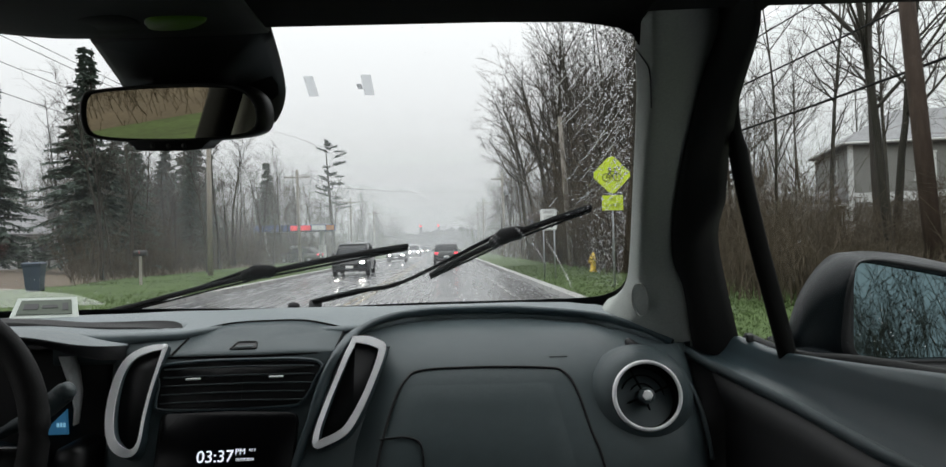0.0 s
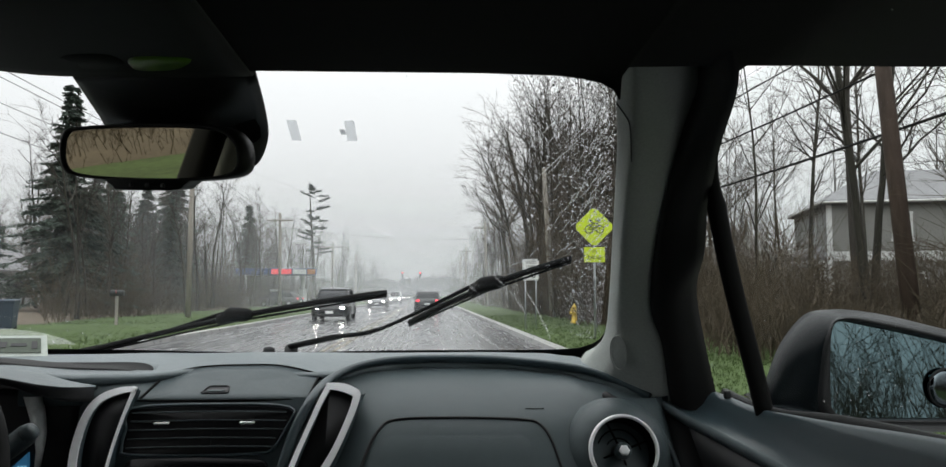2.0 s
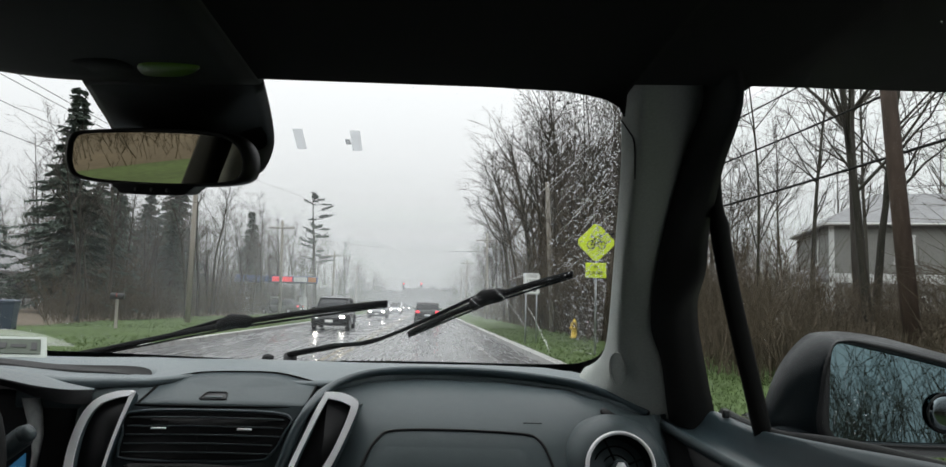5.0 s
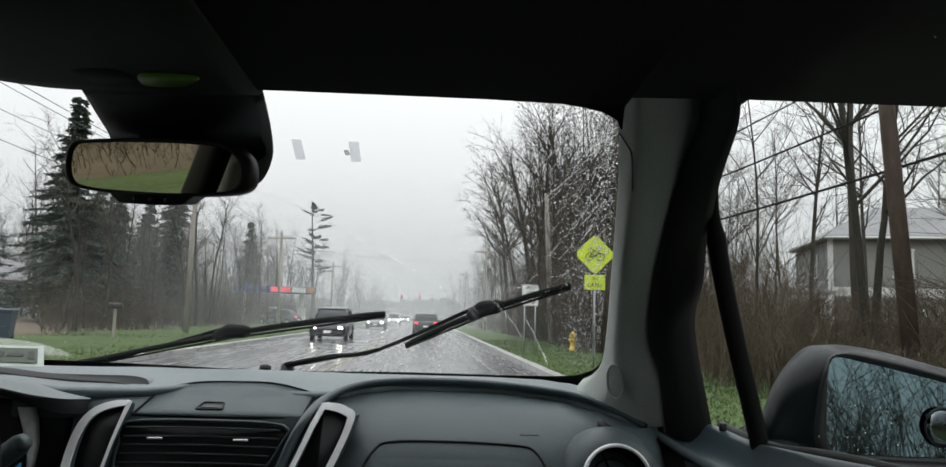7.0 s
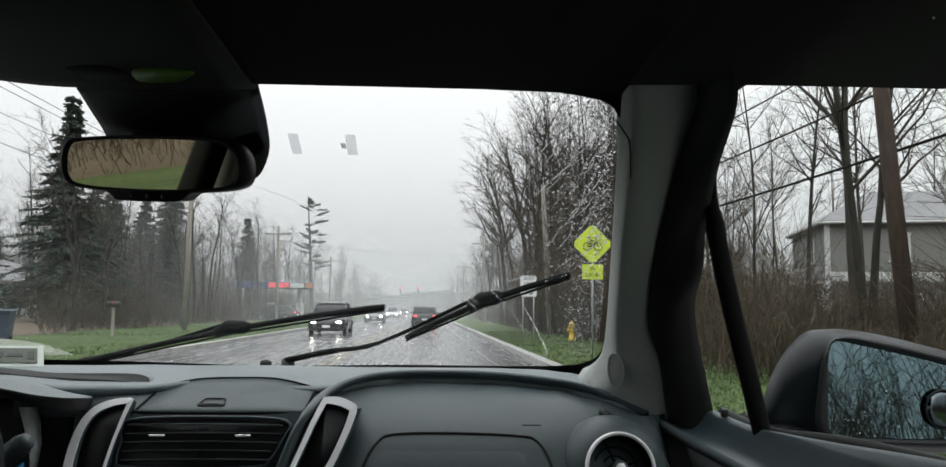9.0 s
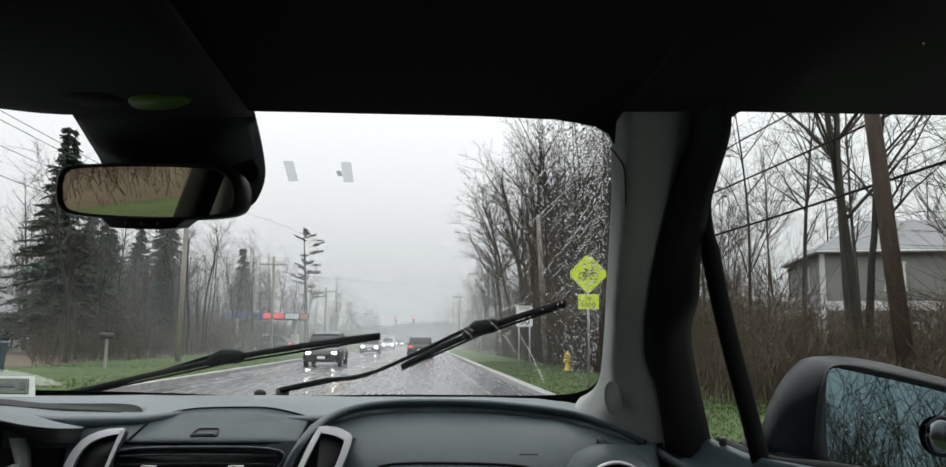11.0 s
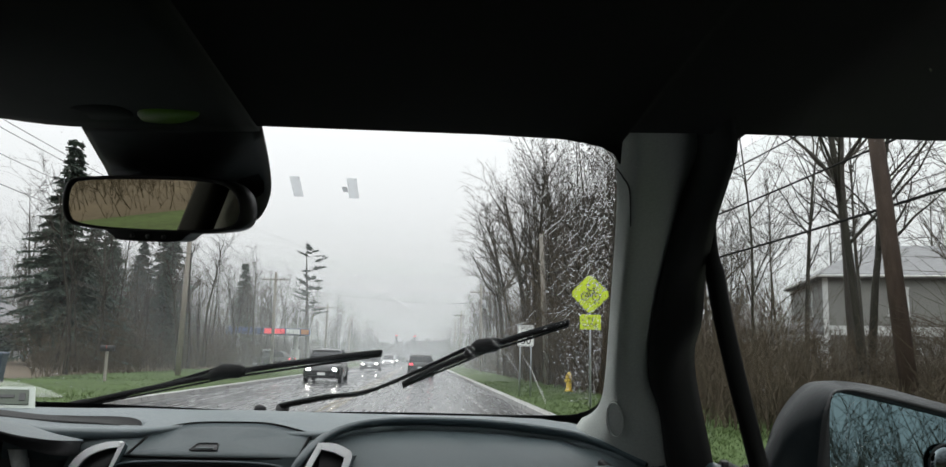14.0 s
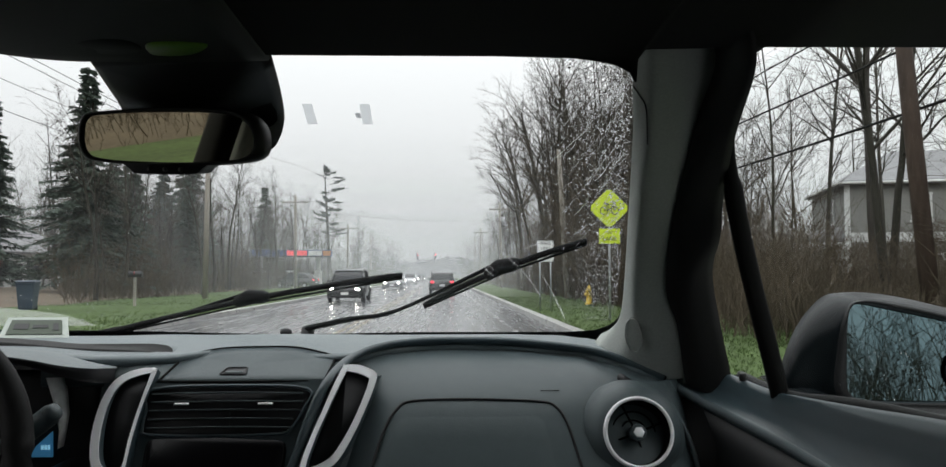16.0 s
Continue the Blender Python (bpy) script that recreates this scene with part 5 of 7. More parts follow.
def strip(name, x0, x1, y0, y1, z, material, label, category, steps=40, kind="structure", drop=0.0):
    bm = bmesh.new()
    rows = []
    for k in range(steps + 1):
        y = y0 + (y1 - y0) * (k / steps) ** 2 if y0 >= 0 else y0 + (y1 - y0) * k / steps
        rows.append([G(x0, y, z), G(x1, y, z)] if not drop else [G(x0, y, z - drop), G(x0, y, z), G(x1, y, z), G(x1, y, z - drop)])
    loft(bm, rows, False)
    return tagged(part(name, bm, material, smooth=False), label, category, kind=kind)


def grounds():
    # one sheet of ground out to the horizon, gently uneven under the woods
    xs = [-2500, -900, -300, -120, -70, -50] + [-40 + 1.6 * k for k in range(51)] + [50, 70, 120, 300, 900, 2500]
    ys = [-900, -300, -120, -80] + [-60 + 2.5 * k for k in range(100)] + [200, 240, 300, 420, 700, 1200, 2500, 4200]
    verts, faces = [], []
    for y in ys:
        for x in xs:
            d = max(0, -7.4 - x, x - 3.2)
            h = -0.05 + min(1, d / 6) * (0.10 * noise.noise(Vector((x * 0.11, y * 0.11, 0))) + 0.04 * noise.noise(Vector((x * 0.5, y * 0.5, 3)))) + min(0.35, d * 0.012)
            verts.append(G(x, y, h if d > 0 else -0.08))
    n = len(xs)
    for j in range(len(ys) - 1):
        for i in range(n - 1):
            faces.append((j * n + i, j * n + i + 1, (j + 1) * n + i + 1, (j + 1) * n + i))
    tagged(raw("ground", verts, faces, GRASS, smooth=True), "wet green grass verge running into the woods", "ground", kind="structure")
    strip("road", -6.9, 2.7, -120, 900, 0.0, ASPHALT, "dark wet asphalt road shining with rain", "road", 60)
    strip("kerb", 2.7, 2.95, -60, 300, 0.13, CONCRETE, "wet pale concrete kerb on the near verge", "kerb", 40, drop=0.3)
    strip("kerb", -7.15, -6.9, -60, 300, 0.13, CONCRETE, "wet pale concrete kerb on the far verge", "kerb", 40, drop=0.3)
    strip("road_marking", 1.62, 1.74, -60, 500, 0.005, LINE_WHITE, "worn white edge line on wet asphalt", "road marking", 30)
    strip("road_marking", -5.95, -5.83, -60, 500, 0.005, LINE_WHITE, "worn white edge line on wet asphalt", "road marking", 30)
    strip("road_marking", -2.36, -2.25, -60, 500, 0.005, LINE_YELLOW, "worn yellow centre line on wet asphalt", "road marking", 30)
    strip("road_marking", -2.12, -2.01, -60, 500, 0.005, LINE_YELLOW, "worn yellow centre line on wet asphalt", "road marking", 30)
    # wet gravel yard beyond the trees
    bm = bmesh.new()
    loft(bm, [[G(7.5, 72, 0.12), G(40, 72, 0.3)], [G(6.5, 90, 0.14), G(44, 90, 0.35)], [G(7.5, 118, 0.14), G(46, 118, 0.4)]], False)
    tagged(part("yard", bm, LOT, smooth=False), "wet grey gravel yard beyond the trees", "yard", kind="structure")
    # leaf litter under the woods
    for sgn, x0, x1, y0, y1 in ((1, 9.0, 45, -25, 66), (-1, -15.5, -60, -40, 120)):
        bm = bmesh.new()
        rows = []
        for k in range(40):
            y = y0 + (y1 - y0) * k / 39
            e = x0 + 0.7 * noise.noise(Vector((x0, y * 0.35, 0)))
            rows.append([G(e, y, -0.15), G(e + sgn * 1.5, y, 0.12), G(e + sgn * 4, y, 0.26), G(e + sgn * 9, y, 0.46), G(x1, y, 0.6)])
        loft(bm, rows, False)
        tagged(part("ground_litter", bm, DIRT), "brown leaf litter on the woodland floor", "leaf litter", kind="structure")


grounds()


def clearing(x, y):
    """Where the brush in front of the grey house stays low."""
    return 0.48 < x / max(0.1, y) < 0.80 and 9 < y < 60


# ---- trees ----
def limb(V, Fc, p, d, length, r0, r1, sides, segs, rng, wander, lift):
    """One tapering limb; returns the points along it."""
    out = [(p.copy(), d.copy(), r0)]
    rings = []
    step = length / segs
    for k in range(segs + 1):
        f = k / segs
        r = r0 + (r1 - r0) * f
        a = Vector((0, 0, 1)) if abs(d.z) < 0.9 else Vector((1, 0, 0))
        s = d.cross(a).normalized()
        u = s.cross(d)
        rings.append(len(V))
        for q in range(sides):
            t = 2 * math.pi * q / sides
            V.append(p + (s * math.cos(t) + u * math.sin(t)) * r)
        if k < segs:
            d = (d + Vector((rng.gauss(0, wander), rng.gauss(0, wander), rng.gauss(0, wander * 0.6) + lift))).normalized()
            p = p + d * step
            out.append((p.copy(), d.copy(), r0 + (r1 - r0) * (k + 1) / segs))
    for a, b in zip(rings, rings[1:]):
        for q in range(sides):
            w = (q + 1) % sides
            Fc.append((a + q, a + w, b + w, b + q))
    return out


def side_way(d, angle, turn):
    a = Vector((0, 0, 1)) if abs(d.z) < 0.9 else Vector((1, 0, 0))
    s = d.cross(a).normalized()
    u = s.cross(d)
    return (d * math.cos(angle) + (s * math.cos(turn) + u * math.sin(turn)) * math.sin(angle)).normalized()


def bare_tree(seed, height, girth, fork, spread, n1=14, n2=5, n3=5, lean=0.02, material=None):
    """A leafless tree: a tapered trunk, limbs and a crown of fine twigs."""
    rng = random.Random(seed)
    TV, TF, CV, CF = [], [], [], []
    d0 = Vector((rng.gauss(0, lean), rng.gauss(0, lean), 1)).normalized()
    base = Vector((0, 0, -0.35))
    limb(TV, TF, base, d0, 0.6, girth * 1.5, girth * 1.02, 9, 2, rng, 0.0, 0)
    line = limb(TV, TF, base + d0 * 0.6, d0, height * 0.80, girth, girth * 0.22, 8, 11, rng, 0.045, 0.01)
    spots = [(p, d, r) for p, d, r in line if p.z > fork]
    for k in range(n1):
        i = rng.random() * (len(spots) - 1)
        p, d, r = spots[int(i)]
        q = spots[min(int(i) + 1, len(spots) - 1)][0]
        p = p.lerp(q, i - int(i))
        f = (p.z - fork) / max(0.1, height - fork)
        L1 = height * spread * (0.55 - 0.30 * f) * rng.uniform(0.7, 1.25)
        w = side_way(d, rng.uniform(0.55, 1.05) * (1 - 0.35 * f), rng.random() * 6.28)
        r1 = min(r * 0.62, girth * 0.42)
        main = limb(TV, TF, p, w, L1, r1, r1 * 0.16, 5, 6, rng, 0.12, 0.055)
        for _ in range(n2):
            a = rng.choice(main[1:])
            L2 = L1 * rng.uniform(0.28, 0.55)
            sub = limb(CV, CF, a[0], side_way(a[1], rng.uniform(0.4, 0.95), rng.random() * 6.28), L2, max(0.012, a[2] * 0.55), 0.007, 4, 4, rng, 0.14, 0.05)
            for _ in range(n3):
                b = rng.choice(sub[1:])
                L3 = L2 * rng.uniform(0.3, 0.6)
                tw = limb(CV, CF, b[0], side_way(b[1], rng.uniform(0.35, 0.9), rng.random() * 6.28), L3, 0.0085, 0.004, 3, 2, rng, 0.16, 0.04)
                for _ in range(2):
                    c = rng.choice(tw[1:])
                    limb(CV, CF, c[0], side_way(c[1], rng.uniform(0.3, 0.8), rng.random() * 6.28), L3 * rng.uniform(0.35, 0.7), 0.0055, 0.003, 3, 1, rng, 0.1, 0.0)
    ob = thing("tree", "bare leafless deciduous tree at the edge of the woods", "tree", group="woodland trees")
    raw("trunk", TV, TF, material or BARK, ob, smooth=True)
    raw("crown", CV, CF, TWIG, ob, smooth=True)
    return ob


def slender_shape(seed, height, girth, fork, n1=19, n2=4, n3=4, fine=1):
    """The stem and the twigs of a thin woodland tree: a straight stem, steep short limbs and a narrow crown."""
    rng = random.Random(seed)
    TV, TF, CV, CF = [], [], [], []
    d0 = Vector((rng.gauss(0, 0.03), rng.gauss(0, 0.03), 1)).normalized()
    line = limb(TV, TF, Vector((0, 0, -0.35)), d0, height * 0.93, girth, girth * 0.13, 5 + fine, 7 + 3 * fine, rng, 0.035, 0.01)
    spots = [k for k in line if k[0].z > fork]
    for _ in range(n1):
        i = rng.random() * (len(spots) - 1.001)
        p, d, r = spots[int(i)]
        p = p.lerp(spots[int(i) + 1][0], i - int(i))
        f = (p.z - fork) / (height - fork)
        L1 = height * rng.uniform(0.12, 0.30) * (1.05 - 0.6 * f)
        main = limb(TV, TF, p, side_way(d, rng.uniform(0.45, 1.15), rng.random() * 6.28), L1, min(r * 0.55, girth * 0.38), 0.009, 3 + fine, 3 + fine, rng, 0.13, 0.07)
        for _ in range(n2):
            a = rng.choice(main[1:])
            L2 = L1 * rng.uniform(0.3, 0.6)
            sub = limb(CV, CF, a[0], side_way(a[1], rng.uniform(0.35, 0.95), rng.random() * 6.28), L2, max(0.008, a[2] * 0.5), 0.0045, 3, 2 + fine, rng, 0.16, 0.04)
            for _ in range(n3):
                b = rng.choice(sub[1:])
                limb(CV, CF, b[0], side_way(b[1], rng.uniform(0.3, 0.9), rng.random() * 6.28), L2 * rng.uniform(0.35, 0.7), 0.006, 0.003, 3, 1, rng, 0.14, 0.02)
    return TV, TF, CV, CF


def slender_tree(*shape):
    TV, TF, CV, CF = slender_shape(*shape)
    ob = thing("tree", "thin bare woodland tree with a narrow crown of twigs", "tree", group="woodland trees")
    raw("trunk", TV, TF, BARK, ob, smooth=True)
    raw("crown", CV, CF, TWIG, ob, smooth=True)
    return ob


def conifer(seed, height, width, pine=False):
    rng = random.Random(seed)
    TV, TF, CV, CF = [], [], [], []
    line = limb(TV, TF, Vector((0, 0, -0.3)), Vector((rng.gauss(0, 0.01), 0, 1)).normalized(), height, 0.026 * height ** 0.9, 0.02, 8, 12, rng, 0.008, 0)

    def clump(p, d, length, w):
        """A drooping spray of needles: a thin bough with many short blades."""
        limb(TV, TF, p, d, length, 0.03, 0.008, 3, 3, rng, 0.05, -0.02 if not pine else 0.02)
        n = int(10 + length * 12) if not pine else int(26 + length * 42)
        for k in range(n):
            f = (k + rng.random()) / n
            if pine and f < 0.22:
                continue
            q = p + d * length * f + Vector((0, 0, (-0.10 if not pine else 0.04) * length * f * f))
            for sgn in (-1, 1):
                s = Vector((-d.y, d.x, 0)) * sgn
                e = (d * rng.uniform(0.2, 0.9) + s * rng.uniform(0.3, 1.0) + Vector((0, 0, rng.uniform(-0.6, 0.15) if not pine else rng.uniform(-0.2, 0.5)))).normalized()
                L = w * rng.uniform(0.5, 1.1) * (1 - 0.5 * f)
                a = len(CV)
                t = Vector((rng.gauss(0, 1), rng.gauss(0, 1), rng.gauss(0, 1))).normalized() * L * (0.24 if not pine else 0.14)
                CV.extend((q - t, q + t, q + e * L + t * 0.5, q + e * L * 1.1 - t * 0.4))
                CF.append((a, a + 1, a + 2, a + 3))
    if not pine:
        z = height * 0.10
        while z < height * 0.985:
            f = z / height
            R = width * (1 - f) + 0.10
            for _ in range(8 if f < 0.8 else 5):
                t = rng.random() * 6.28
                clump(Vector((0, 0, z + rng.uniform(-0.15, 0.15))), Vector((math.cos(t), math.sin(t), rng.uniform(-0.28, 0.05))).normalized(), R * rng.uniform(0.6, 1.15), 0.55)
            z += height * 0.028
    else:
        z = height * 0.42
        while z < height * 0.98:
            for _ in range(4):
                t = rng.random() * 6.28
                clump(Vector((0, 0, z + rng.uniform(-0.6, 0.6))), Vector((math.cos(t), math.sin(t), rng.uniform(-0.05, 0.45))).normalized(), width * rng.uniform(0.4, 1.1) * (1.15 - 0.6 * z / height), 0.62)
            z += height * rng.uniform(0.055, 0.10)
    ob = thing("tree", "tall ragged pine with flat layered boughs" if pine else "dark green spruce with drooping boughs", "tree", group="roadside conifers")
    raw("trunk", TV, TF, BARK, ob, smooth=True)
    raw("crown", CV, CF, NEEDLE, ob)
    return ob


def put(ob, x, y, turn=0.0, size=1.0, lean=(0, 0), first=False):
    d = max(0, -7.4 - x, x - 3.2)
    m = Matrix.Translation(G(x, y, min(0.35, d * 0.012) - 0.02)) @ Euler((radians(lean[0]), radians(lean[1]), radians(turn))).to_matrix().to_4x4()
    if first:
        ob.matrix_basis = m @ Matrix.Diagonal((size, size, size, 1))
        return ob
    new_ob = copy_thing(ob, m)
    new_ob.matrix_basis = m @ Matrix.Diagonal((size, size, size, 1))
    return new_ob


def woods():
    rng = random.Random(21)
    kinds = [bare_tree(1, 14, 0.21, 4.0, 0.55), bare_tree(2, 16, 0.25, 5.5, 0.5), bare_tree(3, 12, 0.16, 2.6, 0.6, 13), bare_tree(4, 17, 0.19, 7.0, 0.42, 13), bare_tree(5, 10, 0.11, 1.8, 0.6, 12), bare_tree(6, 13, 0.15, 4.5, 0.5, 14, lean=0.07)]
    used = set()

    def plant(i, x, y, size=1.0, lean=None, turn=None):
        first = i not in used
        used.add(i)
        put(kinds[i], x, y, rng.random() * 360 if turn is None else turn, size, lean or (rng.gauss(0, 2), rng.gauss(0, 2)), first)
    # beside the passenger window: a few stout trunks eight to twenty-five metres off
    for i, x, y, s, ln in ((5, 11.2, 19.4, 0.8, (0, -5)), (2, 9.4, 29.5, 1.0, (0, 3))):
        plant(i, x, y, s, ln)
    # thin stems crowd between and behind them
    slim = [slender_tree(41, 12, 0.085, 2.4), slender_tree(42, 14, 0.11, 3.5), slender_tree(43, 10, 0.06, 1.6, 18), slender_tree(44, 15, 0.13, 5.0, 20), slender_tree(45, 11, 0.07, 1.2, 24)]
    begun = set()
    # trees too far off to count stand in one mesh: stems first, then twigs
    thin = [slender_shape(51, 12, 0.085, 2.0, 15, 3, 2, 0), slender_shape(52, 14, 0.11, 3.0, 16, 3, 2, 0), slender_shape(53, 10, 0.07, 1.4, 15, 3, 2, 0), slender_shape(54, 13, 0.10, 2.4, 16, 3, 2, 0)]
    far_v, far_f, far_kind = [], [], []

    def far_stem(x, y, size):
        TV, TF, CV, CF = rng.choice(thin)
        d = max(0, -7.4 - x, x - 3.2)
        m = Matrix.Translation(G(x, y, min(0.35, d * 0.012) - 0.02)) @ Euler((radians(rng.gauss(0, 3.5)), radians(rng.gauss(0, 3.5)), rng.random() * 6.28)).to_matrix().to_4x4() @ Matrix.Scale(size, 4)
        for V, Fc, kind in ((TV, TF, 0), (CV, CF, 1)):
            n = len(far_v)
            far_v.extend(m @ v for v in V)
            far_f.extend(tuple(n + i for i in q) for q in Fc)
            far_kind.extend([kind] * len(Fc))

    def stem(i, x, y, size):
        first = i not in begun
        begun.add(i)
        put(slim[i], x, y, rng.random() * 360, size, (rng.gauss(0, 3.5), rng.gauss(0, 3.5)), first)
    for k in range(66):
        f = (k + rng.random()) / 66
        y = 9 + 37 * f
        near = rng.random() ** 1.3
        x = max(9.2, y * rng.uniform(0.34, 0.50)) + 22 * near
        if 0.47 < x / y < 0.80 and rng.random() < 0.75:
            continue
        stem(rng.randrange(5), x, y, rng.uniform(0.8, 1.15))
    # behind them, and on along the verge
    for k in range(6):
        y = rng.uniform(16, 62)
        x = rng.uniform(17, 36)
        if clearing(x, y):
            continue
        plant(rng.choice((0, 1, 2, 3, 3, 5)), x, y, rng.uniform(0.85, 1.2))
    # thin stems crowd the verge ahead
    for k in range(46):
        y = rng.uniform(29, 58)
        stem(rng.randrange(5), 7.4 + 5.5 * rng.random() ** 1.2, y, rng.uniform(0.85, 1.2))
    # tall crowns over the verge further on
    for i, x, y, s in ((0, 7.6, 56.0, 1.15), (1, 8.8, 52.0, 1.08), (2, 7.2, 49.0, 1.25), (5, 8.6, 58.0, 1.2), (0, 6.9, 64.0, 1.1), (5, 7.6, 61.0, 1.15)):
        plant(i, x, y, s)
    for i, x, y, s in ((0, 8.2, 41.5, 0.98), (2, 9.2, 36.0, 1.05), (5, 10.0, 39.0, 1.05), (4, 7.8, 44.0, 0.95), (2, 7.6, 38.5, 1.0), (2, 9.6, 55.0, 1.05), (0, 11.8, 51.0, 0.95)):
        plant(i, x, y, s)
    for i, x, y, s in ((2, 6.9, 70, 0.85), (4, 7.0, 86, 1.0), (2, 7.6, 94, 0.95), (0, 7.2, 104, 0.85), (2, 8.4, 112, 0.9)):
        plant(i, x, y, s)
    for y in range(118, 260, 13):
        for x in (6.5, 11):
            far_stem(x + rng.uniform(-1, 4) + (y - 118) * 0.01, y + rng.uniform(-4, 4), rng.uniform(0.6, 0.95))
    # behind and beside the car, for the mirrors
    for y in (-26, -18, -11, -5, 1, 6, 10):
        stem(rng.randrange(5), rng.uniform(9.5, 13), y + rng.uniform(-1, 1), rng.uniform(0.7, 0.9))
        plant(rng.choice((0, 1, 2, 3)), rng.uniform(-36, -27), y * 1.3 + rng.uniform(-2, 2), rng.uniform(0.7, 0.9))
    # across the road
    for k in range(210):
        y = rng.uniform(20, 120)
        x = -rng.uniform(16.8, 20 + 0.30 * y)
        if -0.62 < x / y < -0.50 and x > -36:
            continue
        far_stem(x, y, rng.uniform(0.65, 0.95) if y < 75 else rng.uniform(0.75, 1.0))
    for k in range(30):
        y = rng.uniform(22, 110)
        x = -rng.uniform(18, 19 + 0.26 * y)
        if -0.62 < x / y < -0.47 and x > -36:
            continue
        plant(rng.choice((0, 1, 2, 3, 3, 5)), x, y, rng.uniform(0.5, 0.72) if y < 75 else rng.uniform(0.66, 0.9))
    for k in range(14):
        y = 24 + 7.0 * k + rng.uniform(-2, 2)
        if not 24 < y < 37:
            plant(rng.choice((2, 4, 3, 5)), -rng.uniform(15.2, 18), y, rng.uniform(0.6, 0.8))
    for k in range(26):
        y = rng.uniform(66, 108)
        far_stem(-y * rng.uniform(0.43, 0.80) - 3, y, rng.uniform(1.0, 1.3))
    for y in range(118, 300, 15):
        for x in (-12.5, -18):
            far_stem(x + rng.uniform(-3, 1) - (y - 118) * 0.012, y + rng.uniform(-5, 5), rng.uniform(0.7, 0.95))
    # both sides close in towards the far end of the road
    for k in range(120):
        y = 62 + 220 * rng.random() ** 1.3
        x = rng.uniform(7.2, 11 + 0.06 * y)
        if not (y < 98 and 0.108 < x / y < 0.172):
            far_stem(x, y, rng.uniform(0.7, 1.05))
    for k in range(80):
        y = rng.uniform(108, 300)
        far_stem(-rng.uniform(12.5, 20 + 0.08 * y), y, rng.uniform(0.75, 1.05))
    far = raw("far_trees", far_v, far_f, BARK, smooth=True)
    far.data.materials.append(TWIG)
    far.data.polygons.foreach_set("material_index", far_kind)
    tagged(far, "bare grey-brown woodland trees standing close together across the road", "woodland", kind="stuff")
    # the pale leaning trunk by the window
    pale = bare_tree(11, 15, 0.24, 6.5, 0.45, 10, material=BARK_PALE)
    tagged(pale, "pale grey barked leaning tree beside the verge")
    put(pale, 12.8, 22.6, 40, 0.85, (3, -11), True)
    # conifers
    s1, s2 = conifer(31, 14, 4.6), conifer(32, 13, 3.6)
    put(s1, -23.5, 74, 0, 1, first=True), put(s2, -28, 80, 30, 1, first=True)
    put(s1, -20.8, 47, 60, 0.98), put(s2, -28.0, 50, 200, 0.95), put(s1, -23.3, 60, 310, 0.78), put(s2, -19.8, 62, 20, 0.68)
    put(s1, -31.5, 77, 120, 1.02), put(s2, -20.5, 92, 70, 0.9), put(s1, -37, 66, 200, 0.85)
    p = conifer(33, 17, 3.2, True)
    put(p, -15.2, 108, 0, 1, first=True)


woods()


def thicket(name, x0, x1, y0, y1, count, hmin, hmax, seed, label, fore=1.0, clear=False, stout=1.0):
    """Brambles and saplings too many to count."""
    rng = random.Random(seed)
    V, Fc = [], []
    for _ in range(count):
        f = rng.random() ** fore
        x, y = x0 + (x1 - x0) * f, rng.uniform(y0, y1)
        x += (0.7 * noise.noise(Vector((x0, y * 0.35, 0))))
        if clear and -0.62 < x / y < -0.47 and x > -36:
            continue
        p = G(x, y, 0.05)
        h = rng.uniform(hmin, hmax) * (0.55 + 0.45 * min(1, f * 3 + 0.3)) * (0.75 + 0.5 * noise.noise(Vector((x * 0.3, y * 0.3, 7))))
        d = Vector((rng.gauss(0, 0.28 if h < 4 else 0.13), rng.gauss(0, 0.28 if h < 4 else 0.13), 1)).normalized()
        if clearing(x, y):
            h = min(h * 0.7, 1.9)
        line = limb(V, Fc, p, d, h, rng.uniform(0.006, 0.014) * stout, 0.003 * stout, 3, 2, rng, 0.16, -0.02)
        for _ in range(3):
            a = rng.choice(line[1:])
            limb(V, Fc, a[0], side_way(a[1], rng.uniform(0.4, 1.1), rng.random() * 6.28), min(1.7, h * rng.uniform(0.2, 0.45)), 0.0065 * stout, 0.003 * stout, 3, 1, rng, 0.2, 0.0)
    return tagged(raw(name, V, Fc, BRUSH, smooth=True), label, "brush", kind="stuff")


thicket("brush", 5.9, 8.5, 5, 19, 1300, 1.0, 2.6, 63, "brown brambles at the edge of the grass", 0.8)
thicket("brush", 7.4, 11, 7, 33, 2600, 1.2, 3.9, 61, "brown brambles close beside the grass verge", 0.9)
thicket("brush", 9.4, 18, 8, 56, 3600, 1.4, 3.8, 51, "dense brown bramble and sapling thicket along the verge", 1.4)
thicket("brush", 18, 36, 10, 66, 1500, 2.5, 5.5, 52, "tall brown undergrowth deep in the woods", stout=1.6)
thicket("brush", 6.9, 11, 29, 58, 3600, 1.8, 5.8, 57, "brown bushes beside the grass verge", 0.8, stout=1.8)
thicket("brush", -16, -26, 20, 125, 6000, 1.4, 4.6, 53, "brown undergrowth along the wood across the road", 1.3, True, stout=1.6)
thicket("brush", -20, -50, 20, 125, 4600, 4.0, 9.5, 54, "tall grey-brown saplings across the road", 1.0, True, stout=2.4)
thicket("brush", -40, -66, 64, 112, 1500, 4.0, 9.0, 62, "tall grey-brown saplings behind the small building", stout=2.6)
thicket("brush", 6.2, 10, 30, 62, 620, 5.0, 9.5, 74, "tall brown saplings crowding the verge", 0.9, stout=2.6)
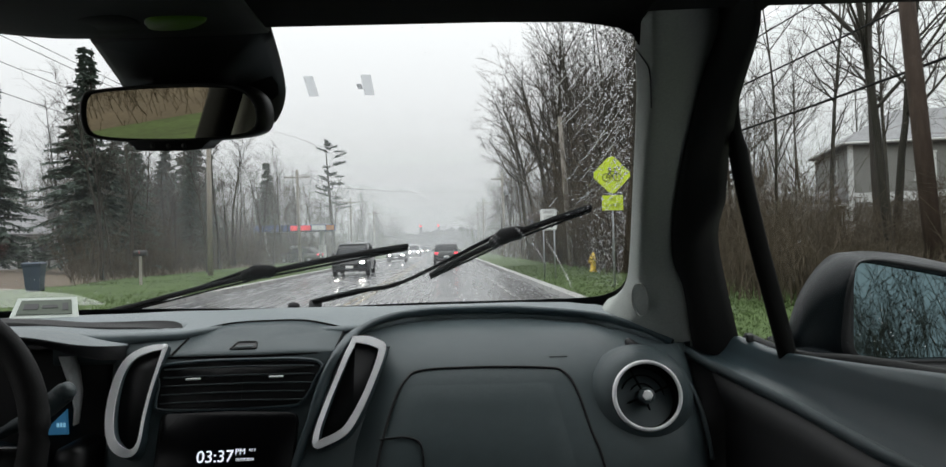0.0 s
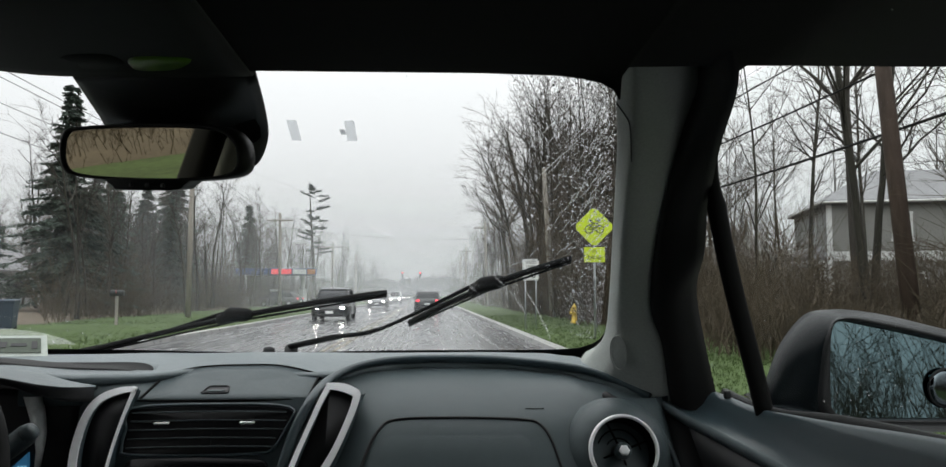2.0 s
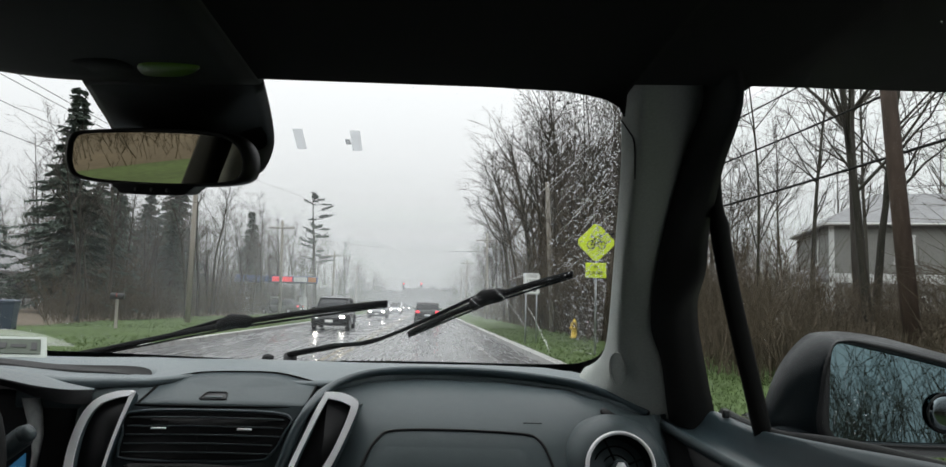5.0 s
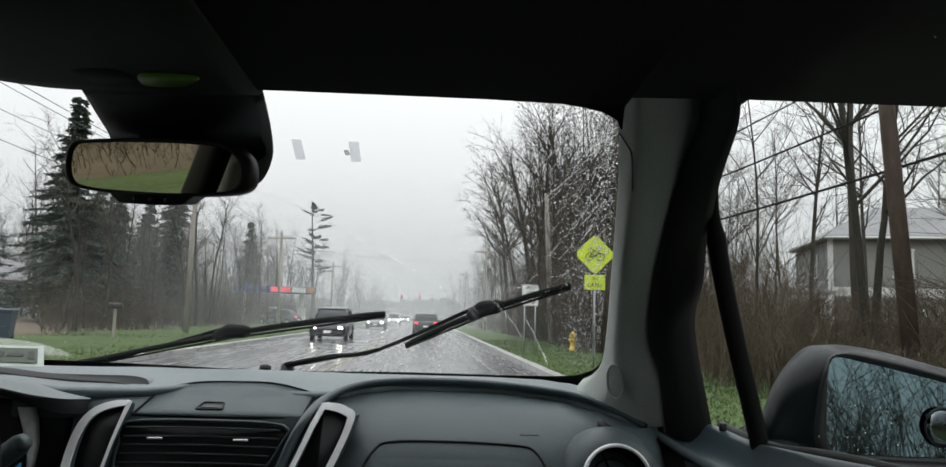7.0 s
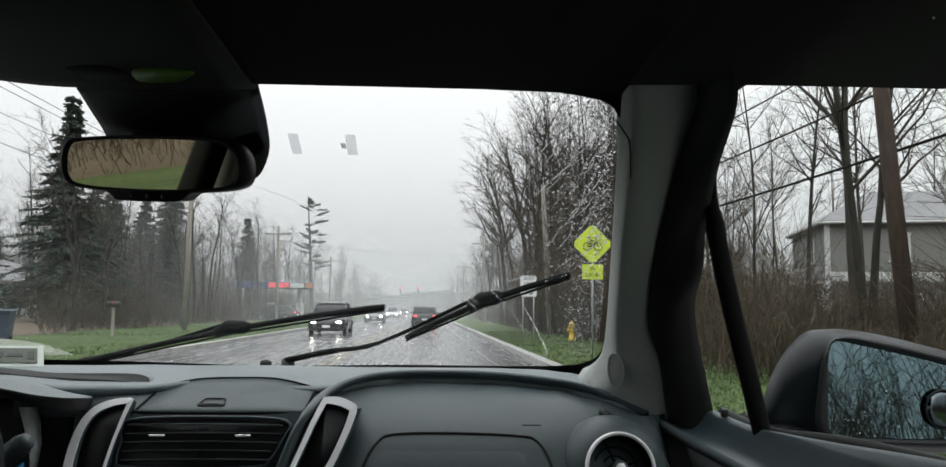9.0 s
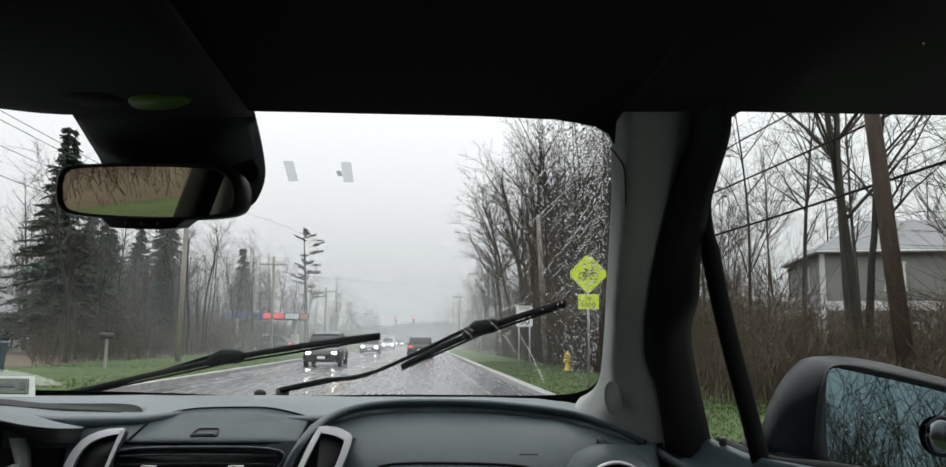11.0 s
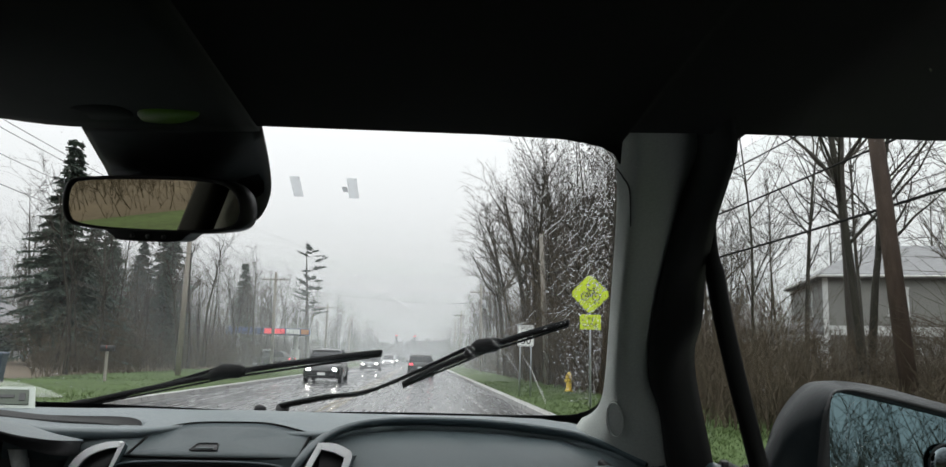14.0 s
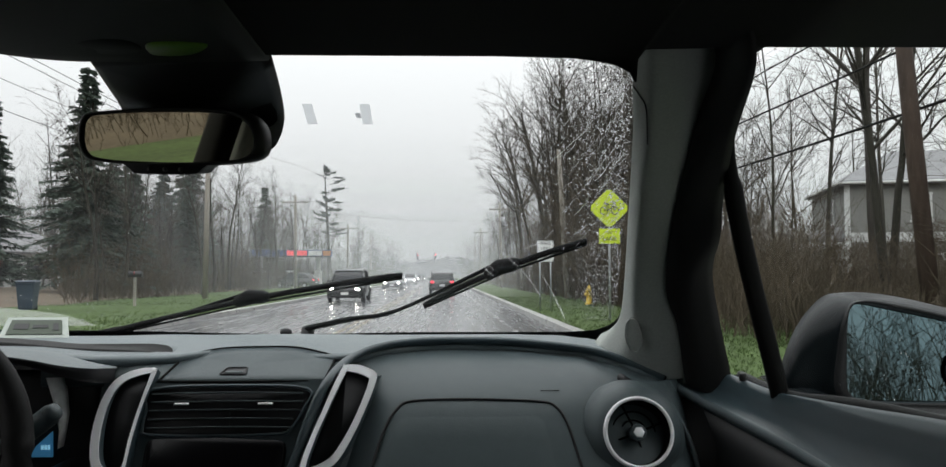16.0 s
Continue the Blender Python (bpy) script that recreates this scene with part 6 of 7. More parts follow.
thicket("brush", 6.4, 9.5, 57, 112, 900, 0.8, 2.4, 59, "brown bushes along the far verge", stout=1.8)
thicket("brush", 6.8, 14, 98, 270, 900, 1.5, 4.5, 71, "grey-brown bushes along the far end of the road", stout=2.6)
thicket("brush", -12, -24, 122, 290, 900, 1.5, 4.5, 72, "grey-brown bushes across the far end of the road", stout=2.6)
thicket("brush", 9.5, 16, 9, 30, 650, 4.5, 8.5, 73, "tall twiggy saplings beside the verge")
thicket("brush", 12, 34, 12, 60, 380, 4.0, 7.0, 58, "tall thin saplings deep in the woods", stout=2.0)
thicket("brush", 6.5, 16, -30, 8, 2400, 1.6, 4.6, 55, "brown undergrowth beside the road behind", 1.2)
thicket("brush", -16.5, -25, -26, 3, 1100, 0.4, 1.9, 75, "low brown weeds on the bank across the road", 1.2)
thicket("brush", -24, -34, -40, 20, 2600, 1.2, 4.2, 56, "brown undergrowth across the road behind", 1.2)


def grass_tufts():
    """Blades on the verges, too many to count."""
    rng = random.Random(77)
    V, Fc = [], []
    for x0, x1, y0, y1, count in ((3.0, 9.6, 7, 48, 15000), (-16.5, -7.3, 16, 60, 9000)):
        for _ in range(count):
            y = y0 + (y1 - y0) * rng.random() ** 1.6
            x = rng.uniform(x0, x1)
            d = max(0, -7.4 - x, x - 3.2)
            p = G(x, y, min(0.35, d * 0.012) - 0.09)
            h = rng.uniform(0.01, 0.05) * (0.7 + 0.6 * noise.noise(Vector((x * 0.6, y * 0.6, 0))))
            for _ in range(3):
                t = rng.random() * 6.28
                s = Vector((math.cos(t), math.sin(t), 0)) * 0.012
                tip = p + Vector((rng.gauss(0, 0.05), rng.gauss(0, 0.05), h + 0.08))
                a = len(V)
                V.extend((p - s, p + s, tip))
                Fc.append((a, a + 1, a + 2))
    tagged(raw("grass", V, Fc, BLADE), "short wet grass blades on the verges", "grass", kind="stuff")


grass_tufts()

# ---- vehicles, poles, signs ----
def car_model(name, label, paint, x, y, heading, lit, tall=1.0, group="traffic"):
    """A saloon or small van: nose towards its own +y."""
    car = thing(name, label, "car", group=group)
    L, W, H = 4.5, 1.8, 1.45 * tall
    bm = bmesh.new()
    rows = []
    # y, half width at sill, half width at waist, waist height, floor height
    for yy, ws, ww, zw, zf in ((-2.25, 0.70, 0.66, 0.80, 0.42), (-2.18, 0.82, 0.80, 0.93, 0.34), (-1.6, 0.88, 0.86, 0.97, 0.26), (-0.6, 0.89, 0.88, 0.95, 0.22), (0.6, 0.89, 0.88, 0.93, 0.22), (1.1, 0.89, 0.86, 0.91, 0.23), (1.5, 0.88, 0.84, 0.87, 0.23), (1.85, 0.86, 0.80, 0.82, 0.22), (2.08, 0.82, 0.74, 0.76, 0.22), (2.2, 0.76, 0.68, 0.68, 0.24), (2.25, 0.66, 0.60, 0.58, 0.28)):
        zw *= 0.5 + 0.5 * tall
        rows.append([(-ws * 0.94, yy, zf), (-ws, yy, zf + 0.10), (-ws, yy, (zf + zw) / 2), (-ww, yy, zw - 0.04), (-ww * 0.92, yy, zw), (ww * 0.92, yy, zw), (ww, yy, zw - 0.04), (ws, yy, (zf + zw) / 2), (ws, yy, zf + 0.10), (ws * 0.94, yy, zf)])
    loft(bm, rows)
    part("body", bm, paint, car)
    bm = bmesh.new()
    zc = 0.93 * (0.5 + 0.5 * tall)
    rows = []
    for yy, w, z in ((-1.95, 0.76, zc + 0.02), (-1.45, 0.70, H - 0.14), (-1.1, 0.65, H - 0.03), (-0.2, 0.66, H), (0.35, 0.66, H - 0.05), (1.2, 0.76, zc - 0.01)):
        rows.append([(-0.80, yy, zc - 0.05), (-w - 0.05, yy, min(z, zc + 0.02)), (-w, yy, z - 0.02), (-w * 0.85, yy, z), (w * 0.85, yy, z), (w, yy, z - 0.02), (w + 0.05, yy, min(z, zc + 0.02)), (0.80, yy, zc - 0.05)])
    loft(bm, rows)
    part("glasshouse", bm, CARGLASS, car, "dark glass")
    bm = bmesh.new()
    loft(bm, [[(-w, yy, z - 0.03), (-w * 0.85, yy, z + 0.012), (w * 0.85, yy, z + 0.012), (w, yy, z - 0.03)] for yy, w, z in ((-1.42, 0.715, H - 0.13), (-1.1, 0.67, H - 0.02), (-0.2, 0.68, H + 0.005), (0.35, 0.68, H - 0.045), (0.42, 0.68, H - 0.07))], False)
    part("roof", bm, paint, car)
    for sx in (-1, 1):
        for a, b in (((sx * 0.79, 1.22, zc), (sx * 0.69, 0.36, H - 0.05)), ((sx * 0.80, -0.25, zc), (sx * 0.70, -0.2, H - 0.02)), ((sx * 0.79, -1.9, zc), (sx * 0.71, -1.4, H - 0.12))):
            bm = bmesh.new()
            tube(bm, [a, b], 0.035, 6)
            part("window_post", bm, paint, car)
        for yy in (-1.35, 1.38):
            bm = bmesh.new()
            tube(bm, [(sx * 0.70, yy, 0.32), (sx * 0.72, yy, 0.32), (sx * 0.885, yy, 0.32), (sx * 0.90, yy, 0.32)], [0.28, 0.32, 0.32, 0.27], 20)
            wheel = part("wheel", bm, TYRE, car)
            bm = bmesh.new()
            tube(bm, [(sx * 0.89, yy, 0.32), (sx * 0.905, yy, 0.32)], [0.20, 0.17], 14)
            part("rim", bm, STEEL, wheel, "grey wheel rim")
        bm = bmesh.new()
        box(bm, (sx * 0.62, 2.19, 0.64), (0.36, 0.09, 0.17), 0.04, (0, sx * 8, -sx * 14))
        lamp = part("headlight", bm, CARGLASS, car)
        bm = bmesh.new()
        box(bm, (sx * 0.60, 2.225, 0.645), (0.22, 0.06, 0.10), 0.028, (0, sx * 8, -sx * 14))
        part("reflector", bm, HEADLAMP if lit else STEEL, lamp, "lit lamp" if lit else "")
        bm = bmesh.new()
        box(bm, (sx * 0.66, -2.215, 0.80 * (0.5 + 0.5 * tall) + 0.02), (0.26, 0.07, 0.13), 0.025, (0, 0, sx * 12))
        part("tail_light", bm, TAILLAMP, car, "red tail light")
        bm = bmesh.new()
        box(bm, (sx * 0.97, 0.75, zc + 0.05), (0.16, 0.09, 0.12), 0.03)
        part("door_mirror", bm, paint, car)
    for yy, zz in ((2.25, 0.44), (-2.262, 0.62)):
        bm = bmesh.new()
        box(bm, (0, yy, zz), (0.36, 0.02, 0.12), 0.005)
        part("number_plate", bm, SIGN_WHITE, car, "white plate")
    bm = bmesh.new()
    box(bm, (0, 2.235, 0.52), (0.9, 0.04, 0.14), 0.02)
    part("grille", bm, BLACK, car)
    bm = bmesh.new()
    box(bm, (0, -2.24, 0.42), (1.35, 0.06, 0.16), 0.03)
    part("bumper", bm, BLACK, car)
    bm = bmesh.new()
    box(bm, (0, 2.23, 0.31), (1.3, 0.06, 0.11), 0.025)
    part("air_intake", bm, BLACK, car)
    for sx in (-1, 1):
        for yy in (-1.35, 1.38):
            bm = bmesh.new()
            tube(bm, [(sx * 0.885, yy + 0.37 * math.cos(a), 0.32 + 0.37 * math.sin(a)) for a in (k * math.pi / 10 for k in range(11))], 0.03, 6)
            part("wheel_arch", bm, BLACK, car)
    car.matrix_basis = Matrix.Translation(G(x, y, 0.0)) @ pose(0, 0, 0, 0, 0, heading + 0.8)
    return car


car_model("car", "dark car ahead on the wet road with red tail lights", PAINT_DARK, 0.05, 56, 0, False, 1.08)
car_model("car", "dark oncoming car with lit headlights on the wet road", PAINT_DARK, -4.6, 40, 180, True, 1.1)
car_model("car", "grey oncoming car with lit headlights on the wet road", PAINT_GREY, -4.5, 74, 180, True)
car_model("car", "white oncoming car with lit headlights on the wet road", PAINT_WHITE, -4.4, 112, 180, True, 1.15)
car_model("car", "dark oncoming car with lit headlights far off", PAINT_DARK, -4.2, 165, 180, True)


def truck(x, y, heading):
    tr = thing("box_truck", "white delivery truck parked in the wet yard", "truck")
    bm = bmesh.new()
    box(bm, (0, -1.3, 1.95), (2.2, 4.2, 2.3), 0.05)
    part("cargo_box", bm, PAINT_WHITE, tr)
    bm = bmesh.new()
    loft(bm, [[(-1.0, yy, 0.55), (-1.0, yy, zt), (-0.85, yy, zt + 0.1), (0.85, yy, zt + 0.1), (1.0, yy, zt), (1.0, yy, 0.55)] for yy, zt in ((0.85, 2.25), (1.7, 2.2), (2.1, 1.55), (2.7, 1.4), (2.75, 1.0))])
    part("cab", bm, PAINT_WHITE, tr)
    bm = bmesh.new()
    loft(bm, [[(-0.86, 1.78, 2.15), (0.86, 1.78, 2.15)], [(-0.92, 2.12, 1.55), (0.92, 2.12, 1.55)]], False)
    part("windscreen", bm, CARGLASS, tr)
    for sx in (-1, 1):
        bm = bmesh.new()
        box(bm, (sx * 1.005, 1.35, 1.75), (0.02, 0.7, 0.55), 0.008)
        part("side_window", bm, CARGLASS, tr)
        for yy in (-2.4, 1.95):
            bm = bmesh.new()
            tube(bm, [(sx * 0.72, yy, 0.45), (sx * 1.0, yy, 0.45), (sx * 1.02, yy, 0.45)], [0.45, 0.45, 0.38], 18)
            part("wheel", bm, TYRE, tr)
        bm = bmesh.new()
        box(bm, (sx * 0.75, 2.76, 0.95), (0.28, 0.04, 0.18), 0.02)
        part("headlight", bm, SIGN_WHITE, tr)
    bm = bmesh.new()
    box(bm, (0, 2.76, 0.95), (1.0, 0.04, 0.3), 0.02)
    part("grille", bm, DARK, tr)
    bm = bmesh.new()
    box(bm, (0, -0.6, 0.65), (0.9, 5.6, 0.25), 0.03)
    part("chassis", bm, BLACK, tr)
    tr.matrix_basis = Matrix.Translation(G(x, y, 0.16)) @ pose(0, 0, 0, 0, 0, heading)


truck(12.4, 96, 125)


def utility_pole(x, y, h, lean, arm, lamp=False):
    pole = thing("utility_pole", "weathered grey wooden utility pole beside the road", "utility pole", group="utility poles")
    bm = bmesh.new()
    tube(bm, [(0, 0, -0.4), (0, 0, h * 0.5), (0, 0, h)], [0.16, 0.14, 0.11], 12)
    part("post", bm, POLE, pole)
    if arm:
        bm = bmesh.new()
        box(bm, (0, -0.13, h - 0.7), (2.4, 0.1, 0.12), 0.01)
        cross = part("crossarm", bm, POLE, pole)
        for sx in (-1.1, -0.6, 0.6, 1.1):
            bm = bmesh.new()
            tube(bm, [(sx, -0.13, h - 0.64), (sx, -0.13, h - 0.52), (sx, -0.13, h - 0.46)], [0.035, 0.05, 0.03], 8)
            part("insulator", bm, STEEL, cross)
    if lamp:
        bm = bmesh.new()
        tube(bm, [(0.3, 0, h - 2.4), (0.3, 0, h - 1.5)], 0.22, 14)
        part("transformer", bm, STEEL, pole, "grey transformer drum")
    pole.matrix_basis = Matrix.Translation(G(x, y, 0.05)) @ pose(0, 0, 0, 0, lean, 0.8)
    return pole


utility_pole(-13, 44, 8.6, 0.5, True)
utility_pole(-13.2, 72, 8.6, -0.6, True)
utility_pole(-13.3, 112, 8.6, 0.4, True)
utility_pole(-13.4, 150, 8.6, 0.0, True)
utility_pole(6.9, 43, 8.2, -3.0, False)
utility_pole(6.4, 84, 9.0, -1.0, True, True)
utility_pole(6.4, 130, 9.0, 0.5, True)


def cable(name, pts, sag, r, label):
    bm = bmesh.new()
    for a, b in zip(pts, pts[1:]):
        a, b = Vector(a), Vector(b)
        line = []
        for k in range(15):
            f = k / 14
            p = a.lerp(b, f)
            q = G(p.x, p.y, p.z - sag * 4 * f * (1 - f))
            line.append(q)
        tube(bm, line, r, 5)
    tagged(part(name, bm, WIRE), label, "cable")


for dx, z in ((-1.1, 8.05), (0.6, 8.05), (1.1, 8.05), (0.15, 6.6)):
    cable("overhead_wire", [(-13 + dx, -40, z), (-13 + dx, 2, z), (-13 + dx, 44, z), (-13.2 + dx, 72, z), (-13.3 + dx, 112, z), (-13.4 + dx, 150, z)], 0.45, 0.011, "thin black overhead wire strung between the poles")
for z, r, label in ((4.35, 0.030, "thick black communications cable along the verge"), (5.55, 0.024, "black overhead cable along the verge"), (6.6, 0.018, "thin black overhead cable along the verge")):
    cable("overhead_cable", [(8.8, -30, z), (8.8, 8, z - 0.05), (7.2, 43, z + 0.5), (6.5, 84, z + 1.2), (6.5, 130, z + 1.2)], 0.3, r, label)
cable("overhead_wire", [(-13.2, 72, 7.4), (6.4, 84, 7.2)], 0.5, 0.012, "thin black overhead wire across the road")


def sign_post(ob, h, r=0.03, offs=(0,)):
    for dx in offs:
        bm = bmesh.new()
        tube(bm, [(dx, 0.04, -0.3), (dx, 0.04, h)], r, 6)
        part("post", bm, STEEL, ob)


def bike_sign(x, y):
    s = thing("warning_sign", "lime yellow diamond bicycle warning sign with a lane plate below", "road sign")
    sign_post(s, 3.7)
    bm = bmesh.new()
    k = 0.53
    pts = []
    for a in range(4):
        for da in (-8, 8):
            t = radians(90 * a + da)
            pts.append((math.sin(t) * k, 0, 3.15 + math.cos(t) * k))
    plate(bm, pts, (0, -1, 0), 0.02, 0.004)
    part("diamond", bm, SIGN_YELLOW, s, smooth=False)
    for cx in (-0.16, 0.16):
        bm = bmesh.new()
        tube(bm, [(cx + 0.11 * math.cos(a), -0.012, 3.08 + 0.11 * math.sin(a)) for a in (k2 * math.pi / 12 for k2 in range(24))], 0.013, 5, True)
        part("symbol_wheel", bm, SIGN_BLACK, s)
    for a, b in (((-0.16, 3.08), (-0.06, 3.25)), ((-0.06, 3.25), (0.10, 3.25)), ((0.10, 3.25), (0.16, 3.08)), ((-0.06, 3.25), (0.0, 3.09)), ((0.0, 3.09), (0.11, 3.24)), ((-0.16, 3.08), (0.0, 3.09)), ((0.10, 3.25), (0.12, 3.33)), ((0.12, 3.33), (0.05, 3.33)), ((-0.10, 3.28), (-0.02, 3.28))):
        bm = bmesh.new()
        tube(bm, [(a[0], -0.012, a[1]), (b[0], -0.012, b[1])], 0.013, 5)
        part("symbol_bar", bm, SIGN_BLACK, s)
    bm = bmesh.new()
    plate(bm, [(-0.30, 0, 2.13), (0.30, 0, 2.13), (0.30, 0, 2.56), (-0.30, 0, 2.56)], (0, -1, 0), 0.02, 0.006)
    part("plate", bm, SIGN_YELLOW, s, smooth=False)
    words("lettering", "IN", 0.15, (0, -0.014, 2.44), (90, 0, 0), SIGN_BLACK, s)
    words("lettering", "LANE", 0.17, (0, -0.014, 2.26), (90, 0, 0), SIGN_BLACK, s)
    s.matrix_basis = Matrix.Translation(G(x, y, 0.05)) @ pose(0, 0, 0, 0, 0, 0)


bike_sign(4.85, 22.5)


def speed_sign(x, y):
    s = thing("speed_limit_sign", "white speed limit sign with black numerals on two steel posts", "road sign")
    sign_post(s, 2.5, 0.028, (-0.2, 0.2))
    bm = bmesh.new()
    k, c = 0.305, 0.04
    plate(bm, [(-k + c, 0, 1.72), (k - c, 0, 1.72), (k, 0, 1.72 + c), (k, 0, 2.50 - c), (k - c, 0, 2.50), (-k + c, 0, 2.50), (-k, 0, 2.50 - c), (-k, 0, 1.72 + c)], (0, -1, 0), 0.015, 0.003)
    part("panel", bm, SIGN_WHITE, s, smooth=False)
    for a, b in (((-0.28, 1.745), (0.28, 1.745)), ((-0.28, 2.475), (0.28, 2.475)), ((-0.28, 1.745), (-0.28, 2.475)), ((0.28, 1.745), (0.28, 2.475))):
        bm = bmesh.new()
        tube(bm, [(a[0], -0.002, a[1]), (b[0], -0.002, b[1])], 0.007, 4)
        part("border_line", bm, SIGN_BLACK, s)
    words("lettering", "SPEED", 0.15, (0, -0.014, 2.385), (90, 0, 0), SIGN_BLACK, s)
    words("lettering", "LIMIT", 0.15, (0, -0.014, 2.215), (90, 0, 0), SIGN_BLACK, s)
    words("numerals", "50", 0.40, (0, -0.014, 1.93), (90, 0, 0), SIGN_BLACK, s)
    s.matrix_basis = Matrix.Translation(G(x, y, 0.05)) @ pose(0, 0, 0, 0, 0, 2)


speed_sign(3.85, 29.0)


def board_sign(x, y):
    s = thing("notice_board", "weathered white board sign at the edge of the woods", "sign")
    sign_post(s, 1.7, 0.05, (-0.8, 0.8))
    bm = bmesh.new()
    box(bm, (0, 0, 1.75), (2.1, 0.05, 1.15), 0.01)
    part("board", bm, SIGN_WHITE, s, smooth=False)
    bm = bmesh.new()
    box(bm, (0.05, -0.03, 1.85), (1.5, 0.01, 0.16))
    part("print_bar", bm, DASH, s, smooth=False)
    s.matrix_basis = Matrix.Translation(G(x, y, 0.1)) @ pose(0, 0, 0, 0, 0, 4)


board_sign(9.3, 58.5)


def hydrant(x, y):
    h = thing("fire_hydrant", "yellow fire hydrant on the grass verge", "hydrant")
    bm = bmesh.new()
    tube(bm, [(0, 0, -0.1), (0, 0, 0.03), (0, 0, 0.05), (0, 0, 0.5), (0, 0, 0.52), (0, 0, 0.58)], [0.17, 0.17, 0.12, 0.115, 0.16, 0.16], 14)
    part("barrel", bm, HYDRANT, h)
    bm = bmesh.new()
    tube(bm, [(0, 0, 0.58), (0, 0, 0.66), (0, 0, 0.73), (0, 0, 0.74), (0, 0, 0.80)], [0.14, 0.12, 0.06, 0.03, 0.03], 14)
    part("bonnet", bm, HYDRANT, h)
    for d in ((1, 0, 0), (-1, 0, 0), (0, -1, 0)):
        bm = bmesh.new()
        disc(bm, (0, 0, 0.40), d, 0.06, 0.20, 10, 0.9, 0.01)
        part("outlet", bm, HYDRANT, h)
    h.matrix_basis = Matrix.Translation(G(x, y, 0.05))


hydrant(6.4, 34)


def mailbox(x, y):
    m = thing("mailbox", "black domed mailbox on a wooden post by the kerb", "mailbox")
    bm = bmesh.new()
    box(bm, (0, 0, 0.55), (0.10, 0.10, 1.3), 0.008)
    part("post", bm, POLE, m, smooth=False)
    bm = bmesh.new()
    dome = [(-0.10, 1.18), (-0.10, 1.32)] + [(0.10 * math.cos(a), 1.32 + 0.10 * math.sin(a)) for a in (math.pi - k * math.pi / 8 for k in range(1, 8))] + [(0.10, 1.32), (0.10, 1.18)]
    loft(bm, [[(px, py, pz) for px, pz in dome] for py in (-0.27, 0.27)])
    ob = part("box", bm, SIGN_BLACK, m)
    ob.matrix_basis = pose(0, 0, 0, 0, 0, 90)
    bm = bmesh.new()
    box(bm, (0.0, -0.112, 1.36), (0.03, 0.012, 0.14), 0.003)
    part("flag", bm, TAILLAMP_OFF, m, "red signal flag")
    m.matrix_basis = Matrix.Translation(G(x, y, 0.05))


mailbox(-12.6, 33)


def wheelie_bin(x, y):
    w = thing("wheelie_bin", "dark blue-grey wheeled refuse bin on the verge", "bin")
    bm = bmesh.new()
    loft(bm, [[(-k, -k * 1.15, z), (k, -k * 1.15, z), (k, k * 1.15, z), (-k, k * 1.15, z)] for k, z in ((0.21, 0.06), (0.23, 0.12), (0.29, 0.92), (0.31, 0.96), (0.31, 1.0))])
    part("body", bm, BIN_BLUE, w, smooth=False)
    bm = bmesh.new()
    loft(bm, [[(-k, -k * 1.15, z), (k, -k * 1.15, z), (k, k * 1.15, z), (-k, k * 1.15, z)] for k, z in ((0.32, 1.0), (0.33, 1.03), (0.27, 1.08))])
    part("lid", bm, BIN_BLUE, w, smooth=False)
    for sx in (-0.2, 0.2):
        bm = bmesh.new()
        disc(bm, (sx - 0.03, 0.24, 0.11), (1, 0, 0), 0.11, 0.06, 16)
        part("wheel", bm, TYRE, w)
    w.matrix_basis = Matrix.Translation(G(x, y, 0.05)) @ pose(0, 0, 0, 0, 0, 12)


wheelie_bin(-14.6, 28.5)


car_model("car", "white van-like car parked in the wet yard", PAINT_WHITE, 17.2, 99, 100, False, 1.2, "parked vehicles")
car_model("car", "grey car parked in the wet yard", PAINT_GREY, 21.5, 101, 80, False, 1.1, "parked vehicles")
car_model("car", "dark car parked on the forecourt", PAINT_DARK, -15.0, 82, 75, False, 1.12, "parked vehicles")


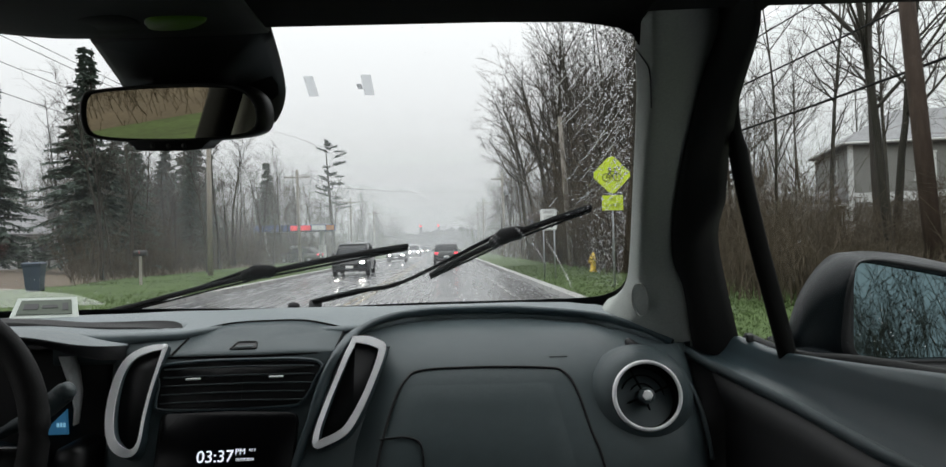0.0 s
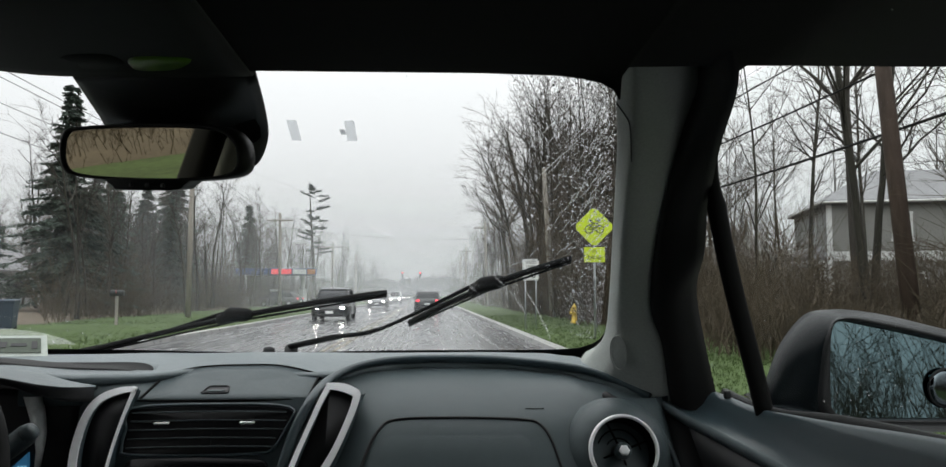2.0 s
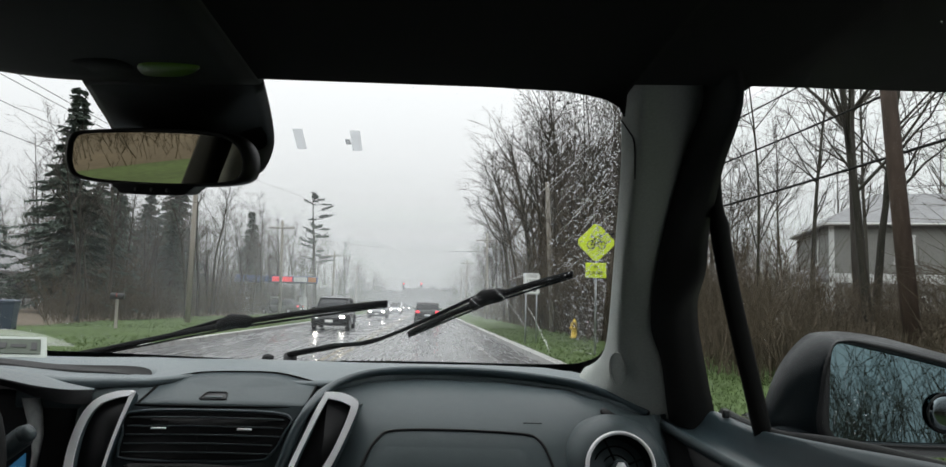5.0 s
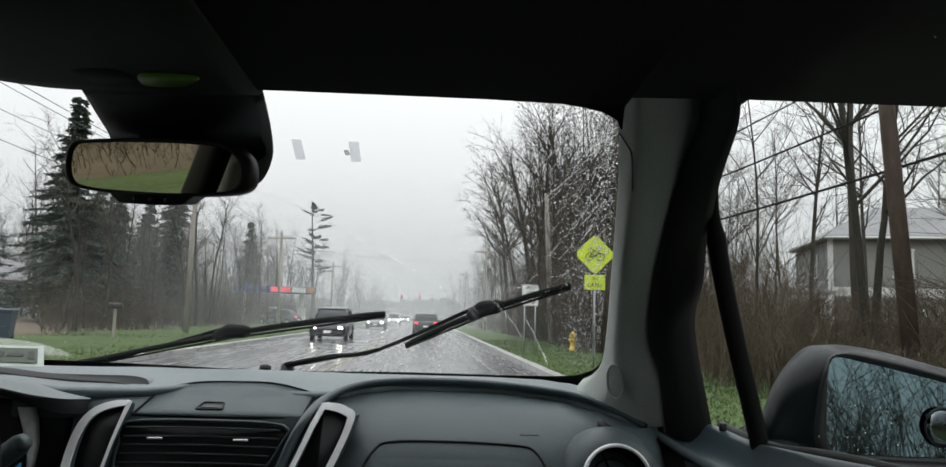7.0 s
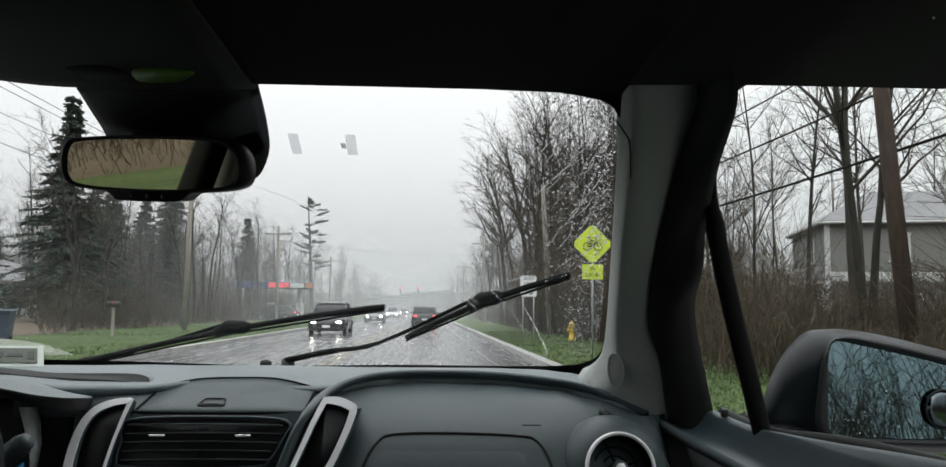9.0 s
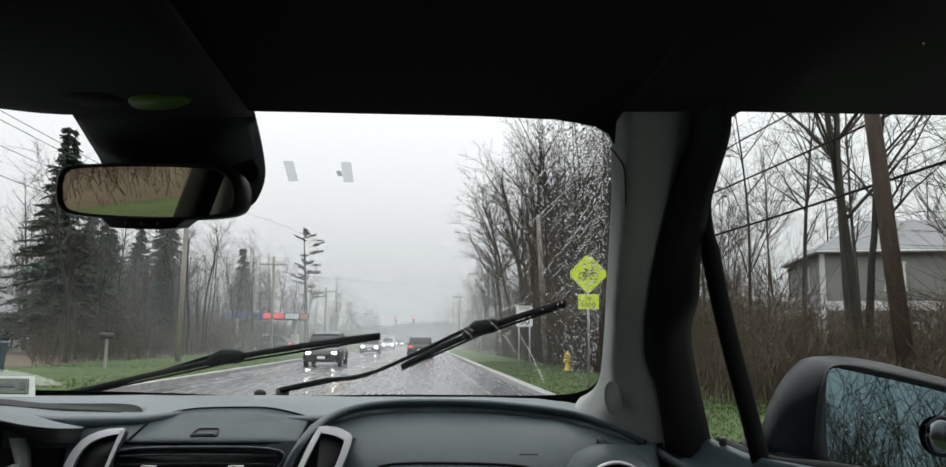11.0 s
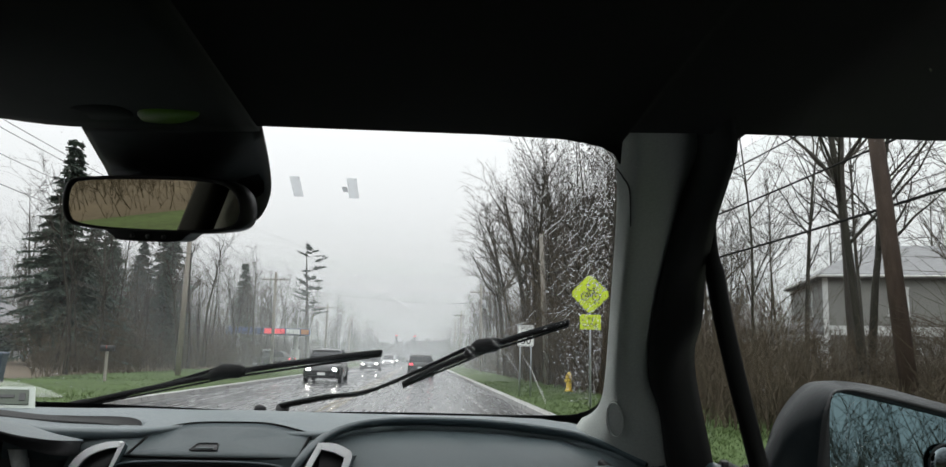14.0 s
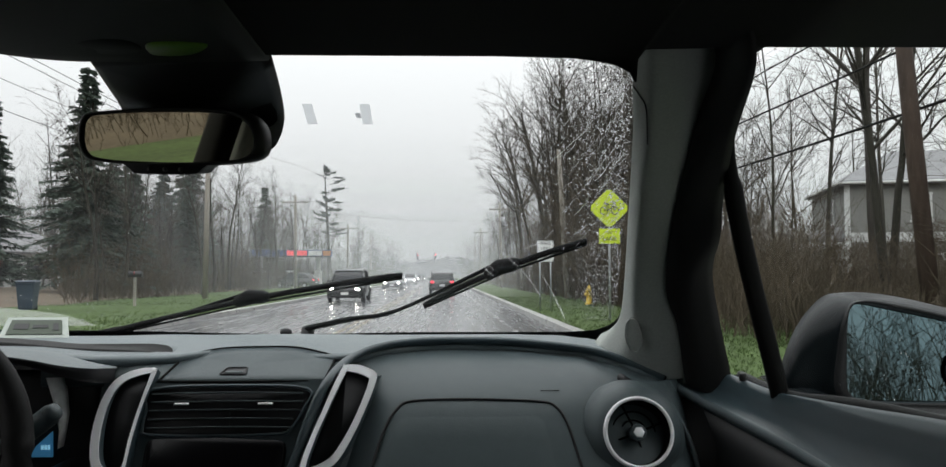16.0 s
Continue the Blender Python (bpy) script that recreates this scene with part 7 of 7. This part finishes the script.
def store(x, y, turn):
    """A low white shop with a gabled roof."""
    h = thing("store", "low white shop with a grey shingled gable roof", "house")
    bm = bmesh.new()
    box(bm, (0, 0, 1.5), (9, 7, 3.0), 0.03)
    part("wall", bm, WALL_WHITE, h, smooth=False)
    bm = bmesh.new()
    loft(bm, [[(px, py, pz) for py, pz in ((-4.1, 2.85), (0, 4.9), (4.1, 2.85), (4.1, 3.0), (0, 5.08), (-4.1, 3.0))] for px in (-5.0, 5.0)])
    part("roof", bm, ROOF_GREY, h, smooth=False)
    for sx in (-1, 1):
        bm = bmesh.new()
        loft(bm, [[(sx * 4.44, -3.4, 2.9), (sx * 4.44, 0, 4.7), (sx * 4.44, 3.4, 2.9)], [(sx * 4.5, -3.4, 2.9), (sx * 4.5, 0, 4.7), (sx * 4.5, 3.4, 2.9)]])
        part("gable", bm, WALL_WHITE, h, smooth=False)
    for wx, ww in ((-2.6, 2.4), (2.2, 2.8)):
        bm = bmesh.new()
        box(bm, (wx, -3.52, 1.6), (ww, 0.06, 1.4), 0.01)
        w = part("window", bm, CARGLASS, h, "dark window", smooth=False)
        bm = bmesh.new()
        box(bm, (wx, -3.56, 0.86), (ww + 0.2, 0.12, 0.08), 0.01)
        part("sill", bm, WALL_WHITE, w, smooth=False)
    for wy in (-1.5, 1.5):
        bm = bmesh.new()
        box(bm, (4.52, wy, 1.6), (0.06, 1.6, 1.4), 0.01)
        part("window", bm, CARGLASS, h, "dark window", smooth=False)
    bm = bmesh.new()
    box(bm, (-0.2, -3.53, 1.05), (1.0, 0.06, 2.1), 0.01)
    part("door", bm, DARK, h, smooth=False)
    h.matrix_basis = Matrix.Translation(G(x, y, 0.15)) @ pose(0, 0, 0, 0, 0, turn)


store(-35.5, 62, 78)


def grey_house(x, y, turn):
    """Two storeys with lapped siding, a hipped roof, a side porch and white trim. Its near corner stands at x, y."""
    h = thing("house", "two-storey grey sided house with white trim and a hipped grey roof", "house")
    W, D, E = 12.0, 8.5, 5.9
    bm = bmesh.new()
    box(bm, (W / 2, D / 2, E / 2 - 0.1), (W - 0.06, D - 0.06, E + 0.2))
    part("wall", bm, WALL_GREY, h, smooth=False)
    # lapped boards on the two sides that face the road
    for face in range(2):
        bm = bmesh.new()
        for k in range(46):
            z0, z1 = 0.35 + k * 0.12, 0.35 + k * 0.12 + 0.128
            if face == 0:
                loft(bm, [[(px, -0.012, z0), (px, 0.004, z1), (px, 0.03, z1), (px, 0.03, z0)] for px in (0.0, W)])
            else:
                loft(bm, [[(-0.012, py, z0), (0.004, py, z1), (0.03, py, z1), (0.03, py, z0)] for py in (0.0, D)])
        tagged(part("siding", bm, WALL_GREY, h, smooth=False), kind="stuff")
    bm = bmesh.new()
    box(bm, (W / 2, D / 2, 0.15), (W + 0.04, D + 0.04, 0.4), 0.01)
    part("footing", bm, CONCRETE, h, smooth=False)
    bm = bmesh.new()
    o = 0.45
    loft(bm, [[(-o, -o, E - 0.12), (W + o, -o, E - 0.12), (W + o, D + o, E - 0.12), (-o, D + o, E - 0.12)], [(-o, -o, E + 0.08), (W + o, -o, E + 0.08), (W + o, D + o, E + 0.08), (-o, D + o, E + 0.08)], [(3.4, D / 2 - 0.1, E + 2.2), (W - 3.4, D / 2 - 0.1, E + 2.2), (W - 3.4, D / 2 + 0.1, E + 2.2), (3.4, D / 2 + 0.1, E + 2.2)]])
    part("roof", bm, ROOF_GREY, h, smooth=False)
    bm = bmesh.new()
    for a, b in (((-o, -o), (W + o, -o)), ((-o, -o), (-o, D + o))):
        tube(bm, [(a[0], a[1], E - 0.02), (b[0], b[1], E - 0.02)], 0.07, 6)
    part("gutter", bm, TRIM_WHITE, h, smooth=False)
    for cx, cy in ((0.0, 0.0), (W, 0.0), (0.0, D)):
        bm = bmesh.new()
        box(bm, (cx, cy, E / 2 + 0.1), (0.24, 0.24, E - 0.3), 0.01)
        part("corner_board", bm, TRIM_WHITE, h, smooth=False)
    for size, at_ in (((W - 0.26, 0.05, 0.5), (W / 2, -0.02, 3.0)), ((0.05, D - 0.26, 0.5), (-0.02, D / 2, 3.0))):
        bm = bmesh.new()
        box(bm, at_, size, 0.01)
        part("belt_board", bm, TRIM_WHITE, h, smooth=False)

    def window(c, w, hh, side):
        def slab(bm, du, dz, su, sz, depth, out):
            if side:
                box(bm, (c[0] - out, c[1] + du, c[2] + dz), (depth, su, sz), 0.008)
            else:
                box(bm, (c[0] + du, c[1] - out, c[2] + dz), (su, depth, sz), 0.008)
        bm = bmesh.new()
        for du, dz, su, sz in ((0, hh / 2, w + 0.2, 0.12), (0, -hh / 2, w + 0.26, 0.12), (-w / 2, 0, 0.12, hh), (w / 2, 0, 0.12, hh), (0, 0, w, 0.05)):
            slab(bm, du, dz, su, sz, 0.08, 0.03)
        win = part("window", bm, TRIM_WHITE, h, "white framed sash window", smooth=False)
        for dz in (-hh / 4, hh / 4):
            bm = bmesh.new()
            slab(bm, 0, dz, w - 0.1, hh / 2 - 0.06, 0.03, 0.012)
            part("pane", bm, CARGLASS, win, smooth=False)
    window((3.6, 0, 4.55), 0.9, 1.45, False)
    window((8.4, 0, 4.55), 0.9, 1.45, False)
    window((4.2, 0, 1.75), 0.75, 0.7, False)
    window((8.6, 0, 1.75), 1.2, 1.3, False)
    window((0, 3.4, 4.55), 0.8, 1.4, True)
    window((0, 1.6, 1.55), 0.8, 1.4, True)
    # porch on the side, with its own low roof and white posts
    bm = bmesh.new()
    loft(bm, [[(-2.6, 0.2, 2.75), (0, 0.2, 2.75), (0, 6.4, 2.75), (-2.6, 6.4, 2.75)], [(-2.6, 0.2, 2.95), (0, 0.2, 2.95), (0, 6.4, 2.95), (-2.6, 6.4, 2.95)], [(-0.5, 1.2, 3.6), (0, 1.2, 3.6), (0, 5.4, 3.6), (-0.5, 5.4, 3.6)]])
    porch = part("porch_roof", bm, ROOF_GREY, h, smooth=False)
    bm = bmesh.new()
    box(bm, (-1.3, 3.3, 2.66), (2.6, 6.2, 0.2), 0.01)
    part("fascia", bm, TRIM_WHITE, porch, smooth=False)
    for px, py in ((-2.45, 0.35), (-2.45, 3.3), (-2.45, 6.2), (-0.2, 0.35)):
        bm = bmesh.new()
        box(bm, (px, py, 1.4), (0.22, 0.22, 2.5), 0.02)
        part("post", bm, TRIM_WHITE, porch, smooth=False)
    bm = bmesh.new()
    box(bm, (-1.3, 3.3, 0.05), (2.7, 6.3, 0.5), 0.02)
    part("porch_floor", bm, CONCRETE, h, smooth=False)
    bm = bmesh.new()
    box(bm, (-0.03, 4.4, 1.35), (0.06, 0.95, 2.1), 0.01)
    part("door", bm, TRIM_WHITE, h, smooth=False)
    bm = bmesh.new()
    box(bm, (1.7, -0.06, 1.25), (0.3, 0.12, 0.4), 0.02)
    part("meter_box", bm, STEEL, h, smooth=False)
    bm = bmesh.new()
    tube(bm, [(1.7, -0.05, 1.4), (1.7, -0.05, 4.6), (1.45, -0.12, 4.9)], 0.03, 6)
    part("conduit", bm, STEEL, h)
    h.matrix_basis = Matrix.Translation(G(x, y, 0.25)) @ pose(0, 0, 0, 0, 0, turn)


grey_house(21.6, 41.0, -14)

brown = utility_pole(8.5, 13.3, 8.8, -4.5, False)
brown["label"] = "tall red-brown wooden utility pole leaning over the verge"
brown.children[0].data.materials[0] = POLE_BROWN


def board_fence(x0, y0, x1, y1):
    """Upright weathered boards between posts, beside the house."""
    f = thing("fence", "weathered grey-brown board fence beside the house", "fence")
    a, b = G(x0, y0, 0.2), G(x1, y1, 0.2)
    run = b - a
    n = int(run.length / 0.17)
    turn = math.degrees(math.atan2(run.y, run.x))
    for k in range(n):
        bm = bmesh.new()
        hh = 1.75 + 0.06 * math.sin(k * 1.7)
        box(bm, (0, 0, hh / 2 - 0.1), (0.15, 0.025, hh + 0.2), 0.004)
        ob = part("board", bm, POLE, f, smooth=False)
        ob.matrix_basis = Matrix.Translation(a + run * ((k + 0.5) / n)) @ pose(0, 0, 0, 0, 0, turn)
    for k in range(4):
        bm = bmesh.new()
        box(bm, (0, -0.07, 0.9), (0.11, 0.11, 2.2), 0.01)
        ob = part("post", bm, POLE, f, smooth=False)
        ob.matrix_basis = Matrix.Translation(a + run * (k / 3)) @ pose(0, 0, 0, 0, 0, turn)


board_fence(23.8, 39.2, 29.5, 37.8)


def fuel_canopy(x, y, turn):
    c = thing("fuel_canopy", "petrol station canopy with a blue, red and white fascia", "petrol station")
    bm = bmesh.new()
    box(bm, (0, 0, 3.75), (9.0, 6.0, 0.7), 0.03)
    part("roof", bm, CANOPY_BLUE, c, smooth=False)
    for px, w, m, lab in ((0.6, 2.2, SIGN_GLOW, "lit red panel"), (2.6, 1.5, CANOPY_WHITE, "white panel"), (3.9, 0.9, CANOPY_ORANGE, "orange panel")):
        bm = bmesh.new()
        box(bm, (px, -3.02, 3.75), (w, 0.05, 0.55), 0.01)
        part("fascia_panel", bm, m, c, lab, smooth=False)
    for px in (-3.2, 3.2):
        for py in (-1.5, 1.5):
            bm = bmesh.new()
            box(bm, (px, py, 1.7), (0.32, 0.32, 3.6), 0.03)
            part("column", bm, CANOPY_WHITE, c, smooth=False)
    for px in (-3.2, 0, 3.2):
        bm = bmesh.new()
        box(bm, (px, 0, 0.95), (0.9, 0.55, 1.7), 0.05)
        part("pump", bm, SIGN_WHITE, c, smooth=False)
    c.matrix_basis = Matrix.Translation(G(x, y, 0.1)) @ pose(0, 0, 0, 0, 0, turn)


fuel_canopy(-17.5, 92, 14)


def workshop(x, y, turn):
    b = thing("workshop", "dark blue flat-roofed workshop with a maroon fascia", "building")
    bm = bmesh.new()
    box(bm, (0, 0, 2.4), (18, 9, 4.9), 0.03)
    part("wall", bm, WALL_BLUE, b, smooth=False)
    bm = bmesh.new()
    box(bm, (0, 0, 5.1), (18.3, 9.3, 0.6), 0.03)
    part("fascia", bm, FASCIA_RED, b, smooth=False)
    for px, w, z, hh in ((-6.5, 2.0, 2.0, 1.3), (-3.2, 1.6, 2.0, 1.3), (6.2, 2.0, 2.0, 1.3)):
        bm = bmesh.new()
        box(bm, (px, -4.53, z), (w, 0.08, hh), 0.01)
        part("window", bm, CARGLASS, b, "dark window", smooth=False)
    bm = bmesh.new()
    box(bm, (2.2, -4.53, 1.7), (3.6, 0.08, 3.3), 0.02)
    part("shutter", bm, SIGN_WHITE, b, "white roller shutter", smooth=False)
    bm = bmesh.new()
    box(bm, (2.4, -4.68, 4.2), (6.0, 0.06, 0.9), 0.02)
    sg = part("sign_board", bm, SIGN_WHITE, b, "white sign board", smooth=False)
    for k in range(6):
        bm = bmesh.new()
        box(bm, (0.2 + 0.85 * k, -4.73, 4.2), (0.6, 0.03, 0.35))
        part("print_bar", bm, FASCIA_RED, sg, smooth=False)
    b.matrix_basis = Matrix.Translation(G(x, y, 0.4)) @ pose(0, 0, 0, 0, 0, turn)


workshop(22, 121, -6)


def signal_head(x, y, z):
    s = thing("traffic_light", "dark traffic light head showing red over the road", "traffic light", group="traffic lights")
    bm = bmesh.new()
    box(bm, (0, 0, 0), (0.36, 0.24, 1.05), 0.04)
    part("housing", bm, SIGN_BLACK, s)
    for k, m in ((0.33, SIGNAL_RED), (0.0, DARK), (-0.33, DARK)):
        bm = bmesh.new()
        disc(bm, (0, -0.12, k), (0, -1, 0), 0.11, 0.03, 14)
        part("lens", bm, m, s, "lit red lens" if k > 0.1 else "")
        bm = bmesh.new()
        tube(bm, [(0.13 * math.cos(a), -0.20, k + 0.13 * math.sin(a)) for a in (q * math.pi / 8 for q in range(9))], 0.015, 4)
        part("visor", bm, SIGN_BLACK, s)
    bm = bmesh.new()
    tube(bm, [(0, 0, 0.5), (0, 0, 1.0)], 0.02, 5)
    part("hanger", bm, STEEL, s)
    s.matrix_basis = Matrix.Translation(G(x, y, z))


for sx in (-4.6, -1.2):
    signal_head(sx, 150, 5.0)
cable("span_wire", [(-13.4, 150, 6.5), (6.4, 150, 6.5)], 0.5, 0.014, "thin black span wire carrying the traffic lights")
utility_pole(6.4, 150, 8.6, 0.0, False)


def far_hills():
    """Wooded rise at the end of the road, its haze painted as a grey glow."""
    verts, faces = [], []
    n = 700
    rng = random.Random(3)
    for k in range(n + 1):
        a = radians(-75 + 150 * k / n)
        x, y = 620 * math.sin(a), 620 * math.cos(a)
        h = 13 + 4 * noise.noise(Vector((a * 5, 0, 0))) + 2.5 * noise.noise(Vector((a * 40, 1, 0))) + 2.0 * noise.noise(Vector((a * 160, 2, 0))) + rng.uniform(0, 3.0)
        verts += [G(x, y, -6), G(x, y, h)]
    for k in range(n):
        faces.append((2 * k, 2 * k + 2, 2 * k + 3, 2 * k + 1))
    tagged(raw("backdrop", verts, faces, glow("haze_glow", (0.12, 0.125, 0.13), 0.9)), "line of distant woods with haze painted as a grey glow", "distant woods", kind="structure")


far_hills()


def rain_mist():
    """Translucent sheets stand in for rain haze across the road, further and further off."""
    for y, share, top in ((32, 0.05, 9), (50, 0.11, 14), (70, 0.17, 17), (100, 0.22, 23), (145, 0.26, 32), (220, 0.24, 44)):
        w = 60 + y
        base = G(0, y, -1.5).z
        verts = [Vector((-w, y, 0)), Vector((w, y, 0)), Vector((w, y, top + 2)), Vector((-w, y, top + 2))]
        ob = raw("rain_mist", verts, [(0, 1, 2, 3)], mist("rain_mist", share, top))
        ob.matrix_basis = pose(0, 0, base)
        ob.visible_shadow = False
        tagged(ob, "pale translucent sheet that paints haze over the road", "mist", kind="stuff")


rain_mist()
